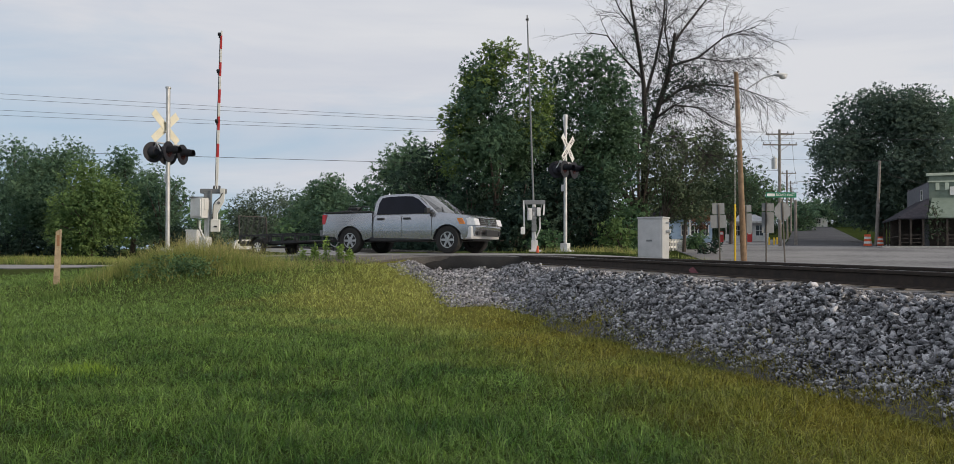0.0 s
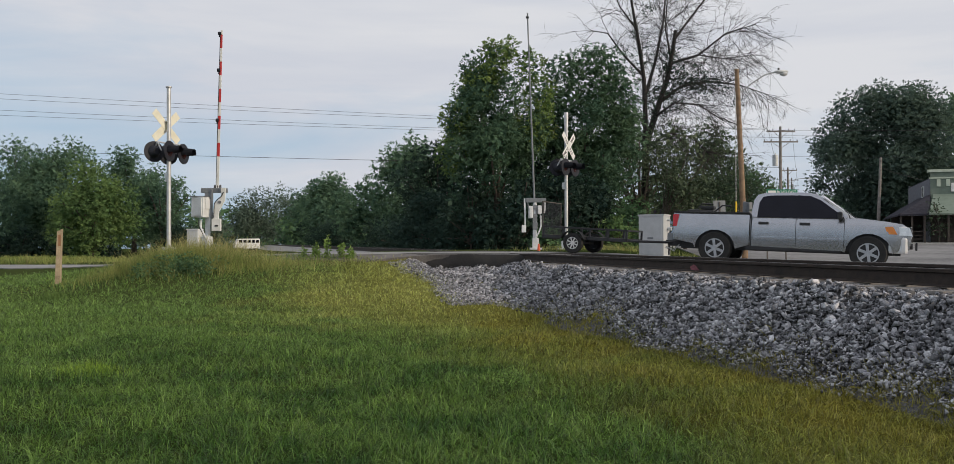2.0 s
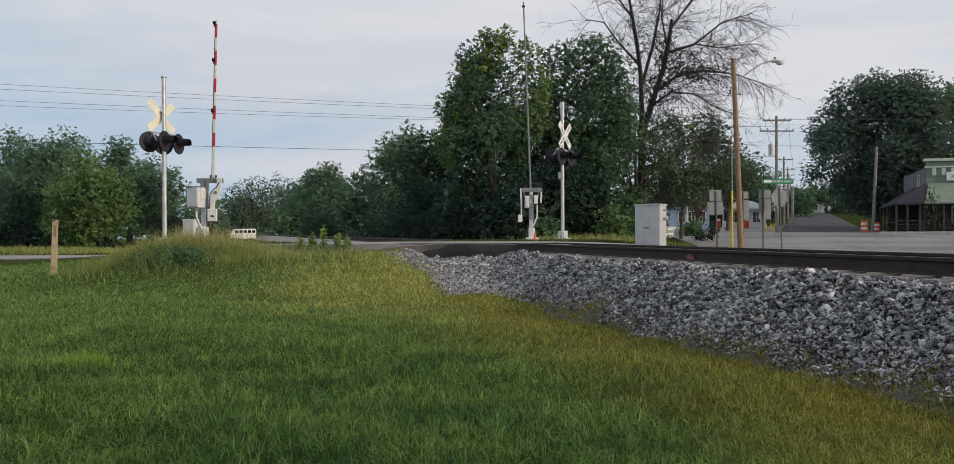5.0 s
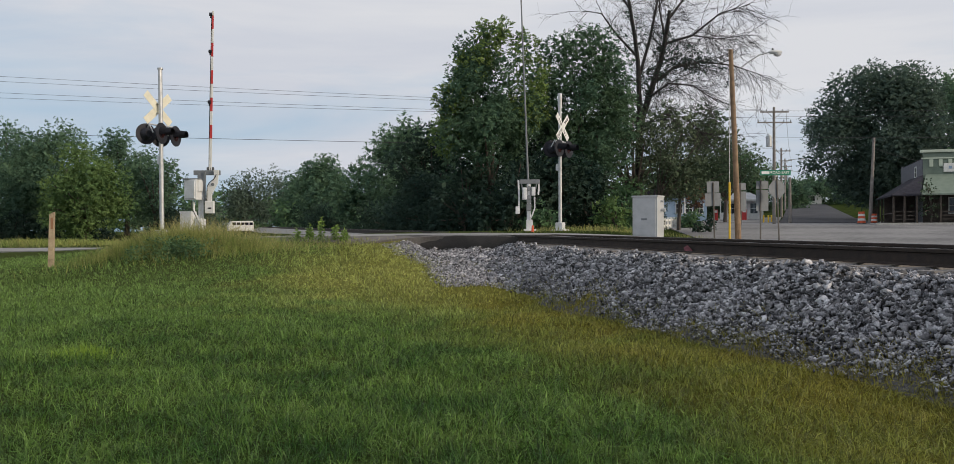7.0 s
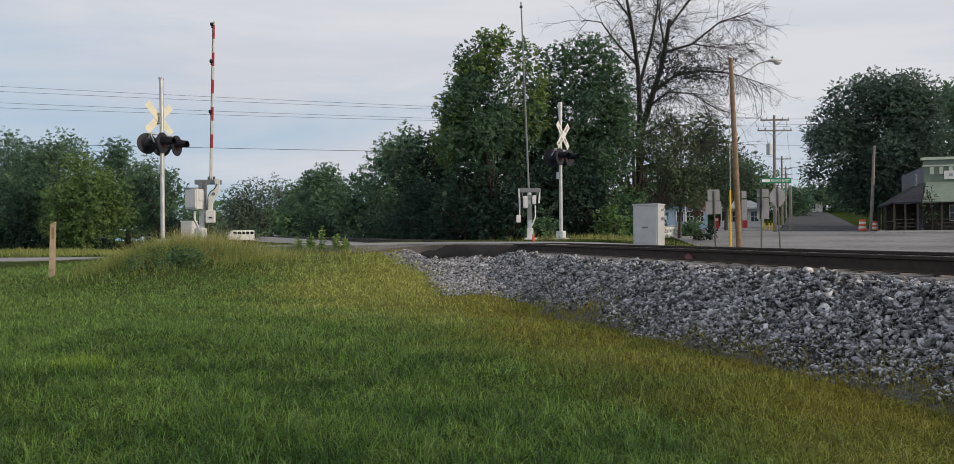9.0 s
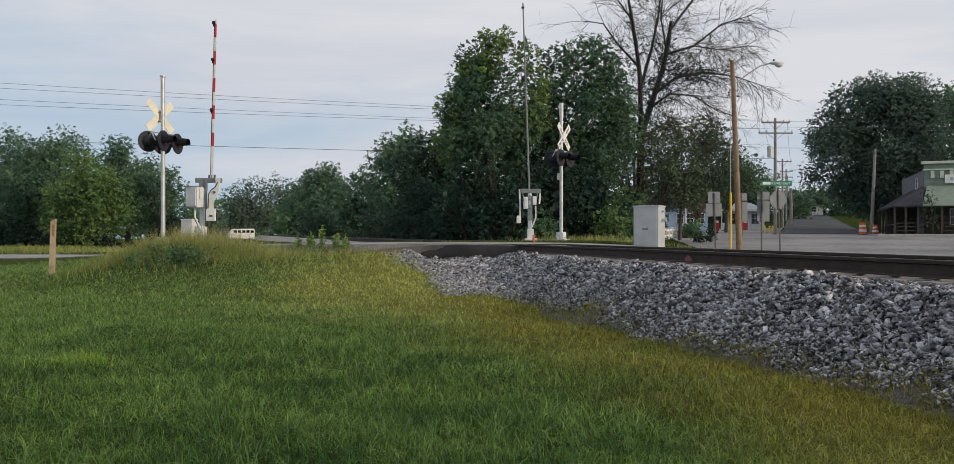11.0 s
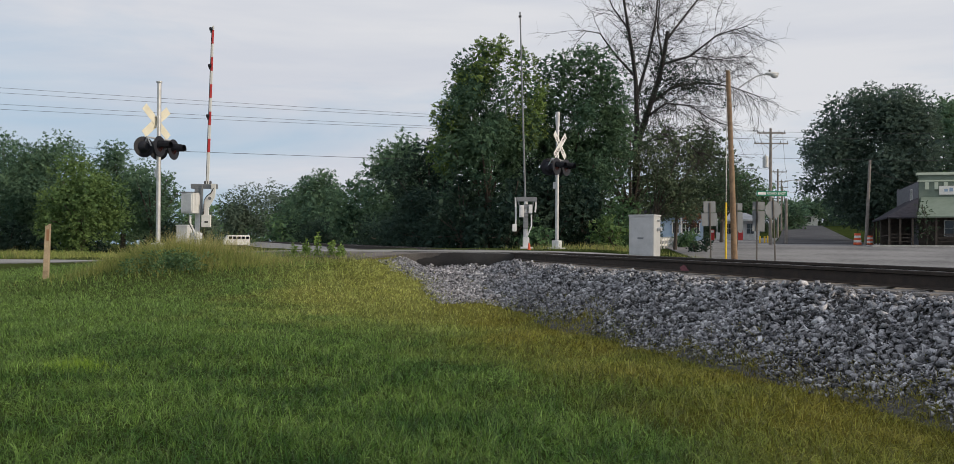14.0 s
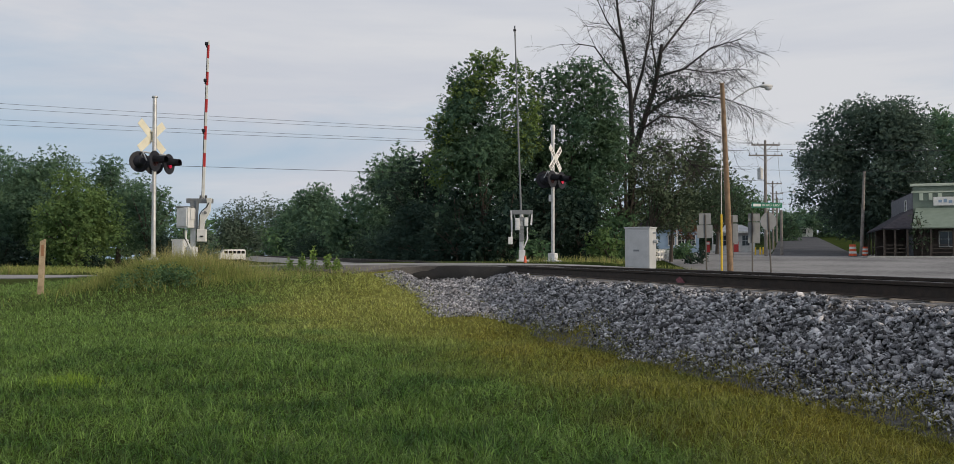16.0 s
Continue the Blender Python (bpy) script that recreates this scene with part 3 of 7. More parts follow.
def bed_z(s, w):
    """Top of the ballast on the camera's side."""
    crest = rail_z(s) - 0.235
    bumps = 0.035 * np.sin(s * 1.9 + 0.7 * np.sin(w * 3)) + 0.03 * np.sin(s * 4.3 + w * 2.1) + 0.02 * np.sin(s * 8.1 - w * 5)
    shoulder = np.where(w > -0.55, 0.0, 1.0)
    z = crest - np.clip(-w - 0.85, 0, None) * (0.60 - 0.36 * sstep(10.2, 11.8, s)) + bumps * shoulder * 0.9
    hollow = sstep(10.6, 11.6, s) * (0.11 - 0.36 * sstep(13.9, 15.3, s))
    hump = 0.07 * np.exp(-((s - 10.2) / 0.7) ** 2) * shoulder
    return z - hollow * sstep(-0.25, -0.6, w) + hump - np.clip(-w - 2.1, 0, None) * 0.25


bs, bw = np.arange(-14, 17.6, 0.22), np.arange(-3.3, 4.3, 0.2)
BS, BW = np.meshgrid(bs, bw)
mirror_w = np.where(BW > 0.75, 1.5 - BW, BW)
BZ = np.where((BW > -0.4) & (BW < 1.9), rail_z(BS) - 0.21, bed_z(BS, mirror_w)) - 0.035
bx, by = TO.x + TU.x * BS + TN.x * BW, TO.y + TU.y * BS + TN.y * BW
rr = road_r(bx, by)
BZ = np.where((rr < 0.0) & (rr > -ROAD_W), np.minimum(BZ, road_z(road_q(bx, by)) - 0.25), BZ)
nbx = len(bs)
ii = (np.arange(len(bw) - 1)[:, None] * nbx + np.arange(nbx - 1)[None, :]).ravel()
b_tris = np.concatenate([np.stack([ii, ii + 1, ii + nbx + 1], 1), np.stack([ii, ii + nbx + 1, ii + nbx], 1)])
bed = tri_mesh("ballast_bed", np.stack([bx.ravel(), by.ravel(), BZ.ravel()], 1), b_tris, M["bed"])
tagged(bed, "compacted dark ballast bed under the track", "ballast", kind="structure")

# the bed farther along the line, past the crossing
rows = []
for s in np.arange(21.5, 422, 5.0):
    rows.append([tp(s, w, float(rail_z(s)) - 0.2 - max(0, abs(w - 0.75) - 1.7) * 0.5) for w in (-3.4, -2.6, -1.6, -0.9, 0.75, 2.4, 3.1, 4.1, 4.9)])
far_bed = strip("ballast_bed_far", rows, M["aggregate"], 0.1)
tagged(far_bed, "grey ballast bed of the line beyond the crossing", "ballast", kind="structure")

# asphalt and timber panels between and beside the rails in the crossing
rows = []
for s in np.arange(13.4, 20.9, 0.5):
    rows.append([tp(s, w, float(rail_z(s)) - 0.006) for w in (0.09, 0.4, 0.75, 1.1, 1.415)])
gauge_panel = strip("crossing_panel", rows, M["crossing"], 0.2)
tagged(gauge_panel, "dark asphalt crossing panel between the rails", "crossing panel", kind="structure")

# ---- loose stones ----
rng = np.random.default_rng(5)


def stone_shape(seed):
    """A broken stone: the hull of a few points, flattish and sharp-edged."""
    r = np.random.default_rng(seed)
    bm = B()
    pts = r.normal(size=(7, 3))
    pts = pts / np.linalg.norm(pts, axis=1, keepdims=True) * r.uniform(0.9, 1.25, (7, 1))
    for p in pts * np.array([1.30, r.uniform(0.80, 1.10), r.uniform(0.55, 0.85)]):
        bm.verts.new(p)
    hull = bmesh.ops.convex_hull(bm, input=bm.verts)
    bmesh.ops.delete(bm, geom=[v for v in hull["geom_interior"] if isinstance(v, bmesh.types.BMVert)], context="VERTS")
    bmesh.ops.triangulate(bm, faces=bm.faces)
    bm.verts.index_update()
    v = np.array([p.co[:] for p in bm.verts])
    t = np.array([[p.index for p in f.verts] for f in bm.faces])
    bm.free()
    return v, t


shapes = [stone_shape(i) for i in range(18)]


def rotations(n, r):
    """Turned any way round, tilted moderately from lying flat."""
    yaw, tilt, roll = r.uniform(0, 6.28, n), r.normal(0, 0.55, n), r.normal(0, 0.55, n)
    cy, sy, ct, st, cr, sr = np.cos(yaw), np.sin(yaw), np.cos(tilt), np.sin(tilt), np.cos(roll), np.sin(roll)
    return np.stack([cy * ct, cy * st * sr - sy * cr, cy * st * cr + sy * sr, sy * ct, sy * st * sr + cy * cr, sy * st * cr - cy * sr,
                     -st, ct * sr, ct * cr], 1).reshape(n, 3, 3)


def scatter(pos, size, r):
    vs, ts, base = [], [], 0
    pick = r.integers(0, len(shapes), len(pos))
    rot = rotations(len(pos), r)
    for k, (sv, st) in enumerate(shapes):
        m = pick == k
        c = m.sum()
        if not c:
            continue
        v = np.einsum("nij,vj->nvi", rot[m], sv) * size[m][:, None, None] + pos[m][:, None, :]
        vs.append(v.reshape(-1, 3))
        ts.append((st[None] + (np.arange(c) * len(sv))[:, None, None]).reshape(-1, 3) + base)
        base += c * len(sv)
    return np.concatenate(vs), np.concatenate(ts)


N_ST = 90000
ss_ = -2.8 + 18.8 * rng.random(N_ST) ** 1.1
ws_ = -0.12 - 3.1 * rng.random(N_ST) ** 0.85
toe = toe_w(ss_)
keep = (ws_ > toe + 0.03 - 0.22 * rng.random(N_ST) ** 3)
px_, py_ = TO.x + TU.x * ss_ + TN.x * ws_, TO.y + TU.y * ss_ + TN.y * ws_
keep &= (road_r(px_, py_) > 0.05) & ((ss_ < 14.3 + 0.4 * rng.random(N_ST)) | (ws_ > -1.9))
ss_, ws_, px_, py_ = ss_[keep], ws_[keep], px_[keep], py_[keep]
size_ = np.clip(0.0218 * np.exp(rng.normal(0, 0.40, len(ss_))), 0.012, 0.056)
small = sstep(0.55, 0.05, ws_ - toe_w(ss_))     # finer gravel along the toe
size_ *= 1 - 0.5 * small * rng.random(len(ss_)) ** 0.5
pz_ = np.maximum(bed_z(ss_, ws_), land(px_, py_) + 0.01) + size_ * 0.35 + rng.uniform(-0.028, 0.014, len(ss_)) * (1 - 0.6 * small)
size_ = np.where(ws_ > -0.75, np.minimum(size_, 0.026), size_)
pz_ = np.where(ws_ > -0.75, np.minimum(pz_, rail_z(ss_) - 0.222), pz_)
pos_ = np.stack([px_, py_, pz_], 1)
near_band = (ss_ > -1.2) & (ss_ < 0.35) & (ws_ > -1.9) & (ws_ < -1.0)
first = np.flatnonzero(near_band)[:300]
rest = np.ones(len(ss_), bool)
rest[first] = False
sv_, st_ = scatter(pos_[rest], size_[rest], rng)
stones = tri_mesh("ballast_stones", sv_, st_, M["stone"])
tagged(stones, "loose grey crushed limestone ballast on the track shoulder", "ballast", kind="stuff")
N_FINE = 10000
fs_ = -2.6 + 13.5 * rng.random(N_FINE) ** 1.2
fw_ = toe_w(fs_) - 0.06 + 0.55 * rng.random(N_FINE) ** 1.3
fx_, fy_ = TO.x + TU.x * fs_ + TN.x * fw_, TO.y + TU.y * fs_ + TN.y * fw_
fsize = np.clip(0.0125 * np.exp(rng.normal(0, 0.35, N_FINE)), 0.006, 0.026)
fz_ = np.maximum(bed_z(fs_, fw_) - 0.03, land(fx_, fy_)) + fsize * 0.4
sv_, st_ = scatter(np.stack([fx_, fy_, fz_], 1), fsize, rng)
tagged(tri_mesh("fine_gravel", sv_, st_, M["stone"]), "fine grey gravel along the foot of the ballast", "gravel", kind="stuff")
stone_meshes = []
for k in range(6):
    me = bpy.data.meshes.new("ballast_stone")
    me.from_pydata(shapes[k][0].tolist(), [], shapes[k][1].tolist())
    me.materials.append(M["stone_one"])
    stone_meshes.append(me)
for i in first:
    o = new("stone", stone_meshes[i % 6])
    o.matrix_basis = Matrix.LocRotScale(pos_[i], Euler((rng.normal(0, 0.5), rng.normal(0, 0.5), rng.uniform(0, 6.28))), [size_[i]] * 3)
    o.parent = bed

# ---- grass ----


def unit(v):
    return v / np.maximum(np.linalg.norm(v, axis=-1, keepdims=True), 1e-9)


def blades(x, y, z, h, wid, r, lean=0.75, curl=0.9, lay=None):
    """Bent, tapering blades of three triangles each, leaning every way and twisted about their length."""
    n = len(x)
    b = r.uniform(0, 2 * np.pi, n) if lay is None else lay + r.normal(0, 1.5, n)     # tufts lie the same way
    le = np.clip(np.abs(r.normal(0, lean, n)) + 0.08, 0, 1.45)
    ax = np.stack([np.cos(b) * np.sin(le), np.sin(b) * np.sin(le), np.cos(le)], 1)
    wv = unit(np.cross(ax, r.normal(size=(n, 3)))) * (wid / 2)[:, None]
    base = np.stack([x, y, z], 1)
    mid = base + ax * (h * 0.62)[:, None]
    cu = curl * r.random(n)
    tip = mid + unit(ax + np.stack([np.cos(b) * cu, np.sin(b) * cu, -0.55 * cu], 1)) * (h * 0.62)[:, None]
    tip[:, 2] = np.maximum(tip[:, 2], z + 0.01)
    v = np.stack([base - wv, base + wv, mid - wv * 0.8, mid + wv * 0.8, tip], 1).reshape(-1, 3)
    k = np.arange(n)[:, None] * 5
    return v, np.concatenate([k + np.array([[0, 1, 3]]), k + np.array([[0, 3, 2]]), k + np.array([[2, 3, 4]])])


def lawn(name, n, y0, y1, h, wid, seed, lean=0.8):
    r = np.random.default_rng(seed)
    y = (math.sqrt(y0) + (math.sqrt(y1) - math.sqrt(y0)) * r.random(n)) ** 2
    x = (r.random(n) * 2 - 1) * (y * 0.62 + 0.6)
    s, w = track_sw(x, y)
    rq = road_r(x, y)
    edge = toe_w(s) - 0.02
    keep = (w < edge + 0.10 + 0.45 * r.random(n) ** 3) & (rq > 0.1 + 0.25 * r.random(n))
    keep &= ~((s > 14.2) & (w > -3.5 + 0.25 * np.sin(s * 3)) & (rq < 1.3))      # bare shoulder of the paving
    x, y, w, s, rq = x[keep], y[keep], w[keep], s[keep], rq[keep]
    z = land(x, y) - 0.008
    z = np.where((w > -3.2) & (s < 14), np.maximum(z, bed_z(s, w) - 0.03), z)
    tuft = 0.5 + 0.5 * np.sin(x * 2.1 + 1.7 * np.sin(y * 1.3)) * np.sin(y * 2.4 + x)
    dry = sstep(-4.2, -2.4, w + 0.6 * np.sin(s * 0.9))
    tuft = tuft * 0.4 + 0.6 * (0.5 + 0.5 * np.sin(x * 11.3 + 2 * np.sin(y * 8.1)) * np.sin(y * 12.7 + 1.6 * np.sin(x * 9.1)))
    hh = h * (0.5 + 0.9 * tuft) * r.uniform(0.5, 1.35, len(x)) * (1 - 0.1 * dry + 0.45 * sstep(4.0, 0.8, rq) * (x < 0.8))
    v, t = blades(x, y, z, hh, wid * (y / 6) ** 0.68 * r.uniform(0.6, 1.3, len(x)), r, lean, 1.3,
                  3.0 * np.sin(x * 9.3 + 2 * np.sin(y * 7.1)) + 2.5 * np.sin(y * 12.7 + x * 5.2))
    ob = tri_mesh(name, v, t, M["blade"])
    return tagged(ob, "mown lawn grass, green with straw-coloured blades", "grass", kind="stuff")


lawn("grass", 370000, 3.5, 27.0, 0.088, 0.0056, 11, 0.85)


def tall_grass(n, cx, cy, sx, sy, h, wid, seed, material, label):
    r = np.random.default_rng(seed)
    x, y = r.normal(cx, sx, n), r.normal(cy, sy, n)
    rq = road_r(x, y)
    ok = (rq > 0.25) | (rq < -ROAD_W - 0.3)
    x, y = x[ok], y[ok]
    e = np.exp(-(((x - cx) / (2 * sx)) ** 2 + ((y - cy) / (2 * sy)) ** 2))
    v, t = blades(x, y, land(x, y) - 0.02, h * (0.45 + 0.6 * e) * r.uniform(0.5, 1.25, len(x)), wid * r.uniform(0.6, 1.3, len(x)), r, 0.30, 0.5)
    return tagged(tri_mesh("tall_grass", v, t, material), label, "grass", kind="stuff")


tall_grass(3400, -7.4, 22.0, 1.1, 0.6, 0.66, 0.008, 21, M["seed"], "uncut tall straw-coloured grass gone to seed on the bank")
tall_grass(7000, -7.6, 21.5, 1.2, 0.5, 0.46, 0.010, 25, M["weed"], "uncut tall green grass on the bank by the signal")
tall_grass(1300, -4.6, 22.2, 1.6, 0.40, 0.15, 0.008, 22, M["seed"], "uncut tall grass along the road edge")
tall_grass(9000, -24.0, 43.0, 4.2, 2.2, 0.32, 0.03, 28, M["weed"], "uncut yellow-green field grass beyond the road")
tall_grass(1500, -24.8, 41.0, 1.2, 0.5, 0.80, 0.025, 29, M["seed"], "clump of tall straw-coloured grass beyond the road")
tall_grass(500, -3.85, 8.25, 0.19, 0.16, 0.13, 0.006, 26, M["tuft"], "bright yellow-green tuft of grass in the lawn")
tall_grass(260, -10.02, 19.5, 0.22, 0.15, 0.24, 0.02, 27, M["leaf_light"], "low weeds round the foot of a post")
tall_grass(160, 11.4, 28.9, 0.28, 0.15, 0.10, 0.02, 24, M["weed"], "tuft of yellow-green grass in the forecourt asphalt")
tall_grass(500, 4.4, 29.6, 1.7, 0.6, 0.24, 0.012, 30, M["seed"], "dry straw-coloured grass below the far signal")
tall_grass(900, 4.6, 29.4, 1.9, 0.8, 0.20, 0.014, 23, M["weed"], "uncut yellow-green grass below the far signal")

# ---- trees ----


def limb(bm, pts, r0, r1, n=7):
    """A tapering tube through the points; bm is a bmesh, or a pair of lists of vertices and faces."""
    k = len(pts) - 1
    pts = [Vector(p) for p in pts]
    rings = []
    for i, p in enumerate(pts):
        d = (pts[min(i + 1, k)] - pts[max(i - 1, 0)]).normalized()
        u = d.cross(Vector((0.31, 0.9, 0.29))).normalized()
        v = d.cross(u)
        r = r0 + (r1 - r0) * i / k
        rings.append([p + (u * math.cos(2 * math.pi * j / n) + v * math.sin(2 * math.pi * j / n)) * r for j in range(n)])
    if isinstance(bm, tuple):
        vs, fs = bm
        base = len(vs)
        for ring in rings:
            vs += ring
        fs += [(base + i * n + j, base + i * n + (j + 1) % n, base + (i + 1) * n + (j + 1) % n, base + (i + 1) * n + j) for i in range(k) for j in range(n)]
        return
    made = [[bm.verts.new(p) for p in ring] for ring in rings]
    for i in range(k):
        for j in range(n):
            bm.faces.new((made[i][j], made[i][(j + 1) % n], made[i + 1][(j + 1) % n], made[i + 1][j]))


def leaf_cloud(lobes, per_m2, size, r, spray=6):
    """Sprays of leaves growing outward from the skins of overlapping lobes (x, y, z, rx, ry, rz), uneven and with gaps."""
    vs = []
    for (x, y, z, rx, ry, rz) in lobes:
        n = max(3, int(per_m2 * 4.2 * (rx * ry * rz) ** (2 / 3) / spray))
        d = unit(r.normal(size=(n, 3)))
        ph = r.uniform(0, 6.28, 4)
        lump = np.sin(d[:, 0] * 5.3 + ph[0]) * np.sin(d[:, 2] * 4.7 + ph[1]) + 0.7 * np.sin(d[:, 1] * 8.1 + d[:, 2] * 6.5 + ph[2]) * np.sin(d[:, 0] * 9.2 + ph[3])
        rad = (1 - np.abs(r.normal(0, 0.15, n))) * (1 + 0.14 * lump)
        c = d * rad[:, None] * np.array([rx, ry, rz]) + np.array([x, y, z])
        ax = unit(d * 0.9 + r.normal(0, 0.55, (n, 3)) + np.array([0, 0, 0.22]))
        side = unit(np.cross(ax, np.array([0.0, 0.0, 1.0]) + r.normal(0, 0.45, (n, 3))))
        up = np.cross(side, ax)
        length = size * r.uniform(1.8, 4.2, n) * (spray > 1)
        for j in range(spray):
            k = (j + 0.4) / spray
            sg = 1.0 if j % 2 else -1.0
            p = c + ax * (length * k)[:, None] - np.array([0, 0, 1.0]) * (0.32 * length * k * k)[:, None]
            t = unit(side * sg * (0.2 if j == spray - 1 else 1.0) + ax * 0.75 - up * 0.25 + r.normal(0, 0.22, (n, 3)))
            nrm = unit(up * 0.5 + d * 0.8 + r.normal(0, 0.32, (n, 3)))
            b = unit(np.cross(nrm, t))
            q = (size * r.uniform(0.75, 1.35, n) * (1.15 - 0.45 * k))[:, None]
            vs.append(np.stack([p, p + t * q * 0.8 + b * q * 0.48, p + t * q * 1.8 - nrm * q * 0.25, p + t * q * 0.8 - b * q * 0.48], 1).reshape(-1, 3))
    v = np.concatenate(vs)
    k = np.arange(len(v) // 4)[:, None] * 4
    return v, np.concatenate([k + np.array([[0, 1, 2]]), k + np.array([[0, 2, 3]])])


def core_leaves(lobes, per_m2, size, r):
    """The dense leafy inside of the lobes: fewer, larger sprays set at random."""
    vs = []
    for (x, y, z, rx, ry, rz) in lobes:
        n = max(4, int(per_m2 * 4.2 * (rx * ry * rz) ** (2 / 3)))
        c = unit(r.normal(size=(n, 3))) * (0.78 * r.random((n, 1)) ** 0.4) * np.array([rx, ry, rz]) + np.array([x, y, z])
        t = unit(r.normal(size=(n, 3)))
        b = unit(np.cross(t, r.normal(size=(n, 3))))
        q = size * r.uniform(0.6, 1.3, (n, 1))
        vs.append(np.stack([c - t * q, c + b * q * 0.6, c + t * q, c - b * q * 0.6], 1).reshape(-1, 3))
    v = np.concatenate(vs)
    k = np.arange(len(v) // 4)[:, None] * 4
    return v, np.concatenate([k + np.array([[0, 1, 2]]), k + np.array([[0, 2, 3]])])


def tree(x, y, crown, material, leaf, per, seed, label, lobes=26, lobe=0.36, extra=(), trunk=0.22, sun_tinted=False, name="tree", dense=True):
    """crown: (cx, cy, cz, rx, ry, rz) in world metres; the trunk stands at x, y."""
    r = np.random.default_rng(seed)
    z0 = float(land(np.array(float(x)), np.array(float(y)))) - 0.1
    th = thing(name, x, y, z0, 0, label, "tree" if name == "tree" else "shrub")
    cx, cy, cz, rx, ry, rz = crown
    cx, cy, cz = cx - x, cy - y, cz - z0
    ls = []
    for i in range(lobes):
        d = r.normal(size=3)
        d /= np.linalg.norm(d)
        k = r.uniform(0.45, 0.92)
        sh = 1.0 - 0.25 * max(0.0, d[2])
        q_ = lobe * r.uniform(0.45, 1.25)
        ls.append((cx + d[0] * rx * k * sh, cy + d[1] * ry * k * sh, cz + d[2] * rz * k, rx * q_, ry * q_, min(rx, rz) * q_))
    ls.append((cx, cy, cz, rx * 0.6, ry * 0.6, rz * 0.62))
    top = [(a - x, b - y, c - z0, d, d, e) for a, b, c, d, e in extra]
    # upper lobes take a lighter leaf material: sunlight put into their colour
    if sun_tinted:
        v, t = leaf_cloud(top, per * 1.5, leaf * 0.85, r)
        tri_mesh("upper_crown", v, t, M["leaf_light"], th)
    else:
        ls += top
    v, t = leaf_cloud(ls, per * 0.8, leaf * 0.82, r)
    tri_mesh("crown", v, t, material, th)
    if dense:
        v, t = core_leaves(ls + (top if sun_tinted else []), per * 0.11, leaf * 1.5, r)
        tri_mesh("inner_crown", v, t, material, th)
    bm = ([], [])
    h = cz - rz * 0.2
    pts = [(0, 0, 0), (0.1, 0, h * 0.5), (cx * 0.6, cy * 0.6, h)]
    limb(bm, pts, trunk, trunk * 0.6)
    for l in ls[:14]:
        limb(bm, [pts[1], ((pts[1][0] + l[0]) / 2, (pts[1][1] + l[1]) / 2, (h * 0.5 + l[2]) / 2 + 0.2), l[:3]], trunk * 0.4, 0.03, 5)
    raw("trunk", *bm, M["bark"], th)
    return th


tree(0.9, 42, (0.75, 42, 6.6, 2.6, 2.5, 5.0), M["leaf_dark"], 0.098, 240, 31, "tall broadleaf tree behind the crossing, sunlight painted into its upper leaves", 48, 0.34,
     extra=[(0.96, 42.00, 10.93, 0.7, 0.9), (2.66, 42.00, 10.53, 0.75, 0.85), (0.19, 42.00, 9.60, 0.9, 0.9), (-0.99, 42.00, 7.90, 0.9, 0.8), (-1.21, 42.00, 6.04, 0.95, 1.0), (3.12, 42.00, 9.14, 0.8, 0.9), (1.58, 42.00, 11.46, 0.45, 0.6), (0.65, 42.00, 11.46, 0.4, 0.5), (2.97, 42.00, 7.59, 1.0, 1.2)], sun_tinted=True)
tree(6.0, 44, (6.1, 44, 6.7, 2.4, 2.3, 4.7), M["leaf_dark"], 0.10, 230, 32, "rounded dark green broadleaf tree behind the far signal", 46, 0.36,
     extra=[(5.86, 44.00, 10.97, 0.9, 0.9), (7.00, 44.00, 10.16, 1.0, 1.0), (4.73, 44.00, 9.51, 0.9, 1.0), (7.81, 44.00, 7.89, 0.9, 1.1), (7.65, 44.00, 5.62, 1.1, 1.3), (5.05, 44.00, 5.30, 1.6, 1.8), (3.92, 44.00, 8.54, 1.0, 1.2), (6.29, 44.00, 11.52, 0.7, 0.7), (4.15, 44.00, 10.55, 0.7, 0.8), (3.76, 44.00, 9.51, 0.7, 0.9), (4.89, 44.00, 11.00, 0.8, 0.8), (3.69, 44.00, 7.89, 0.8, 1.1), (7.00, 44.00, 11.20, 0.9, 0.9), (7.71, 44.00, 10.00, 0.9, 1.0), (8.10, 44.00, 8.54, 0.8, 1.1), (8.29, 44.00, 6.92, 0.8, 1.1), (7.39, 44.00, 9.03, 1.0, 1.2)])
tree(3.4, 46, (3.4, 46, 5.4, 2.0, 2.0, 4.2), M["leaf_shaded"], 0.12, 130, 30, "dark green broadleaf tree between its taller neighbours", 30, 0.42)
tree(-6.6, 82.5, (-6.4, 82.50, 6.60, 4.00, 3.90, 5.55), M["leaf_haze_tint"], 0.177, 66.67, 33, "green broadleaf tree in the row behind the railway", 36, 0.36,
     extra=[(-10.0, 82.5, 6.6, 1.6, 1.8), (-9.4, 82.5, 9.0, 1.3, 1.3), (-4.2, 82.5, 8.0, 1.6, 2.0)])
tree(-2.6, 57.6, (-2.76, 57.60, 4.79, 2.76, 2.64, 4.08), M["leaf_shaded"], 0.138, 104.2, 34, "dark green broadleaf tree in the row behind the railway", 32, 0.42)
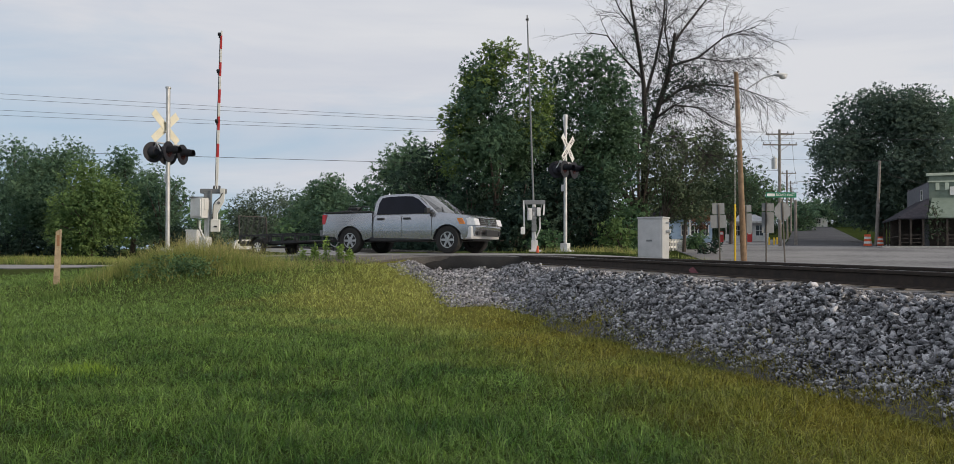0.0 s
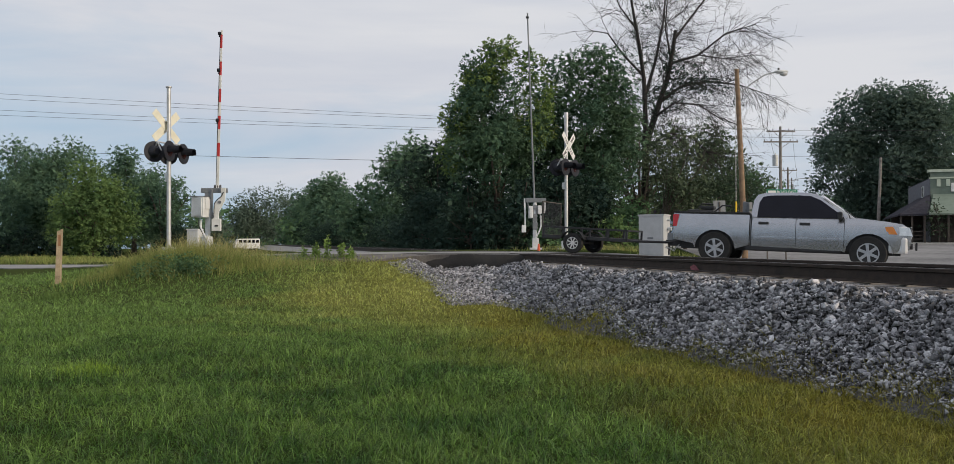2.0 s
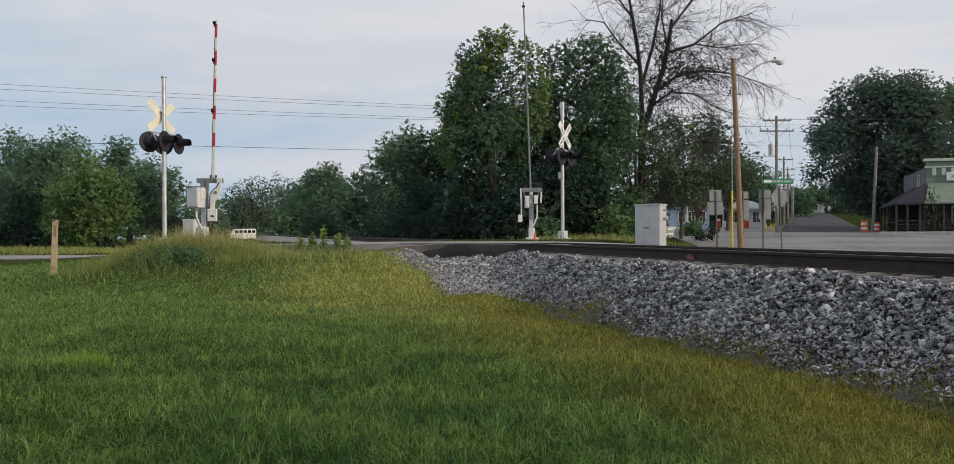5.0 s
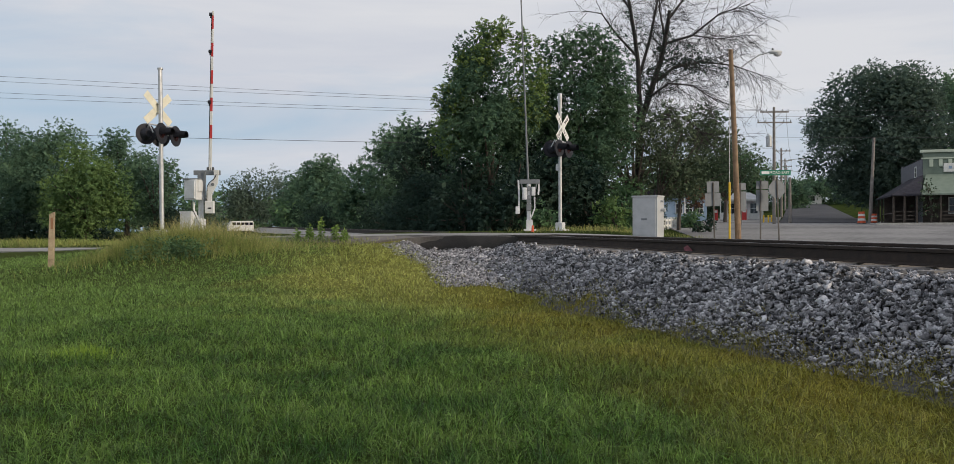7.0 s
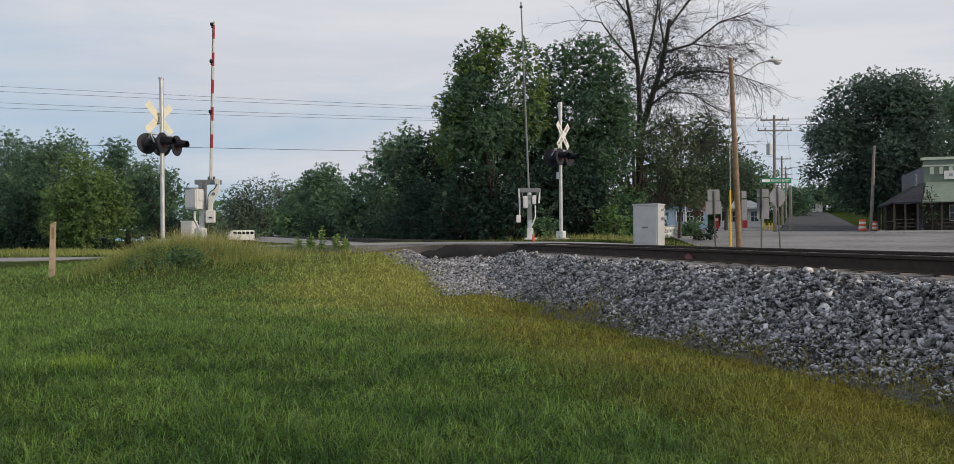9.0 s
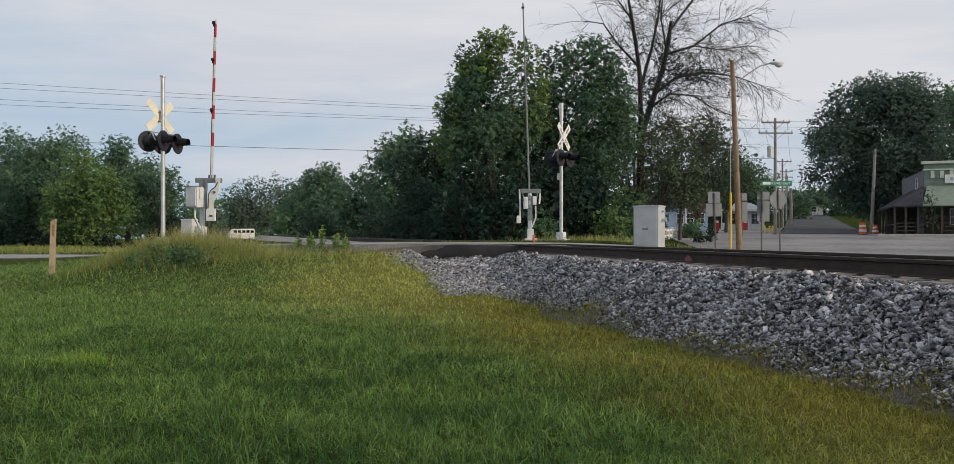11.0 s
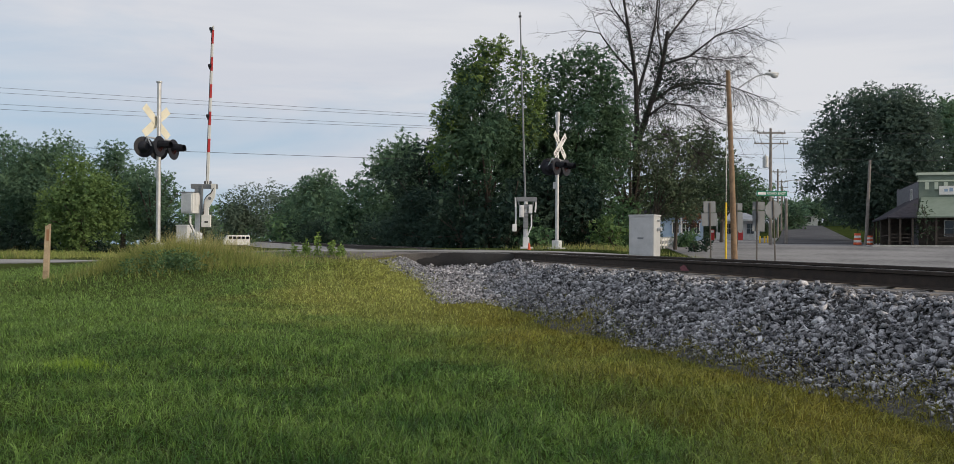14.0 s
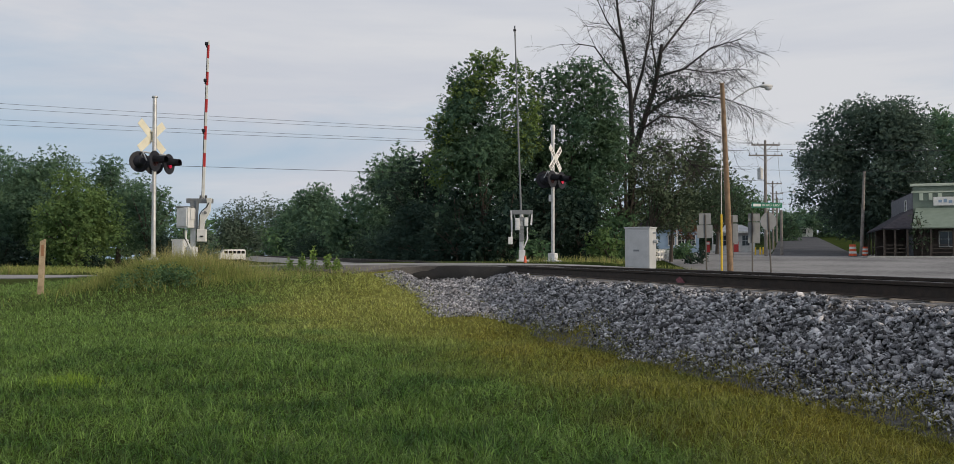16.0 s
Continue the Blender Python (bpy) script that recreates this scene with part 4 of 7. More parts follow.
tree(-28.3, 161.2, (-28.34, 161.20, 8.66, 7.54, 6.76, 7.80), M["leaf_haze_tint"], 0.338, 18.49, 35, "green broadleaf tree in the row behind the railway", 30, 0.38)
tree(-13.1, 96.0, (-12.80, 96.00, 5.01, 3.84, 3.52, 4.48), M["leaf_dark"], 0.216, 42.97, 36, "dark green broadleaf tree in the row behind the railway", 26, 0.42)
tree(-43.8, 216.0, (-43.80, 216.00, 8.30, 7.80, 6.60, 8.10), M["leaf_haze_tint"], 0.450, 10, 29, "green broadleaf tree in the row behind the railway", 26, 0.38)
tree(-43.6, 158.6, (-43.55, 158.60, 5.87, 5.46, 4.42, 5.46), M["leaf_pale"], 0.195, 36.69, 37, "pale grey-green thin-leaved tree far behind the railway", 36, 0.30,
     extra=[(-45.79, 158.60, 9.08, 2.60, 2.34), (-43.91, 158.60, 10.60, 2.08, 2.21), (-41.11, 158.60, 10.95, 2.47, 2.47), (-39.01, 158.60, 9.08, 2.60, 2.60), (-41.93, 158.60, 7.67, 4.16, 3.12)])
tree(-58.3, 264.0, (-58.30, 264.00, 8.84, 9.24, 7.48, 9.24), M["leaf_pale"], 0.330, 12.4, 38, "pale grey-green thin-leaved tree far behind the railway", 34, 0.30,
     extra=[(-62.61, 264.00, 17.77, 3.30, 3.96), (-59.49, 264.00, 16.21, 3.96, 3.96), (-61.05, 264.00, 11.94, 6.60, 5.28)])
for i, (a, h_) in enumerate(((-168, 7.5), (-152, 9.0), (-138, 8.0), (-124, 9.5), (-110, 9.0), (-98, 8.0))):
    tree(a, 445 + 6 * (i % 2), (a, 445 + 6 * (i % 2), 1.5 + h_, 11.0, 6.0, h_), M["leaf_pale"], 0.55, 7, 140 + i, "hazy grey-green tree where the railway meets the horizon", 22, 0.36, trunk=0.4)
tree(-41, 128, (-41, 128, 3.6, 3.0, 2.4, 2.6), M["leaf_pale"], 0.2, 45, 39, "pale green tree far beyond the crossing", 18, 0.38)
# left-hand group of trees beyond the lawn
L_T = "green broadleaf tree at the far side of the lawn"
tree(-29.5, 58, (-29.5, 58, 5.0, 3.4, 3.2, 3.7), M["leaf_haze_tint"], 0.098, 176, 41, L_T, 36, 0.36)
tree(-34.5, 63, (-34.5, 63, 5.3, 3.2, 3.0, 4.2), M["leaf_haze_tint"], 0.105, 142, 42, L_T, 34, 0.36)
tree(-27.0, 65, (-27.2, 65, 5.2, 3.2, 3.0, 4.3), M["leaf_haze_tint"], 0.105, 148, 43, L_T, 36, 0.36)
tree(-22.9, 60, (-22.9, 60, 4.3, 2.2, 2.3, 3.6), M["leaf_haze_tint"], 0.098, 176, 44, L_T, 28, 0.38)
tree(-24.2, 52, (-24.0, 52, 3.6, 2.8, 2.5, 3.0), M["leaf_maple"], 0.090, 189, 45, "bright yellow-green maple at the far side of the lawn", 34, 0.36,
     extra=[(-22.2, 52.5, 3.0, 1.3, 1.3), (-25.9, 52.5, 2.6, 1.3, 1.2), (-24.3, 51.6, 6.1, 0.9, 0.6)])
tree(-31.5, 50, (-31.6, 50, 3.3, 3.0, 2.4, 3.0), M["leaf_haze_tint"], 0.098, 162, 46, L_T, 30, 0.36)
tree(-42.0, 66, (-42.0, 66, 4.8, 4.0, 3.0, 3.8), M["leaf_haze_tint"], 0.18, 60, 47, L_T, 30, 0.36)
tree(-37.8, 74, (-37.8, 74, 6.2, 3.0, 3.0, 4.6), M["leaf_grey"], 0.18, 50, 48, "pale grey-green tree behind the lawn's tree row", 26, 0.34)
# trees round the dead tree and the forecourt
tree(10.3, 46, (11.4, 46, 5.0, 2.0, 1.8, 2.7), M["leaf_grey"], 0.085, 120, 51, "grey-green willow-like tree with drooping thin branches", 40, 0.28, trunk=0.09,
     extra=[(11.31, 46.00, 3.38, 0.6, 0.6), (12.13, 46.00, 3.62, 0.8, 0.6), (12.91, 46.00, 3.86, 0.6, 0.7), (10.87, 46.00, 2.94, 0.4, 0.4), (12.47, 46.00, 3.05, 0.4, 0.35),
            (9.96, 46.00, 7.45, 0.7, 0.7), (10.98, 46.00, 7.69, 0.75, 0.8), (11.89, 46.00, 7.45, 0.7, 0.8), (10.37, 46.00, 6.50, 1.0, 1.0)])
tree(15.1, 60, (15.8, 60, 6.5, 3.2, 3.0, 3.6), M["leaf_olive"], 0.115, 110, 50, "loose green tree behind the cabinet", 34, 0.32, trunk=0.15,
     extra=[(15.20, 60.00, 4.92, 1.3, 0.7), (16.83, 60.00, 5.09, 1.2, 0.9), (14.49, 60.00, 4.34, 0.9, 0.6), (16.08, 60.00, 4.21, 0.8, 0.5),
            (16.70, 60.00, 9.78, 1.0, 1.0), (17.94, 60.00, 9.34, 1.0, 1.0), (18.91, 60.00, 7.75, 0.9, 1.1), (17.50, 60.00, 7.66, 1.4, 1.3)])
tree(23.5, 72, (21.2, 72, 7.6, 2.8, 2.6, 3.8), M["leaf_olive"], 0.13, 85, 52, "loose open-crowned green tree behind the forecourt", 34, 0.28, dense=False, trunk=0.13,
     extra=[(22.06, 72.00, 6.18, 1.6, 0.9), (24.18, 72.00, 5.86, 1.3, 0.9), (21.42, 72.00, 5.23, 0.9, 0.6), (24.97, 72.00, 6.82, 1.0, 1.0), (23.01, 72.00, 7.24, 1.5, 1.3), (24.28, 72.00, 7.77, 1.2, 1.1), (23.38, 72.00, 5.49, 1.2, 0.8)])
tree(9.6, 49, (9.3, 49, 5.1, 2.1, 2.2, 3.8), M["leaf_grey"], 0.11, 85, 53, "grey-green tree under the dead branches", 36, 0.32)
tree(26.5, 86, (26.2, 86, 6.8, 2.8, 2.6, 2.8), M["leaf_olive"], 0.18, 50, 54, "light green tree behind the shop", 28, 0.32)
tree(38.6, 115, (38.6, 115, 8.4, 4.2, 3.0, 4.2), M["leaf_mid"], 0.19, 45, 61, "green tree behind the old filling station", 30, 0.32, trunk=0.16)
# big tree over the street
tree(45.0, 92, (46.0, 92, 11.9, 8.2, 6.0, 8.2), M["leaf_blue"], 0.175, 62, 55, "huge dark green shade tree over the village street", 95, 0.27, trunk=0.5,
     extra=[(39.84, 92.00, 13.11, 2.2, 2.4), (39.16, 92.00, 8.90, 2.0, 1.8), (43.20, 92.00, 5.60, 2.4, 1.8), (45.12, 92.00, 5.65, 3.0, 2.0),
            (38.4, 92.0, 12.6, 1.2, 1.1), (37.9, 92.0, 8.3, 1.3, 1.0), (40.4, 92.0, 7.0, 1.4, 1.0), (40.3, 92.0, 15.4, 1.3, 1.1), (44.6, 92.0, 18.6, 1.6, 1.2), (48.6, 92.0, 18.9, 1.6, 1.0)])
tree(57.0, 96, (57.0, 96, 12.0, 6.5, 5.0, 8.0), M["leaf_haze_tint"], 0.24, 32, 56, "tall green tree behind the green shop", 50, 0.3, trunk=0.4)
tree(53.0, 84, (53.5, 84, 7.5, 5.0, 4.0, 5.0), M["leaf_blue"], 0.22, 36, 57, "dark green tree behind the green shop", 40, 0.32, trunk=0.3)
tree(62, 160, (62, 160, 7.5, 3.6, 3.4, 4.2), M["leaf_haze_tint"], 0.3, 26, 58, "green street tree far down the village street", 24, 0.36)
tree(84, 200, (84, 200, 10.0, 9.0, 5.0, 5.0), M["leaf_haze_tint"], 0.4, 16, 59, "hazy green trees at the end of the street", 34, 0.32)
tree(104, 215, (104, 215, 12.0, 10.0, 5.0, 7.0), M["leaf_haze_tint"], 0.4, 16, 60, "hazy green trees at the end of the street", 34, 0.32)

tree(18.9, 70, (18.9, 70, 4.0, 1.0, 0.9, 0.9), M["leaf_russet"], 0.11, 110, 62, "small tree with russet-brown leaves by the old filling station", 14, 0.42, trunk=0.06)

# tall dark clumps before the trees stand in for shade on lower crowns
S_B = "low green undergrowth along the far side of the railway"
for i, (bx_, by_, w_, h_, mt) in enumerate([(-18.7, 114, 5.0, 2.6, "leaf_shaded"), (-7.6, 76.5, 3.4, 2.2, "leaf_shaded"), (-1.2, 43, 1.9, 1.5, "leaf_shaded"),
                                           (1.8, 39.5, 2.0, 2.5, "leaf_shaded"), (4.2, 40, 1.7, 2.6, "leaf_shaded"), (6.7, 38.4, 1.0, 1.3, "leaf_maple"), (39, 128, 5.0, 3.2, "leaf_shaded"), (47, 138, 5.0, 3.4, "leaf_shaded"), (32, 124, 4.5, 3.0, "leaf_shaded"), (7.2, 39.6, 1.2, 1.6, "leaf_mid"),
                                           (8.0, 43, 1.3, 1.7, "leaf_mid"), (-30.0, 165, 7.0, 3.5, "leaf_shaded"), (-36, 56, 3, 1.5, "leaf_shaded"),
                                           (-26.5, 56, 2.4, 1.5, "leaf_shaded"), (-21.0, 58, 1.8, 1.3, "leaf_shaded"), (-31, 56, 2.6, 1.5, "leaf_shaded"), (2.9, 35.0, 1.0, 0.7, "leaf_mid"), (-40, 60, 3, 1.6, "leaf_shaded"),
                                           (3.0, 42, 1.8, 2.9, "leaf_shaded"), (-3.2, 52, 2.6, 2.6, "leaf_shaded"), (0.6, 48, 2.4, 2.8, "leaf_shaded"), (4.0, 50, 2.4, 2.8, "leaf_shaded"), (7.4, 51, 2.2, 2.6, "leaf_shaded"), (13.6, 64, 1.6, 1.3, "leaf_shaded"), (17.6, 66, 1.1, 0.9, "leaf_mid"), (-0.4, 41, 1.7, 2.7, "leaf_shaded"), (-2.4, 46, 2.0, 2.6, "leaf_shaded"), (5.8, 41, 1.5, 2.5, "leaf_shaded")]):
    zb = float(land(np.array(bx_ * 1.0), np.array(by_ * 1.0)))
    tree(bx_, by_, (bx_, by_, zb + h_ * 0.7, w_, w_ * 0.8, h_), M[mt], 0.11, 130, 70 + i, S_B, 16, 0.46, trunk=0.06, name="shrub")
for i, (bx_, by_, w_, h_) in enumerate([(15.1, 55, 0.45, 0.45), (16.0, 55.5, 0.6, 0.65)]):
    zb = float(land(np.array(bx_), np.array(by_)))
    tree(bx_, by_, (bx_, by_, zb + h_ * 0.8, w_, w_, h_), M["leaf_shaded"], 0.07, 260, 90 + i, "clipped dark green shrub by the white fence", 10, 0.5, trunk=0.05, name="shrub")

# far woods close the horizon
r_ = np.random.default_rng(99)
far = []
for a in np.linspace(-75, 75, 130):
    if 14 < a < 26:
        continue
    d = 190 + 40 * r_.random()
    x_, y_ = d * math.sin(radians(a)), d * math.cos(radians(a))
    h_ = 5 + 4 * r_.random() + (4 if a > 26 else 0)
    zz = float(far_land(np.array(x_), np.array(y_)))
    far += [(x_ + r_.uniform(-4, 4), y_, zz + h_ * 0.5, 6, 4, h_ * 0.62) for _ in range(2)]
v, t = leaf_cloud(far, 0.9, 1.0, r_, 3)
tagged(tri_mesh("far_woods", v, t, M["leaf_mid"]), "hazy belt of distant woods on the horizon", "woods", kind="stuff")

# the dead tree
r_ = random.Random(8)
DX, DY = 10.2, 50.0
dead = thing("dead_tree", DX, DY, float(land(np.array(DX), np.array(DY))) - 0.1, 0, "bare dead tree with forked trunk and drooping twigs", "tree")
DZ = dead.matrix_basis.translation.z


def dp(x, y, z):
    return Vector((x - DX, y - DY, z - DZ))


TRUNKS = [
    ([(10.16, 50.00, 0.70), (10.20, 50.00, 5.12), (10.24, 50.00, 8.25)], 0.30, 0.24),
    ([(10.24, 50.00, 8.25), (10.08, 49.60, 11.29), (9.67, 49.00, 13.34), (9.14, 48.50, 15.72), (8.84, 48.00, 17.69)], 0.17, 0.05),
    ([(10.08, 49.60, 10.20), (11.01, 50.50, 12.96), (11.57, 51.00, 15.33), (11.79, 51.00, 17.96)], 0.12, 0.04),
    ([(10.24, 50.00, 7.51), (10.90, 50.00, 9.53), (11.56, 50.00, 11.56), (11.93, 50.00, 13.40), (12.08, 50.00, 14.51)], 0.22, 0.12),
    ([(11.78, 50.00, 12.48), (13.34, 49.50, 12.88), (14.83, 49.00, 14.06), (16.57, 48.80, 14.55)], 0.10, 0.025),
]
BOUGHS = [
    ([(11.08, 50.00, 10.09), (12.50, 50.50, 11.18), (14.31, 51.00, 11.58), (16.19, 51.00, 11.39), (18.07, 51.00, 10.75)], 0.12, 0.02),
    ([(12.00, 50.00, 13.95), (13.32, 50.80, 15.65), (14.68, 51.00, 17.40), (15.62, 51.00, 18.71)], 0.09, 0.03),
    ([(11.78, 50.00, 12.85), (11.22, 49.00, 14.42), (11.31, 48.60, 16.46)], 0.07, 0.03),
    ([(9.99, 49.50, 11.64), (8.70, 49.00, 12.80), (7.73, 48.60, 13.96), (6.70, 48.40, 14.08)], 0.09, 0.02),
    ([(9.42, 49.00, 14.42), (8.52, 49.00, 15.68), (7.79, 49.00, 17.31)], 0.06, 0.02),
]
LOW_BOUGHS = [
    ([(10.71, 50.00, 9.17), (11.76, 49.00, 9.91), (13.10, 48.60, 9.73), (14.47, 48.40, 8.73)], 0.09, 0.02),
    ([(10.16, 50.00, 8.80), (9.35, 50.60, 10.19), (8.30, 51.00, 10.83)], 0.07, 0.02),
    ([(13.34, 49.50, 12.88), (14.95, 50.00, 12.77), (16.92, 50.40, 13.13)], 0.05, 0.015),
    ([(10.24, 50.00, 7.33), (11.87, 51.00, 8.39), (13.50, 51.50, 8.19), (14.45, 51.50, 7.13)], 0.08, 0.02),
]
bm = ([], [])


def twig(p, d, length, r, depth):
    n = 3
    pts = [p]
    for i in range(n):
        d = (d + Vector((r_.uniform(-0.28, 0.28), r_.uniform(-0.28, 0.28), r_.uniform(-0.22, 0.16)))).normalized()
        pts.append(pts[-1] + d * length / n)
    limb(bm, pts, r, r * 0.45, 4 if r > 0.02 else 3)
    if depth:
        for i in range(4):
            q = pts[r_.randint(1, n)]
            e = (d + Vector((r_.uniform(-0.9, 0.9), r_.uniform(-0.8, 0.8), r_.uniform(-0.65, 0.6)))).normalized()
            twig(q, e, length * r_.uniform(0.45, 0.75), r * 0.55, depth - 1)


for pts, r0, r1 in TRUNKS + BOUGHS + LOW_BOUGHS:
    pts = [dp(*p) for p in pts]
    limb(bm, pts, r0 * 0.95, r1 * 0.85, 7)
    for i in range(1, len(pts)):
        seg = pts[i] - pts[i - 1]
        if pts[i].z < 5.5 - DZ:
            continue
        for j in range(max(3, int(seg.length * (5.0 if pts[i].x > 0.6 else 3.4)))):
            k = r_.random()
            base = pts[i - 1].lerp(pts[i], k)
            e = (seg.normalized() * 0.8 + Vector((r_.uniform(-0.9, 0.9), r_.uniform(-0.9, 0.9), r_.uniform(-0.75, 0.6)))).normalized()
            twig(base, e, r_.uniform(1.0, 2.3), 0.02, 2)
for pts, _, _ in BOUGHS[:1] + LOW_BOUGHS + TRUNKS[4:]:      # thin twigs hanging from the outer boughs
    pts = [dp(*p) for p in pts]
    for i in range(1, len(pts)):
        if pts[i].x < 0.5:
            continue
        for j in range(13):
            base = pts[i - 1].lerp(pts[i], r_.random())
            e = Vector((r_.uniform(-0.2, 0.9), r_.uniform(-0.5, 0.5), r_.uniform(-1.0, -0.15))).normalized()
            twig(base, e, r_.uniform(0.9, 2.2), 0.014, 1)
raw("bare_crown", *bm, M["deadbark"], dead)
rr_ = np.random.default_rng(3)
vl = []
IVY = [(12.00, 50.00, 12.66, 0.35), (11.75, 50.00, 11.74, 0.45), (13.75, 51.00, 11.88, 0.35), (14.50, 51.00, 12.03, 0.3), (12.68, 50.50, 11.29, 0.4), (11.08, 50.00, 9.90, 0.5), (14.31, 51.00, 11.47, 0.4), (10.24, 50.00, 9.17, 0.45), (10.06, 49.50, 12.37, 0.3), (13.75, 51.00, 10.83, 0.3), (15.44, 51.00, 11.39, 0.35), (9.60, 49.00, 14.06, 0.3), (10.14, 49.00, 15.50, 0.3), (8.59, 49.00, 13.16, 0.25), (10.71, 50.00, 7.51, 0.8), (16.00, 51.00, 10.26, 0.25), (10.24, 50.00, 6.59, 0.7), (10.24, 50.00, 10.64, 0.4)]
MORE_IVY = [(11.27, 50.00, 10.64, 0.4), (13.24, 50.50, 11.37, 0.35), (14.80, 51.00, 11.50, 0.3), (11.82, 50.00, 13.22, 0.35), (9.89, 49.00, 13.16, 0.3), (10.97, 50.00, 13.03, 0.25), (9.06, 49.00, 12.54, 0.2), (11.64, 50.00, 12.30, 0.5), (12.08, 50.00, 11.82, 0.45), (12.82, 50.30, 11.51, 0.4), (13.56, 50.60, 11.35, 0.4), (12.92, 50.00, 12.37, 0.3), (13.66, 50.00, 12.26, 0.35), (11.45, 50.00, 11.01, 0.45), (10.97, 50.00, 10.64, 0.4), (14.07, 50.80, 11.16, 0.35), (12.08, 50.00, 10.09, 0.4), (10.53, 50.00, 7.88, 0.5)]
for a, b, c, rad in IVY + MORE_IVY:
    vl.append((a - DX, b - DY, c - DZ, rad * 1.4, rad, rad))
v, t = leaf_cloud(vl, 170, 0.085, rr_, 3)
tri_mesh("climbing_vine", v, t, M["leaf_shaded"], dead)

# ---- crossing signals ----
RD3, RN3 = Vector((ROAD_D.x, ROAD_D.y, 0)), Vector((ROAD_N.x, ROAD_N.y, 0))
ROAD_RZ = math.degrees(math.atan2(ROAD_D.y, ROAD_D.x))
LIT = []


def lit_bulb(mast, c, side, yaw):
    """The red lamp of one unit; its part moves up to the lens while it is lit."""
    bm = B()
    tube(bm, (-0.004, 0, 0), (0.004, 0, 0), 0.10, 0.10, 16)
    m = Matrix.Rotation(yaw, 4, "Z")
    bmesh.ops.transform(bm, matrix=m, verts=bm.verts)
    ob = part("red_bulb", bm, M["redglow"], mast, "glowing red lamp")
    ax = m.to_3x3() @ Vector((1, 0, 0))
    return ob, c - ax * 0.06 + Vector((0, 0, -0.03)), c + ax * 0.05 + Vector((0, 0, -0.03)), side



def signal_light(mast, c, face, lit=False):
    """One flashing-light unit: backing disc, housing, hood, lens; face is the yaw toward which it shines, in the mast's space."""
    m = Matrix.Translation(c) @ Matrix.Rotation(face, 4, "Z")
    bm = B()
    tube(bm, (0.0, 0, 0), (0.02, 0, 0), 0.305, 0.305, 28)
    tube(bm, (-0.16, 0, 0), (0.0, 0, 0), 0.10, 0.19, 18)
    bmesh.ops.transform(bm, matrix=m, verts=bm.verts)
    light = part("flashing_light", bm, M["lampblack"], mast, "black round crossing light with hood")
    bm = B()
    n = 14
    ring = []
    for k, (xx, sc) in enumerate(((0.02, 1.0), (0.36, 0.72))):
        row = []
        for i in range(n + 1):
            a = radians(-25) + radians(230) * i / n
            row.append(bm.verts.new((xx, 0.165 * sc * math.cos(a), 0.165 * sc * math.sin(a) + 0.02)))
        ring.append(row)
    for i in range(n):
        bm.faces.new((ring[0][i], ring[0][i + 1], ring[1][i + 1], ring[1][i]))
    bmesh.ops.solidify(bm, geom=bm.faces[:], thickness=0.008)
    bmesh.ops.transform(bm, matrix=m, verts=bm.verts)
    part("hood", bm, M["lampblack"], light)
    bm = B()
    tube(bm, (0.02, 0, 0), (0.035, 0, 0), 0.15, 0.12, 20)
    bmesh.ops.transform(bm, matrix=m, verts=bm.verts)
    part("lens", bm, M["redlens"], light, "dark red lens")
    return light


def letters(text, size, material, parent, m, extrude=0.002):
    cu = bpy.data.curves.new("lettering", "FONT")
    cu.body, cu.size, cu.extrude, cu.align_x, cu.align_y = text, size, extrude, "CENTER", "CENTER"
    tmp = bpy.data.objects.new("lettering", cu)
    me = bpy.data.meshes.new_from_object(tmp)
    bpy.data.objects.remove(tmp)
    me.transform(m)
    return link_mesh("lettering", me, material, parent)


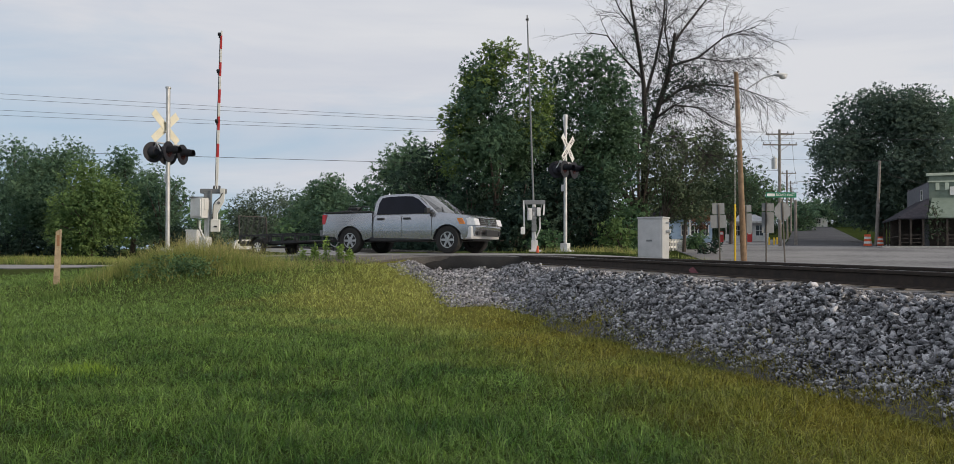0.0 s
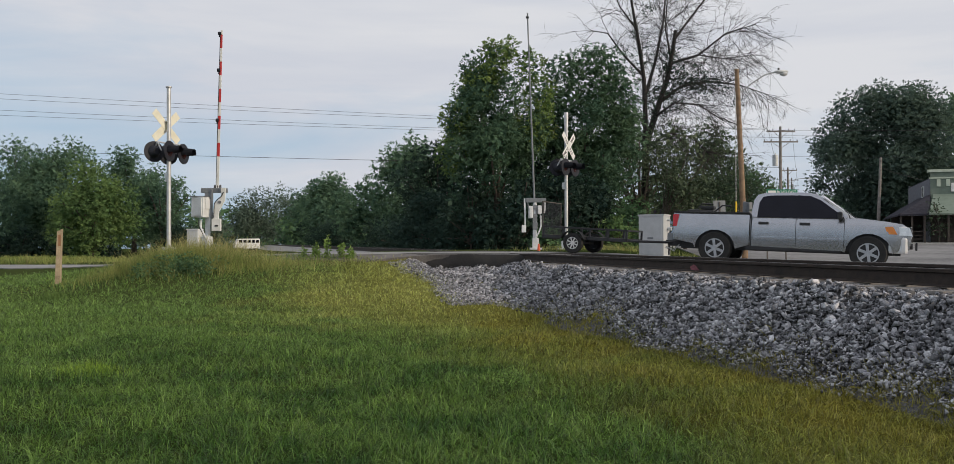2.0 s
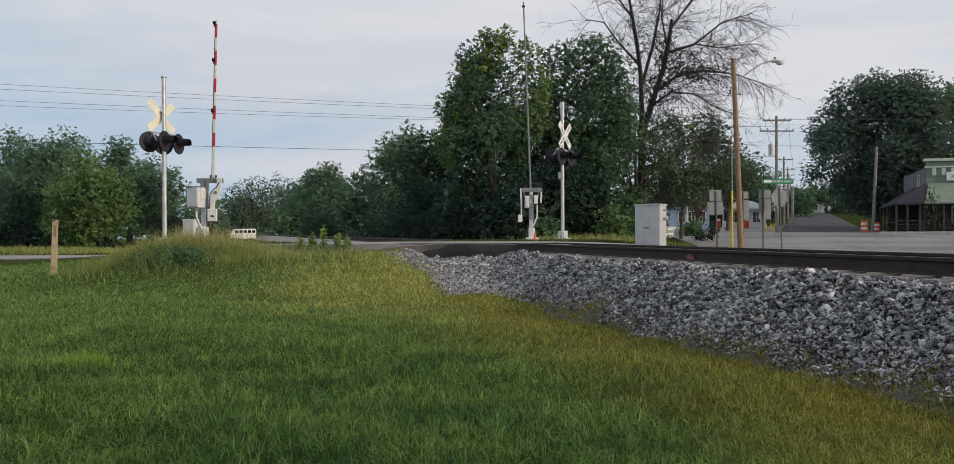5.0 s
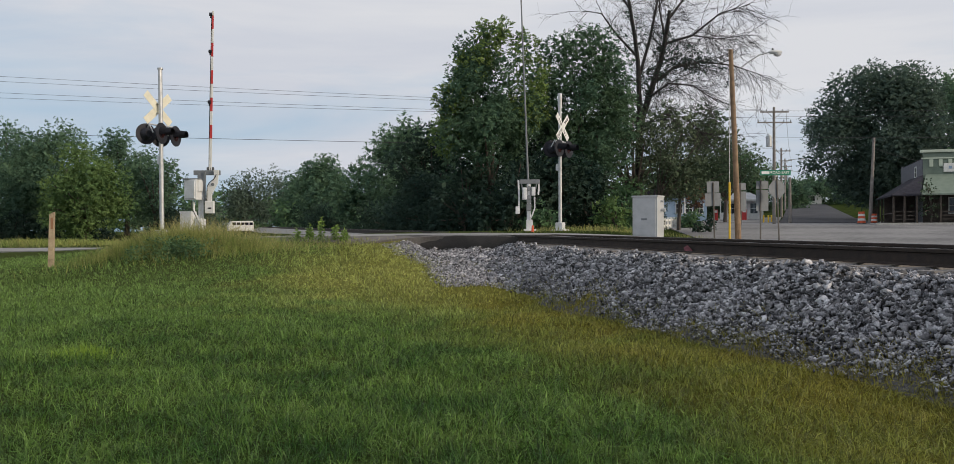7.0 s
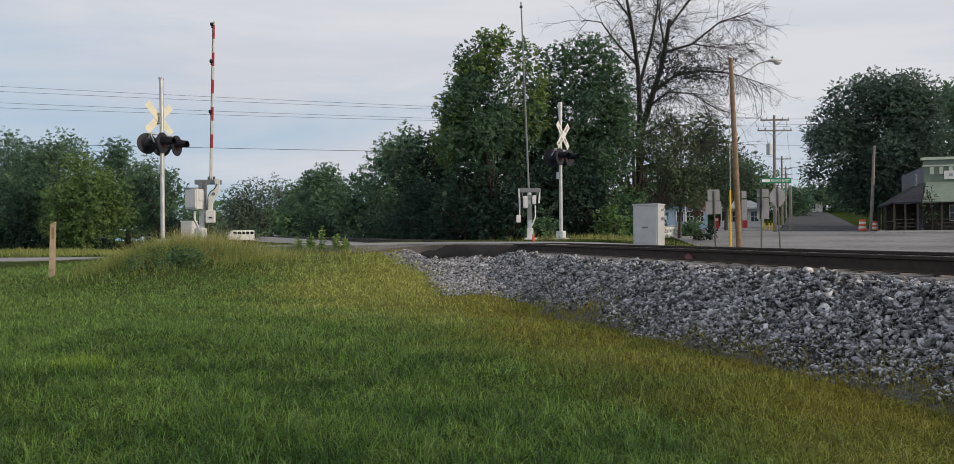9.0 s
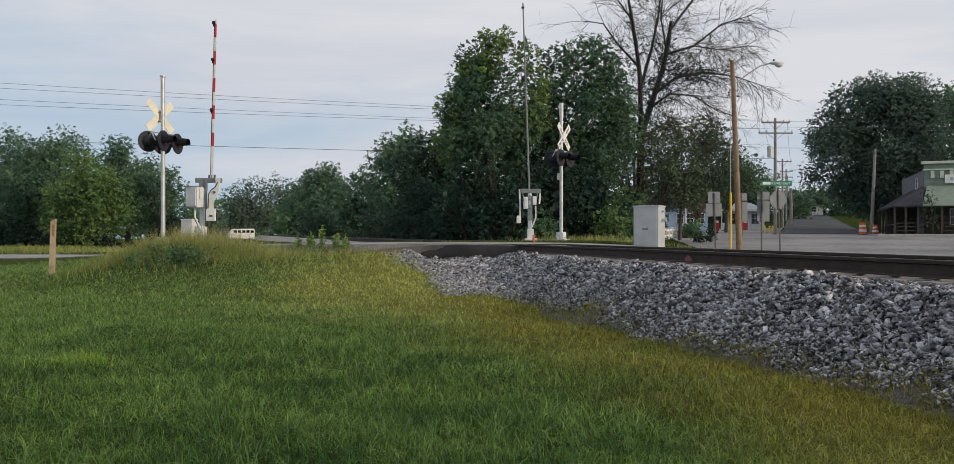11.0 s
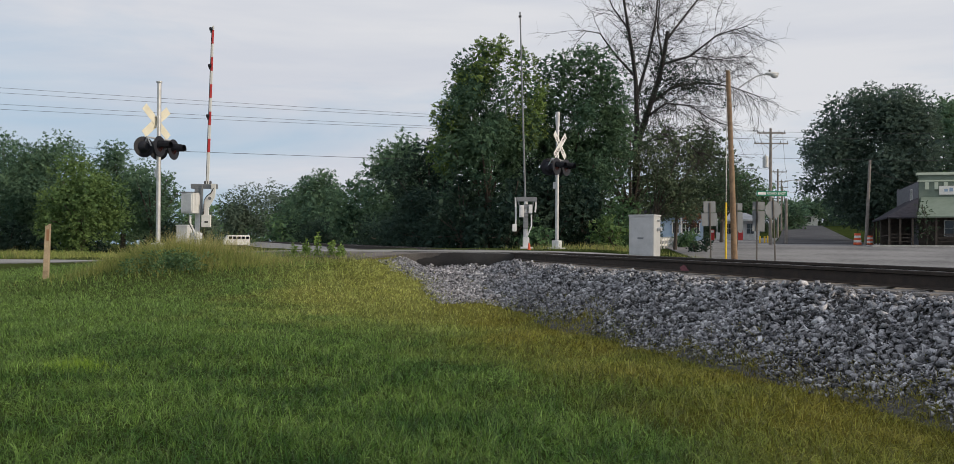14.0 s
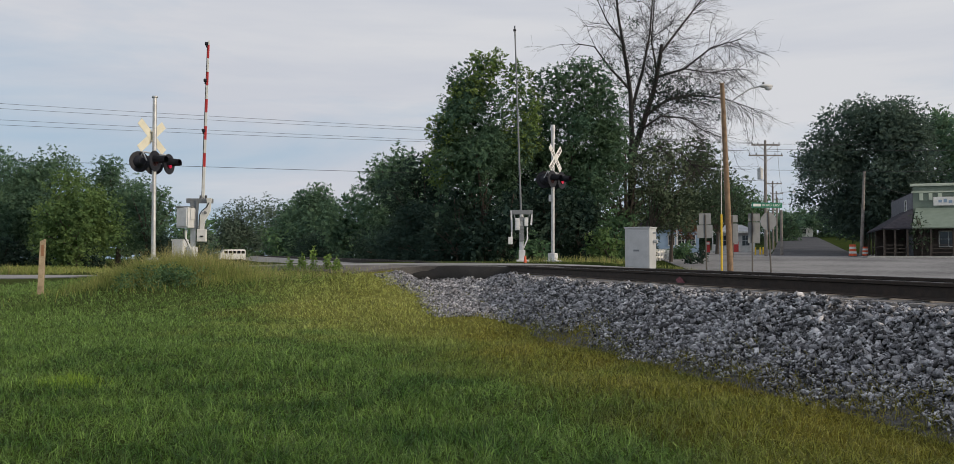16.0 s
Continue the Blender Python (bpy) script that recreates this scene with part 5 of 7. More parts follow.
def signal_mast(x, y, z, height, face, lean, cap, label):
    """Mast with crossbuck and two back-to-back pairs of lights. face: +1 shines along the road's direction."""
    th = thing("crossing_signal", x, y, z, ROAD_RZ, label, "railway signal", "signals of the crossing")
    th.matrix_basis = pose(x, y, z, 0, lean, ROAD_RZ - (5 if cap else 0))
    bm = B()
    tube(bm, (0, 0, 0.0), (0, 0, height), 0.065, 0.06, 14)
    if cap:
        tube(bm, (0, 0, height - 0.42), (0, 0, height), 0.075, 0.075, 14)
        tube(bm, (0, 0, height), (0, 0, height + 0.06), 0.08, 0.08, 14)
    else:
        tube(bm, (0, 0, height), (0, 0, height + 0.04), 0.085, 0.085, 12)
    part("mast", bm, M["galv"], th, "galvanised steel mast")
    bm = box(B(), (0, 0, 0.15), (0.27, 0.27, 0.28), 0.02)
    box(bm, (0, 0, 0.01), (0.5, 0.5, 0.06), 0.01)
    part("base_casting", bm, M["alu"], th)
    zc = height - 1.15
    for k, ang in enumerate((48, -48)):
        bm = box(B(), (face * (0.10 + 0.012 * k), 0, 0), (0.006, 0.23, 1.22))
        bmesh.ops.transform(bm, matrix=Matrix.Translation((0, 0, zc)) @ Matrix.Rotation(radians(ang), 4, "X"), verts=bm.verts)
        blade = part("crossbuck_blade", bm, M["cream"] if face < 0 else M["white"], th, "white reflective crossbuck blade")
        txt = "CROSSING"
        rot = Matrix.Translation((face * (0.106 + 0.012 * k), 0, zc)) @ Matrix.Rotation(radians(ang), 4, "X") @ Matrix.Rotation(radians(90 * face), 4, "Z") \
            @ Matrix.Rotation(radians(90), 4, "X") @ Matrix.Rotation(radians(90 if k == 0 else -90) , 4, "Z")
        for word, off in (((txt, 0.0),) if k == 0 else (("RAIL", -0.36), ("ROAD", 0.36))):
            letters(word, 0.17, M["black"], blade, rot @ Matrix.Translation((off, 0, 0)))
    for dz in (-0.14, 0.14):
        part("clamp", box(B(), (face * 0.05, 0, zc + dz), (0.12, 0.16, 0.03)), M["galv"], th)
    zl = height - 1.93
    bm = B()
    tube(bm, (0, -0.45, zl + 0.28), (0, 0.45, zl + 0.28), 0.025, 0.025, 8)
    box(bm, (0, 0, zl + 0.2), (0.2, 0.2, 0.16), 0.02)
    for s_ in (-1, 1):
        for e_ in (-0.42, 0.42):
            tube(bm, (0, e_, zl + 0.28), (s_ * 0.16, e_, zl + 0.02), 0.02, 0.02, 6)
    part("crossarm", bm, M["galv"], th)
    for s_ in (1, -1):
        for e_ in (-0.40, 0.40):
            c = Matrix.Rotation(radians(-8 if cap else 17), 3, "Z") @ Vector((s_ * (0.17 if cap else 0.24), e_ * (0.75 if cap else 0.95), zl))
            yaw = radians(-4 if cap else 17) if s_ > 0 else math.pi + radians(-38 if cap else -13)
            signal_light(th, c, yaw)
            if s_ > 0:
                LIT.append((th, c, e_, yaw))
    bm = box(B(), (-0.12, 0.05, height * 0.47), (0.10, 0.10, 0.24), 0.01)
    part("junction_box", bm, M["alu"], th)
    return th


signal_mast(-9.06, 24.3, 1.0, 5.0, -1, -0.6, False, "crossing signal mast, crossbuck seen from behind, black flashing lights")
signal_mast(3.2, 29.6, 1.22, 4.85, 1, 0.0, True, "crossing signal mast with white crossbuck and black flashing lights, far side")


def gate_west():
    """Raised gate with its white mechanism, camera's side of the road."""
    x, y, z = -7.97, 24.6, 1.12
    th = thing("crossing_gate", x, y, z, 0, "white crossing gate mechanism with raised red-and-white arm", "crossing gate", "gates of the crossing")
    bm = B()
    tube(bm, (-0.05, 0, 0.1), (-0.05, 0, 1.75), 0.075, 0.075, 14)
    part("post", bm, M["alu"], th)
    bm = box(B(), (-0.1, 0, 0.28), (0.26, 0.26, 0.42), 0.03, Matrix.Rotation(radians(-20), 4, "Z"))
    box(bm, (0.0, 0, 0.04), (0.62, 0.5, 0.08), 0.02)
    for a in (-0.22, 0.25):
        tube(bm, (a, -0.2, 0.06), (a, -0.2, 0.2), 0.02, 0.02, 6)
    part("base_casting", bm, M["alu"], th)
    turn = Matrix.Translation((-0.19, -0.1, 1.35)) @ Matrix.Rotation(radians(-22), 4, "Z")
    bm = box(B(), (0, 0, 0), (0.42, 0.44, 0.60), 0.02, turn)
    box(bm, (0, -0.235, 0), (0.36, 0.03, 0.52), 0.01, turn)
    box(bm, (0.225, 0.02, 0.1), (0.02, 0.3, 0.3), 0.005, turn)
    part("mechanism_box", bm, M["alu"], th, "grey-white steel mechanism housing")
    bm = box(B(), (0.14, 0, 1.86), (0.76, 0.16, 0.14), 0.015)
    box(bm, (-0.02, 0, 1.70), (0.20, 0.2, 0.26), 0.02)
    part("arm_bracket", bm, M["signback"], th)
    bm = prism(B(), [(0.52, 1.93), (0.50, 1.55), (0.40, 1.36), (0.32, 1.22), (0.32, 0.95), (0.16, 0.95), (0.16, 1.30), (0.24, 1.50), (0.36, 1.62), (0.40, 1.78), (0.38, 1.93)], -0.17, -0.11)
    part("counterweight_arm", bm, M["white"], th)
    bm = box(B(), (0.27, -0.19, 0.83), (0.26, 0.12, 0.36), 0.015)
    part("counterweight", bm, M["white"], th)
    bm = bent(B(), [(-0.25, -0.05, 1.0), (-0.22, -0.12, 0.75), (-0.10, -0.12, 0.5), (-0.06, -0.1, 0.4)], 0.03)
    part("conduit", bm, M["alu"], th)
    bm = bent(B(), [(0.47, -0.19, 1.80), (0.40, -0.20, 1.66), (0.27, -0.20, 1.56), (0.20, -0.20, 1.44), (0.19, -0.20, 1.02)], 0.014, 6)
    part("control_cable", bm, M["black"], th, "thin black cable")
    bm = bent(B(), [(-0.30, -0.12, 1.02), (-0.27, -0.14, 0.80), (-0.15, -0.14, 0.56)], 0.012, 6)
    part("control_cable", bm, M["black"], th, "thin black cable")
    bm = box(B(), (0.10, -0.12, 1.45), (0.06, 0.05, 0.86), 0.01)
    tube(bm, (0.36, -0.20, 1.50), (0.36, -0.165, 1.50), 0.045, 0.045, 12)
    part("lever", bm, M["signback"], th, "dull steel lever and pivot")
    part("padlock", box(B(), (0.29, -0.262, 0.80), (0.10, 0.02, 0.045), 0.008), M["black"], th)
    bm = box(B(), (-0.24, -0.08, 1.665), (0.50, 0.50, 0.03), 0.01)
    part("box_lid", bm, M["signback"], th)
    bm = B()
    for a in (0.17, 0.25, 0.33):
        tube(bm, (a, -0.04, 1.93), (a, -0.04, 2.02), 0.035, 0.03, 8)
    part("arm_clamp", bm, M["darkclamp"], th, "dark steel clamp of the arm")
    arm = new("arm")
    arm.parent = th
    arm.matrix_basis = pose(0.25, -0.05, 1.9, 0, 1.2, 0)
    length, k = 4.75, 0
    zz = 0.0
    while zz < length - 0.05:
        h_ = 0.97 if k == 0 else 0.405
        h_ = min(h_, length - zz)
        bm = box(B(), (0.0, 0, zz + h_ / 2), (0.072 - 0.024 * zz / length, 0.035, h_ - 0.002), 0.004)
        part("stripe", bm, M["red"] if k % 2 else M["white"], arm)
        zz += h_
        k += 1
    bm = bent(B(), [(-0.052, 0.02, 0.1), (-0.055, 0.02, 1.6), (-0.05, 0.02, 3.2), (-0.045, 0.02, 4.7)], 0.011, 6)
    part("cable", bm, M["black"], arm)
    for h_ in (2.05, 3.55, 4.65):
        bm = B()
        tube(bm, (-0.10, 0, h_), (-0.01, 0, h_), 0.055, 0.055, 10)
        box(bm, (-0.05, 0, h_ - 0.07), (0.05, 0.05, 0.08))
        part("arm_lamp", bm, M["lampblack"], arm, "small dark gate arm lamp")
    return th


gate_west()


def gate_east():
    """Raised gate on the far side, its arm seen edge on."""
    x, y, z = 2.03, 29.0, 1.20
    th = thing("crossing_gate", x, y, z, 0, "grey-white crossing gate mechanism with raised arm seen edge on", "crossing gate", "gates of the crossing")
    bm = B()
    tube(bm, (0, 0, 0.1), (0, 0, 1.7), 0.075, 0.07, 14)
    part("post", bm, M["alu"], th)
    bm = box(B(), (0.02, 0, 0.24), (0.22, 0.22, 0.34), 0.03)
    box(bm, (0.04, 0, 0.04), (0.42, 0.40, 0.07), 0.02)
    part("base_casting", bm, M["alu"], th)
    bm = box(B(), (0.03, 0, 1.74), (0.72, 0.16, 0.15), 0.02)
    part("arm_bracket", bm, M["signback"], th)
    for s_, zl in ((-1, 0.78), (1, 1.28)):
        bm = prism(B(), [(s_ * 0.39, 1.80), (s_ * 0.34, 1.80), (s_ * 0.31, 1.3), (s_ * 0.33, zl), (s_ * 0.36, zl), (s_ * 0.38, 1.45)], -0.06, 0.0)
        part("side_arm", bm, M["alu"], th)
    bm = box(B(), (-0.39, -0.05, 0.74), (0.15, 0.12, 0.26), 0.015)
    part("counterweight", bm, M["alu"], th)
    bm = box(B(), (-0.15, -0.02, 1.32), (0.15, 0.30, 0.42), 0.02)
    box(bm, (0.16, -0.02, 1.40), (0.13, 0.28, 0.30), 0.02)
    for zz in (1.2, 1.32, 1.44):
        tube(bm, (-0.15, -0.17, zz), (-0.15, -0.21, zz), 0.05, 0.05, 10)
    part("mechanism_box", bm, M["alu"], th)
    bm = B()
    for zz in (1.05, 1.18, 1.50):
        tube(bm, (0.0, -0.08, zz), (0.0, -0.13, zz), 0.085, 0.085, 14)
    box(bm, (0.0, -0.09, 0.84), (0.17, 0.10, 0.26), 0.02)
    for a in (-0.26, 0.27):
        tube(bm, (a, -0.08, 1.66), (a * 0.6, -0.10, 1.10), 0.018, 0.018, 6)
    part("gear_housing", bm, M["signback"], th, "grey gear housings and push rods")
    bm = bent(B(), [(0.2, -0.1, 1.2), (0.2, -0.12, 0.8), (0.1, -0.12, 0.55), (0.03, -0.1, 0.4)], 0.025)
    part("conduit", bm, M["alu"], th)
    bm = B()
    tube(bm, (-0.02, -0.02, 1.78), (-0.25, 0.0, 8.36), 0.036, 0.024, 8)
    part("arm", bm, M["signback"], th)
    for h_ in (8.2,):
        bm = B()
        tube(bm, (-0.30, 0, h_), (-0.20, 0, h_), 0.04, 0.04, 8)
        part("arm_lamp", bm, M["black"], th)
    return th


gate_east()


def cone_marker(x, y, z):
    th = thing("marker_stake", x, y, z, 0, "small orange plastic marker beside the gate base", "marker")
    bm = B()
    tube(bm, (0, 0, 0), (0, 0, 0.24), 0.055, 0.03, 10)
    part("body", bm, M["orange"], th)


cone_marker(2.13, 28.55, 1.17)


def signal_cabinet():
    th = thing("signal_cabinet", 5.80, 27.0, 0.92, -33, "grey-white steel railway signal cabinet beside the track", "cabinet")
    bm = box(B(), (0, 0, 0.70), (0.84, 0.62, 1.36), 0.012)
    part("body", bm, M["galv_white"], th)
    bm = box(B(), (0, 0, 1.405), (0.89, 0.67, 0.05), 0.012)
    part("lid", bm, M["galv_white"], th)
    bm = box(B(), (0, -0.315, 0.70), (0.74, 0.02, 1.22), 0.006)
    part("door", bm, M["galv_white"], th)
    bm = box(B(), (-0.02, -0.328, 0.66), (0.20, 0.008, 0.06))
    part("stencil", bm, M["signback"], th, "faded stencilled marking, unreadable")
    bm = B()
    tube(bm, (0.42, 0.02, 1.24), (0.52, 0.02, 1.24), 0.035, 0.035, 10)
    part("conduit_fitting", bm, M["galv"], th)
    bm = B()
    tube(bm, (0.42, 0.05, 0.96), (0.50, 0.05, 0.96), 0.05, 0.05, 10)
    tube(bm, (0.50, 0.05, 0.96), (0.56, 0.05, 0.96), 0.075, 0.06, 10)
    part("conduit_fitting", bm, M["galv"], th)
    bm = box(B(), (0, 0, -0.02), (0.96, 0.76, 0.12), 0.01)
    part("plinth", bm, M["concrete"], th)


M["galv_white"] = mat("aged_cabinet_paint", (0.40, 0.41, 0.42), (0.52, 0.53, 0.54), 3, 0.6, bump=0.05)
signal_cabinet()


def relay_box():
    th = thing("relay_box", -8.68, 25.4, 1.0, -10, "small pale grey relay box behind the signal mast", "cabinet")
    bm = box(B(), (0, 0, 0.52), (0.36, 0.3, 0.62), 0.02)
    part("body", bm, M["alu"], th)
    bm = box(B(), (0, 0, 0.83), (0.4, 0.34, 0.04), 0.01)
    part("lid", bm, M["alu"], th)
    bm = B()
    tube(bm, (0, 0, -0.1), (0, 0, 0.3), 0.05, 0.05, 8)
    part("post", bm, M["galv"], th)


relay_box()


def wood_post():
    th = thing("wooden_post", -11.15, 22.0, 0.22, 12, "weathered leaning wooden post standing in the lawn", "post")
    bm = box(B(), (0, 0, 0.75), (0.14, 0.14, 1.54), 0.02)
    for v in bm.verts:
        if v.co.z > 1.4:
            v.co.z += 0.03 * math.sin(v.co.x * 30)
            v.co.x *= 0.85
    bmesh.ops.transform(bm, matrix=Matrix.Rotation(radians(1.5), 4, "Y"), verts=bm.verts)
    part("shaft", bm, M["weatherpost"], th)
    bm = box(B(), (0.05, -0.074, 1.25), (0.06, 0.01, 0.3))
    part("stain_board", bm, M["brown"], th)


wood_post()

# ---- poles and wires ----


def wire(a, b, sag, r=0.012, label="thin black overhead utility wire"):
    a, b = Vector(a), Vector(b)
    pts = []
    for i in range(25):
        k = i / 24
        p = a.lerp(b, k)
        p.z -= sag * 4 * k * (1 - k)
        pts.append(p)
    bm = B()
    limb(bm, pts, r, r, 5)
    ob = part("overhead_wire", bm, M["wire"])
    return tagged(ob, label, "wire", "overhead wires")


def street_lamp_pole():
    x, y = 12.98, 40.0
    z = float(land(np.array(x), np.array(y)))
    th = thing("street_lamp", x, y, z - 0.2, 0, "brown wooden pole with a cobra-head street lamp", "street lamp")
    bm = B()
    limb(bm, [(0, 0, 0), (-0.15, 0, 4.5), (-0.36, 0, 9.55)], 0.150, 0.105, 14)
    tube(bm, (-0.36, 0, 9.54), (-0.36, 0, 9.57), 0.105, 0.06, 14)
    part("pole", bm, M["pole"], th)
    bm = bent(B(), [(-0.3, 0, 8.35), (0.35, -0.1, 8.85), (0.95, -0.15, 9.25), (1.45, -0.2, 9.38)], 0.035)
    part("arm", bm, M["galv"], th)
    bm = B()
    bmesh.ops.create_uvsphere(bm, u_segments=16, v_segments=8, radius=1)
    for v in bm.verts:
        v.co = Vector((v.co.x * 0.36 + 1.72, v.co.y * 0.16 - 0.22, v.co.z * 0.10 + 9.38))
    lamp = part("lamp_head", bm, M["alu"], th, smooth=True)
    bm = B()
    bmesh.ops.create_uvsphere(bm, u_segments=14, v_segments=7, radius=1)
    for v in bm.verts:
        v.co = Vector((v.co.x * 0.19 + 1.84, v.co.y * 0.13 - 0.22, v.co.z * 0.14 + 9.30))
    part("lens_bowl", bm, M["lamp"], lamp, "clear refractor bowl", smooth=True)
    bm = B()
    tube(bm, (1.6, -0.22, 9.46), (1.6, -0.22, 9.56), 0.05, 0.05, 8)
    part("photocell", bm, M["black"], lamp)


street_lamp_pole()


def guy_wire():
    th = thing("guy_wire", 12.42, 39.6, 0.5, 0, "steel guy wire with a yellow plastic guard", "guy wire")
    bm = B()
    tube(bm, (0, 0, 0.1), (0.02, 0.05, 3.0), 0.05, 0.05, 10)
    part("guard", bm, M["yellow"], th, "bright yellow plastic guard")
    bm = B()
    tube(bm, (0.02, 0.05, 2.9), (0.10, 0.25, 8.2), 0.015, 0.015, 5)
    part("wire", bm, M["galv"], th)


guy_wire()


def utility_pole(x, y, h, arms, lamp=False, lean=0.0, material="greypole", label="grey wooden utility pole with crossarms along the street", can=False):
    z = float(land(np.array(x), np.array(y)))
    th = thing("utility_pole", x, y, z - 0.2, 0, label, "utility pole", "utility poles")
    th.matrix_basis = pose(x, y, z - 0.2, 0, lean, 0)
    bm = B()
    tube(bm, (0, 0, 0), (0, 0, h), 0.17, 0.11, 12)
    part("pole", bm, M[material], th)
    for dz, half in arms:
        bm = box(B(), (0, -0.13, h - dz), (half * 2, 0.10, 0.12))
        for s_ in (-1, 1):
            tube(bm, (0, -0.13, h - dz - 0.6), (s_ * half * 0.55, -0.13, h - dz), 0.02, 0.02, 5)
        arm = part("crossarm", bm, M["greypole"], th)
        for k in (-0.95, -0.55, 0.55, 0.95):
            part("insulator", tube(B(), (half * k, -0.13, h - dz + 0.05), (half * k, -0.13, h - dz + 0.25), 0.05, 0.035, 8), M["signback"], arm)
    if can:
        bm = B()
        tube(bm, (-0.5, -0.1, h - 3.6), (-0.5, -0.1, h - 2.6), 0.26, 0.26, 14)
        tube(bm, (-0.5, -0.1, h - 2.6), (-0.5, -0.1, h - 2.4), 0.06, 0.04, 8)
        part("transformer", bm, M["galv"], th, "grey transformer can")
    if lamp:
        bm = bent(B(), [(0, 0, h - 2.2), (1.0, -0.2, h - 1.6), (2.2, -0.3, h - 1.5)], 0.04)
        arm = part("lamp_arm", bm, M["galv"], th)
        bm = box(B(), (2.6, -0.3, h - 1.52), (0.8, 0.28, 0.16), 0.06)
        part("lamp_head", bm, M["alu"], arm)
    return th


utility_pole(27.6, 75, 10.9, [(0.45, 1.3), (1.4, 1.55)], can=True)
utility_pole(42.2, 112, 9.6, [(0.4, 1.2)], lamp=True)
utility_pole(57.0, 149.5, 9.6, [(0.4, 1.2)], can=True)
utility_pole(71.6, 187, 9.6, [(0.4, 1.2)], lamp=True)
utility_pole(86.2, 224, 9.6, [(0.4, 1.2)])
utility_pole(36.35, 75, 8.0, [], lean=2.7, label="bare leaning grey wooden pole beside the shop porch")
utility_pole(30.2, 66.0 + 12, 4.6, [], label="short grey wooden service pole")
utility_pole(-75, 58, 14.2, [(0.3, 1.3), (1.3, 1.3)], label="grey wooden utility pole beyond the lawn")

for dz, dz2, dx in ((0.0, 0.3, -1.2), (-0.15, -0.45, 1.2), (-0.75, -1.3, -1.4), (-0.8, -2.1, 1.4)):
    wire((27.6 + dx, 75, 12.1 + dz), (-75 + dx, 58, 14.6 + dz2), 0.5)
wire((27.6, 75, 8.6), (-75, 58, 9.6), 0.35, 0.018)
for dz in (0.0, -0.5, -2.4):
    wire((27.6, 75, 12.0 + dz), (95, 66, 12.2 + dz), 0.5)
for i, (a, b) in enumerate((((27.6, 75), (42.2, 112)), ((42.2, 112), (57.0, 149.5)), ((57.0, 149.5), (71.6, 187)), ((71.6, 187), (86.2, 224)))):
    for k in (-1.1, 1.1):
        za, zb = float(far_land(*map(np.array, map(float, a)))) + (10.4 if i == 0 else 9.2), float(far_land(*map(np.array, map(float, b)))) + 9.2
        wire((a[0] + k, a[1], za), (b[0] + k, b[1], zb), 0.5, 0.014)
wire((36.7, 75, 8.6), (44.0, 76, 7.2), 0.3, 0.015)

# ---- signs ----


def sign_post(x, y, h, panels, label, lean=0.0, rz=0.0):
    z = float(land(np.array(x), np.array(y)))
    th = thing("road_sign", x, y, z - 0.1, 0, label, "road sign", "road signs at the junction")
    th.matrix_basis = pose(x, y, z - 0.1, 0, lean, rz)
    bm = box(B(), (0, 0, h / 2), (0.06, 0.035, h), 0.004)
    part("post", bm, M["darkpost"], th)
    for kind, zc, w, hh, dx in panels:
        if kind == "rect":
            bm = box(B(), (dx, 0.03, zc), (w, 0.004, hh))
            part("panel", bm, M["signback"], th, "bare metal sign back")
        else:
            bm = prism(B(), [(w / 2 / math.cos(radians(22.5)) * math.cos(radians(22.5 + 45 * i)), zc + w / 2 / math.cos(radians(22.5)) * math.sin(radians(22.5 + 45 * i))) for i in range(8)], 0.026, 0.030)
            part("octagon_panel", bm, M["signback"], th, "bare metal back of an octagonal stop sign")
    return th


M["darkpost"] = mat("dark_steel_post", (0.07, 0.065, 0.06), (0.13, 0.12, 0.11), 8, 0.7, 0.4)
sign_post(10.93, 37, 2.75, [("rect", 2.55, 0.58, 0.50, 0.0), ("rect", 1.98, 0.75, 0.58, -0.02)], "road sign on a steel post seen from the back", -1.3, 10)
stop = sign_post(13.84, 37, 3.05, [("oct", 2.52, 0.78, 0, -0.02)], "stop sign seen from the back on a leaning steel post", -2.2, 12)
sign_post(13.17, 37.5, 2.95, [("rect", 2.72, 0.62, 0.36, 0.10), ("rect", 2.02, 0.62, 0.95, 0.10)], "stacked road signs on a steel post seen from the back", 0.3, 12)
sign_post(13.57, 41.5, 3.0, [("rect", 2.85, 0.62, 0.36, 0.0), ("rect", 2.1, 0.66, 1.0, 0.0)], "stacked road signs seen from the back behind the lamp pole", 0.0, 10)


def street_name_sign():
    z = float(land(np.array(13.63), np.array(37.0)))
    th = thing("street_name_sign", 13.64, 36.9, z + 3.02, 3, "green street name sign with white lettering", "street sign")
    bm = box(B(), (0, 0, 0.12), (1.40, 0.012, 0.235), 0.003)
    blade = part("blade", bm, M["green"], th)
    bm = box(B(), (-0.46, -0.009, 0.12), (0.36, 0.004, 0.12))
    part("name_bar", bm, M["white"], blade, "white bar of lettering")
    letters("ROAD EAST", 0.165, M["white"], blade, Matrix.Translation((0.20, -0.008, 0.12)) @ Matrix.Rotation(radians(90), 4, "X"))
    bm = box(B(), (0.05, 0.02, -0.02), (0.08, 0.05, 0.10), 0.005)
    part("bracket", bm, M["galv"], th)


street_name_sign()


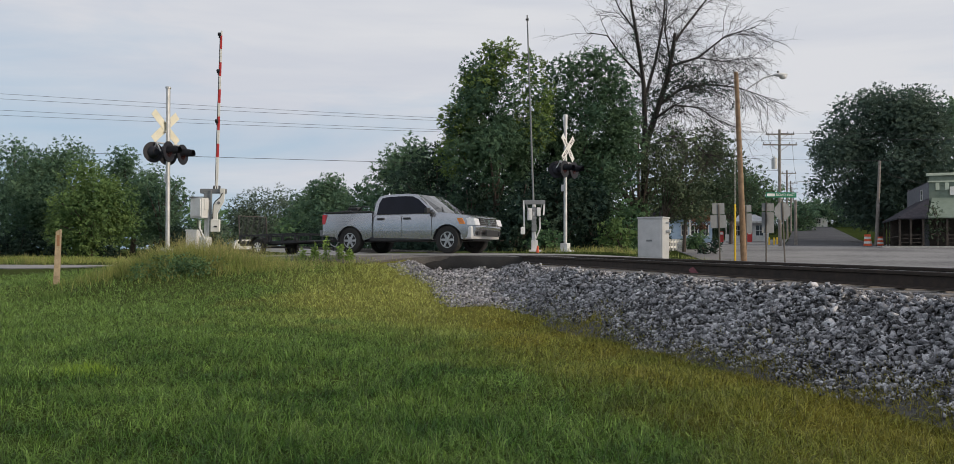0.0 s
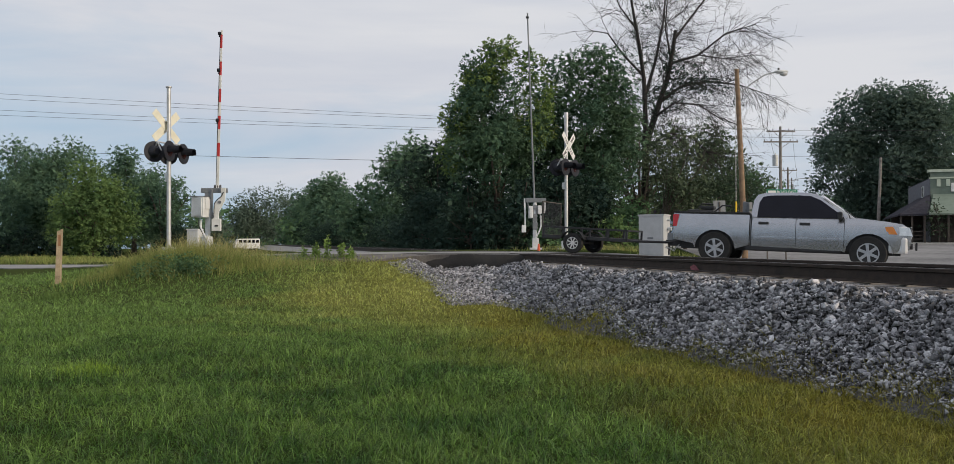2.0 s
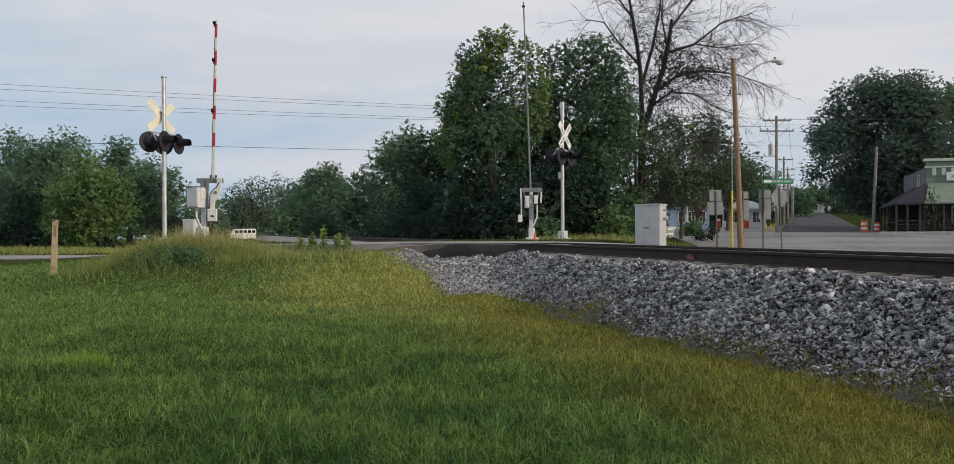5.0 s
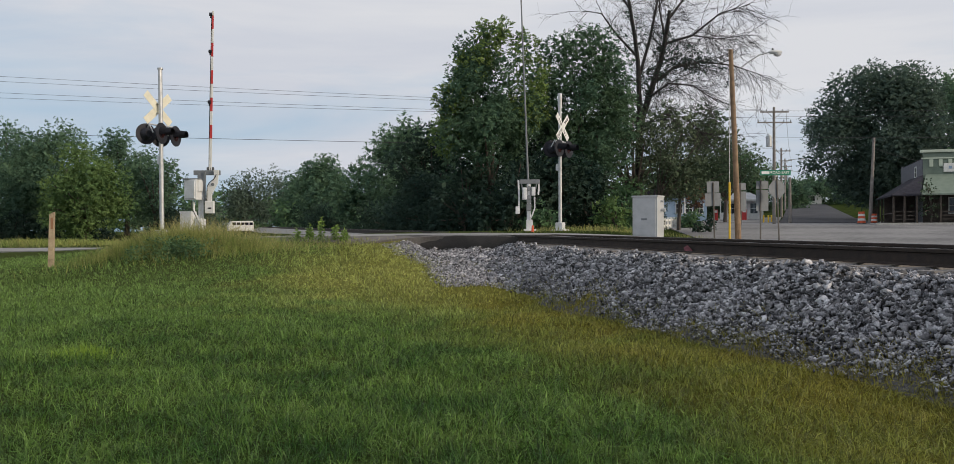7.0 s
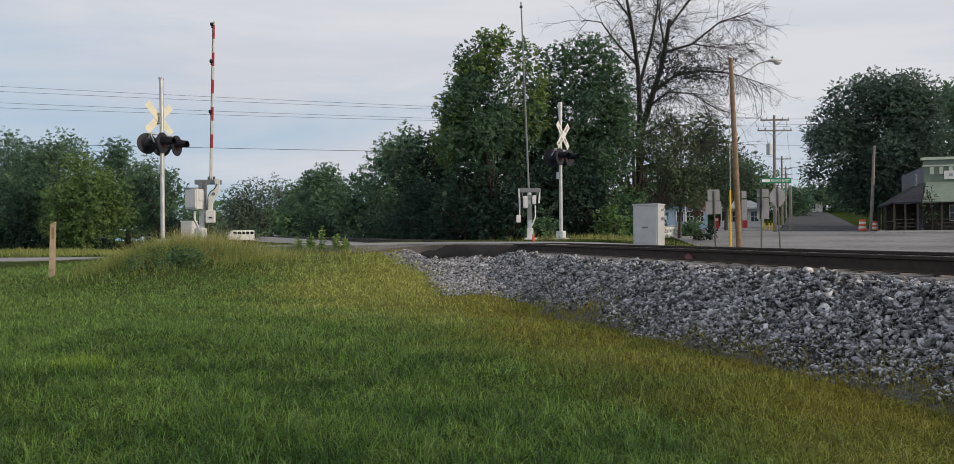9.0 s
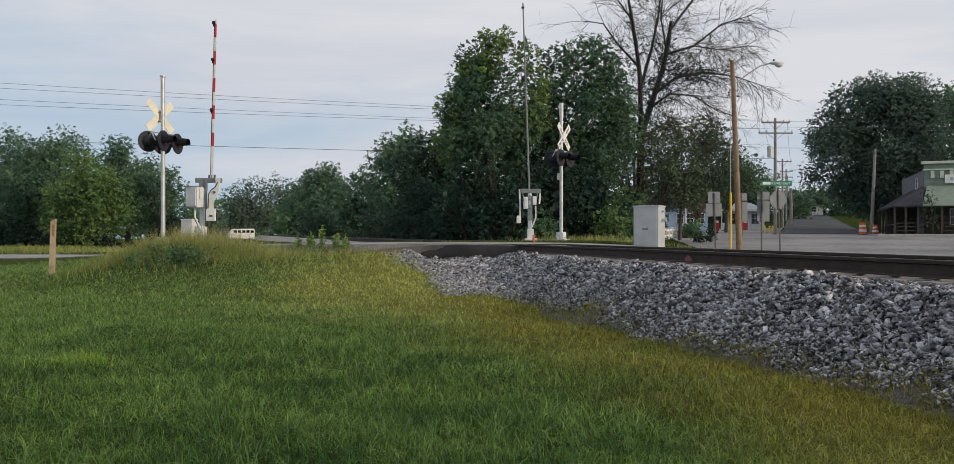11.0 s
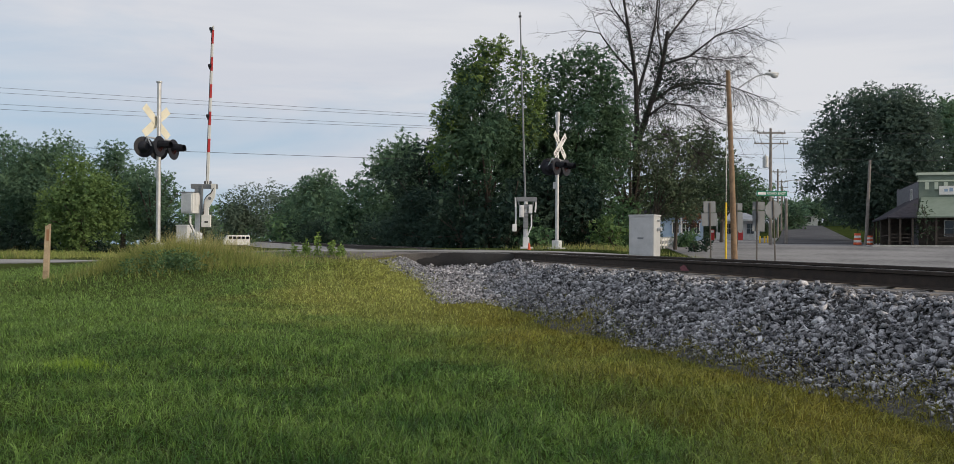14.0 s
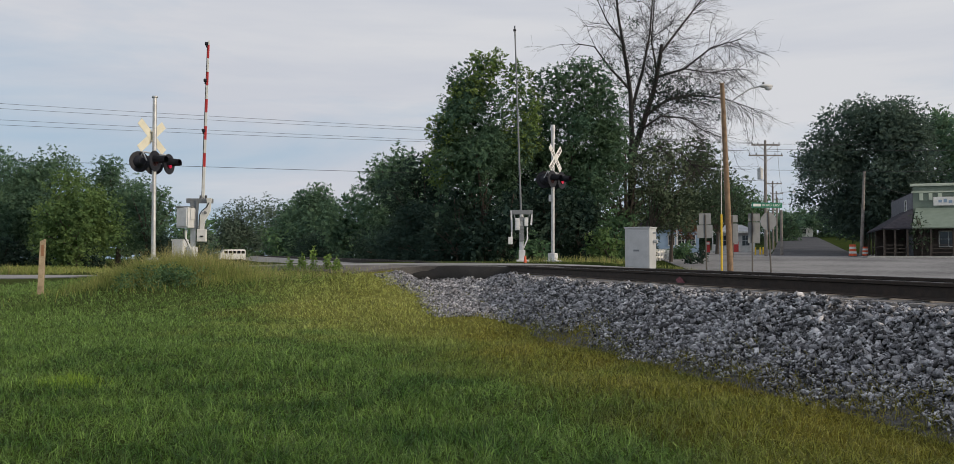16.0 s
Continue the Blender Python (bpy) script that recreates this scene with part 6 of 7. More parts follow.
def barrel(x, y, s=1.0):
    z = float(land(np.array(x), np.array(y))) + 0.05
    th = thing("traffic_barrel", x, y, z, 0, "orange and white striped traffic barrel on a rubber base", "traffic barrel", "traffic barrels")
    bm = B()
    tube(bm, (0, 0, 0), (0, 0, 0.08), 0.42 * s, 0.40 * s, 16)
    part("base", bm, M["rubber"], th)
    for k in range(5):
        bm = B()
        tube(bm, (0, 0, (0.08 + 0.2 * k) * s), (0, 0, (0.27 + 0.2 * k) * s), (0.33 - 0.015 * k) * s, (0.32 - 0.015 * k) * s, 16)
        part("band", bm, M["orange"] if k % 2 == 0 else M["white"], th)


barrel(34.15, 72)
barrel(35.75, 73, 0.8)


def bollard(x, y):
    z = float(land(np.array(x), np.array(y)))
    th = thing("bollard", x, y, z - 0.35, 0, "yellow painted steel guard post", "bollard", "yellow bollards")
    bm = B()
    tube(bm, (0, 0, 0), (0, 0, 1.1), 0.08, 0.08, 10)
    tube(bm, (0, 0, 1.1), (0, 0, 1.15), 0.08, 0.03, 10)
    part("tube", bm, M["yellow"], th)


bollard(29.11, 82)
bollard(29.59, 82)
bollard(30.26, 83)

# ---- buildings ----


def window(parent, x, y, z, w, h, face="-y", name="window"):
    """A framed window; face is the side that it looks toward."""
    wn = B()
    t = 0.07
    if face == "-y":
        for c, s in (((x, y, z + h / 2), (w + t, 0.08, t)), ((x, y, z - h / 2), (w + t, 0.1, t)), ((x - w / 2, y, z), (t, 0.08, h)), ((x + w / 2, y, z), (t, 0.08, h)), ((x, y, z), (0.04, 0.06, h)), ((x, y, z), (w, 0.06, 0.04))):
            box(wn, c, s)
    else:
        for c, s in (((x, y, z + h / 2), (0.08, w + t, t)), ((x, y, z - h / 2), (0.1, w + t, t)), ((x, y - w / 2, z), (0.08, t, h)), ((x, y + w / 2, z), (0.08, t, h)), ((x, y, z), (0.06, w, 0.04))):
            box(wn, c, s)
    wnd = part(name, wn, M["white"], parent)
    gl = box(B(), (x, y, z), (w, 0.02, h) if face == "-y" else (0.02, w, h))
    part("pane", gl, M["glass"], wnd)
    return wnd


def shop():
    """White filling-station shop with a hipped canopy roof."""
    x, y = 33.0, 101.0
    z = float(far_land(np.array(x), np.array(y)))
    th = thing("filling_station", x, y, z, -18, "small white former filling station with overhanging roof", "building")
    bm = box(B(), (0.4, 2.5, 1.3), (4.4, 4.0, 2.6))
    part("wall", bm, M["white"], th)
    bm = B()
    b0 = [(-2.6, -0.6, 2.55), (2.9, -0.6, 2.55), (2.9, 5, 2.55), (-2.6, 5, 2.55)]
    t0 = [(-0.7, 1.6, 3.45), (1.1, 1.6, 3.45), (1.1, 3, 3.45), (-0.7, 3, 3.45)]
    vb, vt = [bm.verts.new(p) for p in b0], [bm.verts.new(p) for p in t0]
    for i in range(4):
        bm.faces.new((vb[i], vb[(i + 1) % 4], vt[(i + 1) % 4], vt[i]))
    bm.faces.new(vt)
    bm.faces.new(vb[::-1])
    part("roof", bm, M["greyroof"], th)
    bm = box(B(), (0.15, -0.62, 2.48), (5.5, 0.06, 0.22))
    part("fascia", bm, M["white"], th)
    for a in (-1.0, 1.6):
        window(th, a, 0.48, 1.45, 0.9, 1.3)
    bm = box(B(), (0.35, 0.48, 1.05), (0.9, 0.06, 2.1))
    part("door", bm, M["white"], th)
    for a in (-2.3, 2.6):
        bm = B()
        tube(bm, (a, -0.5, 0), (a, -0.5, 2.5), 0.06, 0.06, 8)
        part("canopy_post", bm, M["white"], th)


M["greyroof"] = mat("pale_roof", (0.34, 0.35, 0.37), (0.46, 0.47, 0.49), 2, 0.8, bump=0.3)
shop()


def fuel_pump(x, y):
    z = float(far_land(np.array(x), np.array(y)))
    th = thing("fuel_pump", x, y, z, -15, "vintage red fuel pump on the forecourt", "fuel pump", "fuel pumps")
    bm = box(B(), (0, 0, 0.7), (0.55, 0.4, 1.3), 0.04)
    part("cabinet", bm, M["red"], th)
    bm = box(B(), (0, -0.21, 1.12), (0.40, 0.02, 0.26), 0.01)
    part("dial", bm, M["white"], th)
    bm = box(B(), (0, 0, 0.03), (0.75, 0.6, 0.1), 0.02)
    part("base", bm, M["concrete"], th)


fuel_pump(29.08, 98)
fuel_pump(32.48, 98)


def ice_box(x, y):
    z = float(far_land(np.array(x), np.array(y)))
    th = thing("notice_board", x, y, z, -15, "white freestanding board beside the pumps", "sign board")
    bm = box(B(), (0, 0, 0.55), (0.7, 0.06, 0.9), 0.01)
    part("panel", bm, M["white"], th)
    bm = box(B(), (0, 0, 0.1), (0.5, 0.3, 0.1), 0.01)
    part("foot", bm, M["black"], th)


ice_box(29.81, 97.6)


def blue_house():
    x, y = 23.0, 96.0
    z = float(far_land(np.array(x), np.array(y)))
    th = thing("house", x, y, z, -14, "pale blue clapboard house with white-framed windows", "house")
    for k in range(14):
        bm = box(B(), (0, 2.5 - 0.004 * (k % 2), 0.1 + 0.2 * k), (8.6, 5.0 + 0.02 * (k % 2), 0.2))
        part("clapboard", bm, M["siding_blue"], th)
    bm = prism(B(), [(-4.7, 2.8), (4.7, 2.8), (4.0, 3.2), (0, 4.8), (-4.0, 3.2)], -0.4, 5.4)
    part("roof", bm, M["shingle"], th)
    for a in (-3.2, -1.5, 1.2, 2.3, 3.5):
        window(th, a, -0.04, 1.55, 0.75, 1.2)
    bm = box(B(), (0, -1.3, 0.15), (4.0, 2.2, 0.3))
    part("porch_floor", bm, M["concrete"], th)
    for a in (-1.8, 1.8):
        bm = box(B(), (a, -2.2, 1.4), (0.14, 0.14, 2.5))
        part("porch_post", bm, M["white"], th)


blue_house()


def green_shop():
    """Corner shop: green siding with a parapet, dark shingled side and porch roofs on posts."""
    x, y = 37.9, 69.0
    z = 1.55
    th = thing("shop_building", x, y, z, -20, "old corner shop with pale green siding, parapet and dark porch roof", "building")
    for k in range(16):
        bm = box(B(), (8.0, 0.02 * (k % 2), 2.86 + 0.205 * k), (16.0, 0.16, 0.202))
        part("clapboard", bm, M["siding_green"], th)
    bm = box(B(), (8.0, 0.02, 1.45), (16.0, 0.14, 2.8))
    part("front_wall", bm, M["darkwood"], th)
    bm = box(B(), (8.0, -0.06, 6.15), (16.4, 0.35, 0.22), 0.02)
    box(bm, (8.0, -0.05, 5.55), (16.2, 0.25, 0.12), 0.02)
    part("cornice", bm, M["siding_pale"], th)
    for a in (0.6, 1.3, 2.0):
        bm = box(B(), (a, -0.13, 5.15), (0.28, 0.06, 0.6), 0.01)
        part("bracket", bm, M["siding_pale"], th)
    bm = box(B(), (0.05, 6.0, 2.8), (0.2, 12.0, 5.4))
    part("side_wall", bm, M["slate"], th)
    window(th, -0.08, 3.2, 4.6, 0.8, 0.9, "-x")
    # porch roof along the street side
    bm = B()
    P0 = [(-2.8, -3.2, 2.45), (-2.8, 7, 2.45), (0.0, 7, 4.2), (0.0, -0.1, 4.2)]
    va = [bm.verts.new(p) for p in P0]
    vb = [bm.verts.new((p[0], p[1], p[2] - 0.14)) for p in P0]
    bm.faces.new(va)
    bm.faces.new(vb[::-1])
    for i in range(4):
        bm.faces.new((va[i], va[(i + 1) % 4], vb[(i + 1) % 4], vb[i]))
    part("porch_roof", bm, M["shingle"], th)
    # awning along the front
    bm = B()
    P0 = [(-0.6, -3.2, 2.5), (16, -3.2, 2.5), (16, -0.1, 4.2), (0.2, -0.1, 4.2)]
    va = [bm.verts.new(p) for p in P0]
    vb = [bm.verts.new((p[0], p[1], p[2] - 0.12)) for p in P0]
    bm.faces.new(va)
    bm.faces.new(vb[::-1])
    for i in range(4):
        bm.faces.new((va[i], va[(i + 1) % 4], vb[(i + 1) % 4], vb[i]))
    part("awning_roof", bm, M["siding_green"], th)
    bm = B()
    P0 = [(-2.8, -3.2, 2.45), (-0.62, -3.2, 2.45), (0.0, -0.1, 4.2)]
    va = [bm.verts.new(p) for p in P0]
    vb = [bm.verts.new((p[0], p[1], p[2] - 0.12)) for p in P0]
    bm.faces.new(va)
    bm.faces.new(vb[::-1])
    for i in range(3):
        bm.faces.new((va[i], va[(i + 1) % 3], vb[(i + 1) % 3], vb[i]))
    part("hip_roof", bm, M["shingle"], th)
    # rails and a back panel added to darken the open space under the porch
    for a, b in ((-2.6, -1.8), (-1.8, -0.9), (0.8, 2.4), (2.4, 4.2)):
        for zz in (0.45, 0.75, 1.05):
            part("porch_fill_rail", box(B(), ((a + b) / 2, -3.0, zz), (b - a - 0.14, 0.05, 0.07)), M["darkwood"], th)
    for a, b in ((-2.9, 2.0), (-0.2, 4.5)):
        part("porch_fill_rail", box(B(), (-2.6, (a + b) / 2, 0.95), (0.05, b - a, 0.07)), M["darkwood"], th)
    part("porch_dark_panel", box(B(), (-1.3, 3.6, 1.3), (2.5, 0.12, 2.5)), M["darkwood"], th)
    for a in (-2.6, -1.8, -0.9, 0.8, 2.4, 4.2, 6.4, 9.0, 12.0):
        bm = box(B(), (a, -3.0, 1.25), (0.14, 0.14, 2.6))
        part("porch_post", bm, M["darkwood"], th)
    for a in (2.0, 4.5, 6.8):
        bm = box(B(), (-2.6, a, 1.25), (0.14, 0.14, 2.6))
        part("porch_post", bm, M["darkwood"], th)
    bm = box(B(), (6.0, -2.0, 0.03), (20.0, 4.2, 0.24), 0.02)
    part("porch_floor", bm, M["concrete"], th)
    for a in (2.6, 5.2, 8.4):
        window(th, a, -0.09, 1.6, 1.4, 1.3)
    bm = box(B(), (3.1, -0.18, 4.75), (3.2, 0.06, 0.72), 0.01)
    sb = part("sign_board", bm, M["white"], th, "white sign board with faded blue script")
    for k in range(6):
        bm = box(B(), (2.0 + 0.38 * k, -0.215, 4.75 + 0.05 * math.sin(k * 2.1)), (0.26, 0.008, 0.22 + 0.08 * (k % 2)))
        part("script_bar", bm, M["siding_blue"], sb)
    bm = box(B(), (8.0, 6.0, 5.6), (15.6, 11.8, 0.16))
    part("roof", bm, M["shingle"], th)
    bm = box(B(), (8.0, 12.0, 2.8), (16.0, 0.16, 5.8))
    part("back_wall", bm, M["slate"], th)


M["siding_pale"] = mat("pale_green_trim", (0.46, 0.52, 0.42), (0.56, 0.62, 0.52), 2, 0.7)
green_shop()
tree(37.1, 66.4, (37.1, 66.4, 3.7, 1.2, 1.0, 1.7), M["leaf_olive"], 0.11, 80, 120, "thin young street tree in front of the shop", 16, 0.36, dense=False, trunk=0.05)


def end_house():
    x, y = 80.5, 198.0
    z = float(far_land(np.array(x), np.array(y)))
    th = thing("house", x, y, z, -20, "white house far at the end of the street", "house")
    bm = box(B(), (0, 2.5, 1.4), (7, 5, 2.8))
    part("wall", bm, M["white"], th)
    bm = prism(B(), [(-4, 2.8), (4, 2.8), (0, 5.2)], -0.3, 5.3)
    part("roof", bm, M["shingle"], th)
    for a in (-2, 1.5):
        window(th, a, -0.04, 1.5, 1.0, 1.2)


end_house()


def fence():
    """White post-and-rail fence running back from the track along the forecourt."""
    th = thing("fence", 11.0, 57.0, 0.0, 0, "white post-and-rail fence beside the forecourt", "fence")
    tops = []
    for i in range(16):
        x, y = i * 0.41, i * 0.73
        z = float(land(np.array(11.0 + x), np.array(57.0 + y)))
        bm = box(B(), (x, y, z + 0.42), (0.15, 0.15, 0.92), 0.01)
        box(bm, (x, y, z + 0.90), (0.19, 0.19, 0.05), 0.01)
        part("post", bm, M["white"], th)
        tops.append(Vector((x, y, z)))
    for a, b in zip(tops[:-1], tops[1:]):
        for zz in (0.30, 0.72):
            d = b - a
            bm = box(B(), (0, 0, 0), (0.04, d.length - 0.14, 0.17))
            bmesh.ops.transform(bm, matrix=Matrix.Translation((a + b) / 2 + Vector((0, 0, zz))) @ d.to_track_quat("Y", "Z").to_matrix().to_4x4(), verts=bm.verts)
            part("rail", bm, M["white"], th)


fence()


def minibus():
    """White minibus standing beyond the line."""
    x, y = -36.6, 131.0
    z = float(land(np.array(x), np.array(float(y))))
    th = thing("minibus", x, y, z, 205, "white minibus with a row of dark windows parked beyond the railway", "minibus")
    bm = prism(B(), [(-2.0, 0.35), (1.9, 0.35), (1.95, 1.05), (1.7, 1.25), (1.35, 1.88), (-1.9, 1.95), (-2.0, 1.8)], -0.95, 0.95)
    bmesh.ops.bevel(bm, geom=bm.edges[:], offset=0.06, segments=2, affect="EDGES")
    part("body", bm, M["white"], th)
    for a in (-1.6, -0.95, -0.3, 0.35, 1.0):
        for s_ in (-0.955, 0.955):
            part("side_window", box(B(), (a, s_, 1.48), (0.5, 0.02, 0.42), 0.01), M["tint"], th)
    part("rear_window", box(B(), (-2.0, 0, 1.45), (0.02, 1.3, 0.4), 0.01), M["tint"], th)
    for a in (-1.3, 1.3):
        for s_ in (-0.82, 0.82):
            bm = B()
            tube(bm, (a, s_ - 0.1, 0.35), (a, s_ + 0.1, 0.35), 0.35, 0.35, 16)
            part("wheel", bm, M["rubber"], th)


minibus()

# leafy weeds at the foot of the bank
r_ = np.random.default_rng(77)
lw = []
for i in range(34):
    a, b = r_.normal(-7.35, 0.46), r_.normal(20.75, 0.25)
    k = r_.uniform(0.14, 0.26)
    lw.append((a, b, float(land(np.array(a), np.array(b))) + 0.08 + 0.16 * r_.random(), k * 1.3, k, k * 0.8))
v, t = leaf_cloud(lw, 420, 0.045, r_, 1)
tagged(tri_mesh("leafy_weeds", v, t, M["leaf_mid"]), "dark green leafy weeds at the foot of the bank", "weeds", kind="stuff")

# tall weeds with leaves at the road edge
def weed_plant(x, y, h, seed):
    r = np.random.default_rng(seed)
    z = float(land(np.array(x), np.array(y)))
    th = thing("weed_plant", x, y, z - 0.02, 0, "tall light green leafy weed at the road edge", "weed", "weeds at the road edge")
    bm = B()
    limb(bm, [(0, 0, 0), (0.02, 0, h * 0.6), (0.03, 0, h)], 0.012, 0.006, 5)
    part("stem", bm, M["leaf_light"], th)
    lobes = [(0.02, 0, h * k, 0.095 * (1.15 - k * 0.75), 0.10, 0.09) for k in np.linspace(0.3, 1.0, 9)]
    v, t = leaf_cloud(lobes, 420, 0.055, r, 1)
    tri_mesh("leaves", v, t, M["leaf_bright"], th)


M["leaf_bright"] = mat("leaf_bright", (0.13, 0.22, 0.04), (0.22, 0.32, 0.07), 3, 0.5, island=0.3, transl=0.3)
for i, (a, b, h_) in enumerate(((-4.18, 23.0, 0.62), (-4.54, 23.2, 0.42), (-3.78, 22.9, 0.44), (-3.48, 22.6, 0.3), (-4.93, 23.4, 0.28))):
    weed_plant(a, b, h_, 200 + i)

# pink survey paint on the rail
o = raw("paint_mark", [tp(4.62, -0.0405, 0.905), tp(4.86, -0.0405, 0.905), tp(4.90, -0.0405, 0.955), tp(4.78, -0.0405, 1.0), tp(4.70, -0.0405, 0.96)], [(0, 1, 2, 3, 4)], M["pink"])
tagged(o, "faded pink survey paint mark on the rail web", "paint mark")

# ---- pickup truck and trailer ----
WB = 3.55


def arch(cx, r, n=9, z=0.41):
    return [(cx + r * math.cos(math.pi * i / n), z + r * math.sin(math.pi * i / n)) for i in range(n + 1)]


def wheel(parent, x, y, r, rim_r, spokes, tyre_w, material="alloy"):
    wl = new("wheel")
    wl.parent = parent
    wl.matrix_basis = pose(x, y, r)
    s_ = -1 if y < 0 else 1
    bm = B()
    n, prof = 32, [(rim_r, -0.5), (r * 0.93, -0.5), (r, -0.36), (r, 0.36), (r * 0.93, 0.5), (rim_r, 0.5)]
    rings = [[bm.verts.new((p * math.cos(2 * math.pi * i / n), w * tyre_w, p * math.sin(2 * math.pi * i / n))) for p, w in prof] for i in range(n)]
    for i in range(n):
        a, b = rings[i], rings[(i + 1) % n]
        for j in range(len(prof)):
            k = (j + 1) % len(prof)
            bm.faces.new((a[j], a[k], b[k], b[j]))
    part("tyre", bm, M["rubber"], wl, "black rubber tyre")
    bm = B()
    tube(bm, (0, -tyre_w * 0.30, 0), (0, tyre_w * 0.30, 0), rim_r * 0.95, rim_r * 0.95, 28)
    part("barrel", bm, M["black"], wl)
    bm = B()
    yo = s_ * tyre_w * 0.42
    for i in range(28):
        a0, a1 = 2 * math.pi * i / 28, 2 * math.pi * (i + 1) / 28
        f4 = [bm.verts.new((rr * math.cos(a), yo, rr * math.sin(a))) for a, rr in ((a0, rim_r), (a1, rim_r), (a1, rim_r * 0.88), (a0, rim_r * 0.88))]
        bm.faces.new(f4)
    rim = part("rim", bm, M[material], wl)
    for i in range(spokes):
        a = 2 * math.pi * i / spokes
        bm = box(B(), (rim_r * 0.52, yo - s_ * 0.01, 0), (rim_r * 0.86, 0.03, rim_r * (0.27 if spokes < 8 else 0.18)), 0.006)
        bmesh.ops.transform(bm, matrix=Matrix.Rotation(a, 4, "Y"), verts=bm.verts)
        part("spoke", bm, M[material], rim)
    bm = B()
    tube(bm, (0, yo - s_ * 0.02, 0), (0, yo + s_ * 0.015, 0), rim_r * 0.28, rim_r * 0.22, 16)
    part("hub_cap", bm, M[material], rim)
    return wl


def squeeze(bm, z0, z1, k):
    """Pulls the sides in above z0, by k of the half width at z1."""
    for v in bm.verts:
        if v.co.z > z0:
            v.co.y *= 1 - k * min(1.5, (v.co.z - z0) / (z1 - z0))


def pickup():
    th = tagged(new("pickup_truck"), "silver four-door pickup truck towing a small flat trailer", "pickup truck")
    hw = 0.99
    # cab and front, one shell from the bed to the nose
    low = [(0.86, 0.50)] + [(WB - 0.58, 0.44)] + arch(WB, 0.50)[::-1] + [(WB + 0.62, 0.50), (4.36, 0.52), (4.40, 0.80), (4.34, 1.08), (4.22, 1.17), (3.9, 1.225), (3.35, 1.285), (3.2, 1.285), (2.9, 1.25), (0.86, 1.25)]
    bm = prism(B(), low, -hw, hw)
    for x in (1.2, 1.6, 1.95, 2.3, 2.6, 2.9, 3.2, 3.55, 3.8, 3.95, 4.1, 4.2, 4.3):
        bmesh.ops.bisect_plane(bm, geom=bm.verts[:] + bm.edges[:] + bm.faces[:], plane_co=(x, 0, 0), plane_no=(1, 0, 0))
    bulge(bm, (0.56, 0.64, 0.72, 0.80, 0.88, 0.96, 1.04, 1.12, 1.18, 1.215), 0.80, 0.035)
    for v in bm.verts:
        if v.co.x > 3.9:
            v.co.y *= 1 - 0.16 * ((v.co.x - 3.9) / 0.5) ** 2
        if v.co.z > 1.2:
            v.co.y *= 0.975
    part("body", bm, M["silver"], th, "silver painted cab and front body", smooth=True)
    # greenhouse
    gh = [(0.86, 1.24), (0.91, 1.68), (1.0, 1.82), (1.2, 1.87), (2.05, 1.885), (2.36, 1.85), (2.54, 1.75), (3.08, 1.30), (3.24, 1.24)]
    bm = prism(B(), gh, -0.965, 0.965)
    squeeze(bm, 1.25, 1.88, 0.20)
    bmesh.ops.bevel(bm, geom=[e for e in bm.edges if e.verts[0].co.y * e.verts[1].co.y > 0], offset=0.035, segments=2, affect="EDGES")
    part("cab_roof", bm, M["silver"], th, smooth=True)

    def inset(poly, out, s_):
        b = B()
        vs = []
        for x, z in poly:
            k = 1 - 0.20 * max(0, (z - 1.25) / 0.63)
            vs.append(b.verts.new((x, s_ * (0.965 * k + out), z)))
        b.faces.new(vs)
        return b
    for s_ in (-1, 1):
        part("rear_door_window", inset([(1.02, 1.27), (1.05, 1.62), (1.13, 1.765), (1.30, 1.80), (1.88, 1.81), (1.90, 1.27)], 0.008, s_), M["tint"], th, "dark tinted side glass")
    for s_ in (-1, 1):
        part("front_door_window", inset([(1.97, 1.27), (1.95, 1.81), (2.24, 1.795), (2.47, 1.70), (2.93, 1.365), (2.98, 1.27)], 0.008, s_), M["tint"], th, "dark tinted side glass")
    for s_ in (-1, 1):
        part("window_pillar", inset([(1.89, 1.265), (1.87, 1.805), (1.96, 1.805), (1.98, 1.265)], 0.006, s_), M["tint"], th)
    b = B()
    top = [b.verts.new((2.43 + 0.08 * (1 - (y / 0.69) ** 2) + 0.02, y, 1.835)) for y in (-0.69, -0.35, 0, 0.35, 0.69)]
    low_ = [b.verts.new((3.02 + 0.24 * (1 - (y / 0.84) ** 2) + 0.02, y, 1.30)) for y in (-0.84, -0.42, 0, 0.42, 0.84)]
    for i in range(4):
        b.faces.new((top[i], top[i + 1], low_[i + 1], low_[i]))
    part("windscreen", b, M["windscreen"], th, "laminated windscreen")
    b = B()
    tube(b, (2.98, 0.5, 1.49), (3.26, 0.1, 1.30), 0.012, 0.012, 5)
    tube(b, (2.98, -0.3, 1.49), (3.26, -0.65, 1.30), 0.012, 0.012, 5)
    part("wiper", b, M["black"], th)
    # bed
    side = [(-1.15, 0.62), (-1.15, 1.36), (0.84, 1.36), (0.84, 0.52)] + arch(0, 0.50) + [(-0.56, 0.52)]
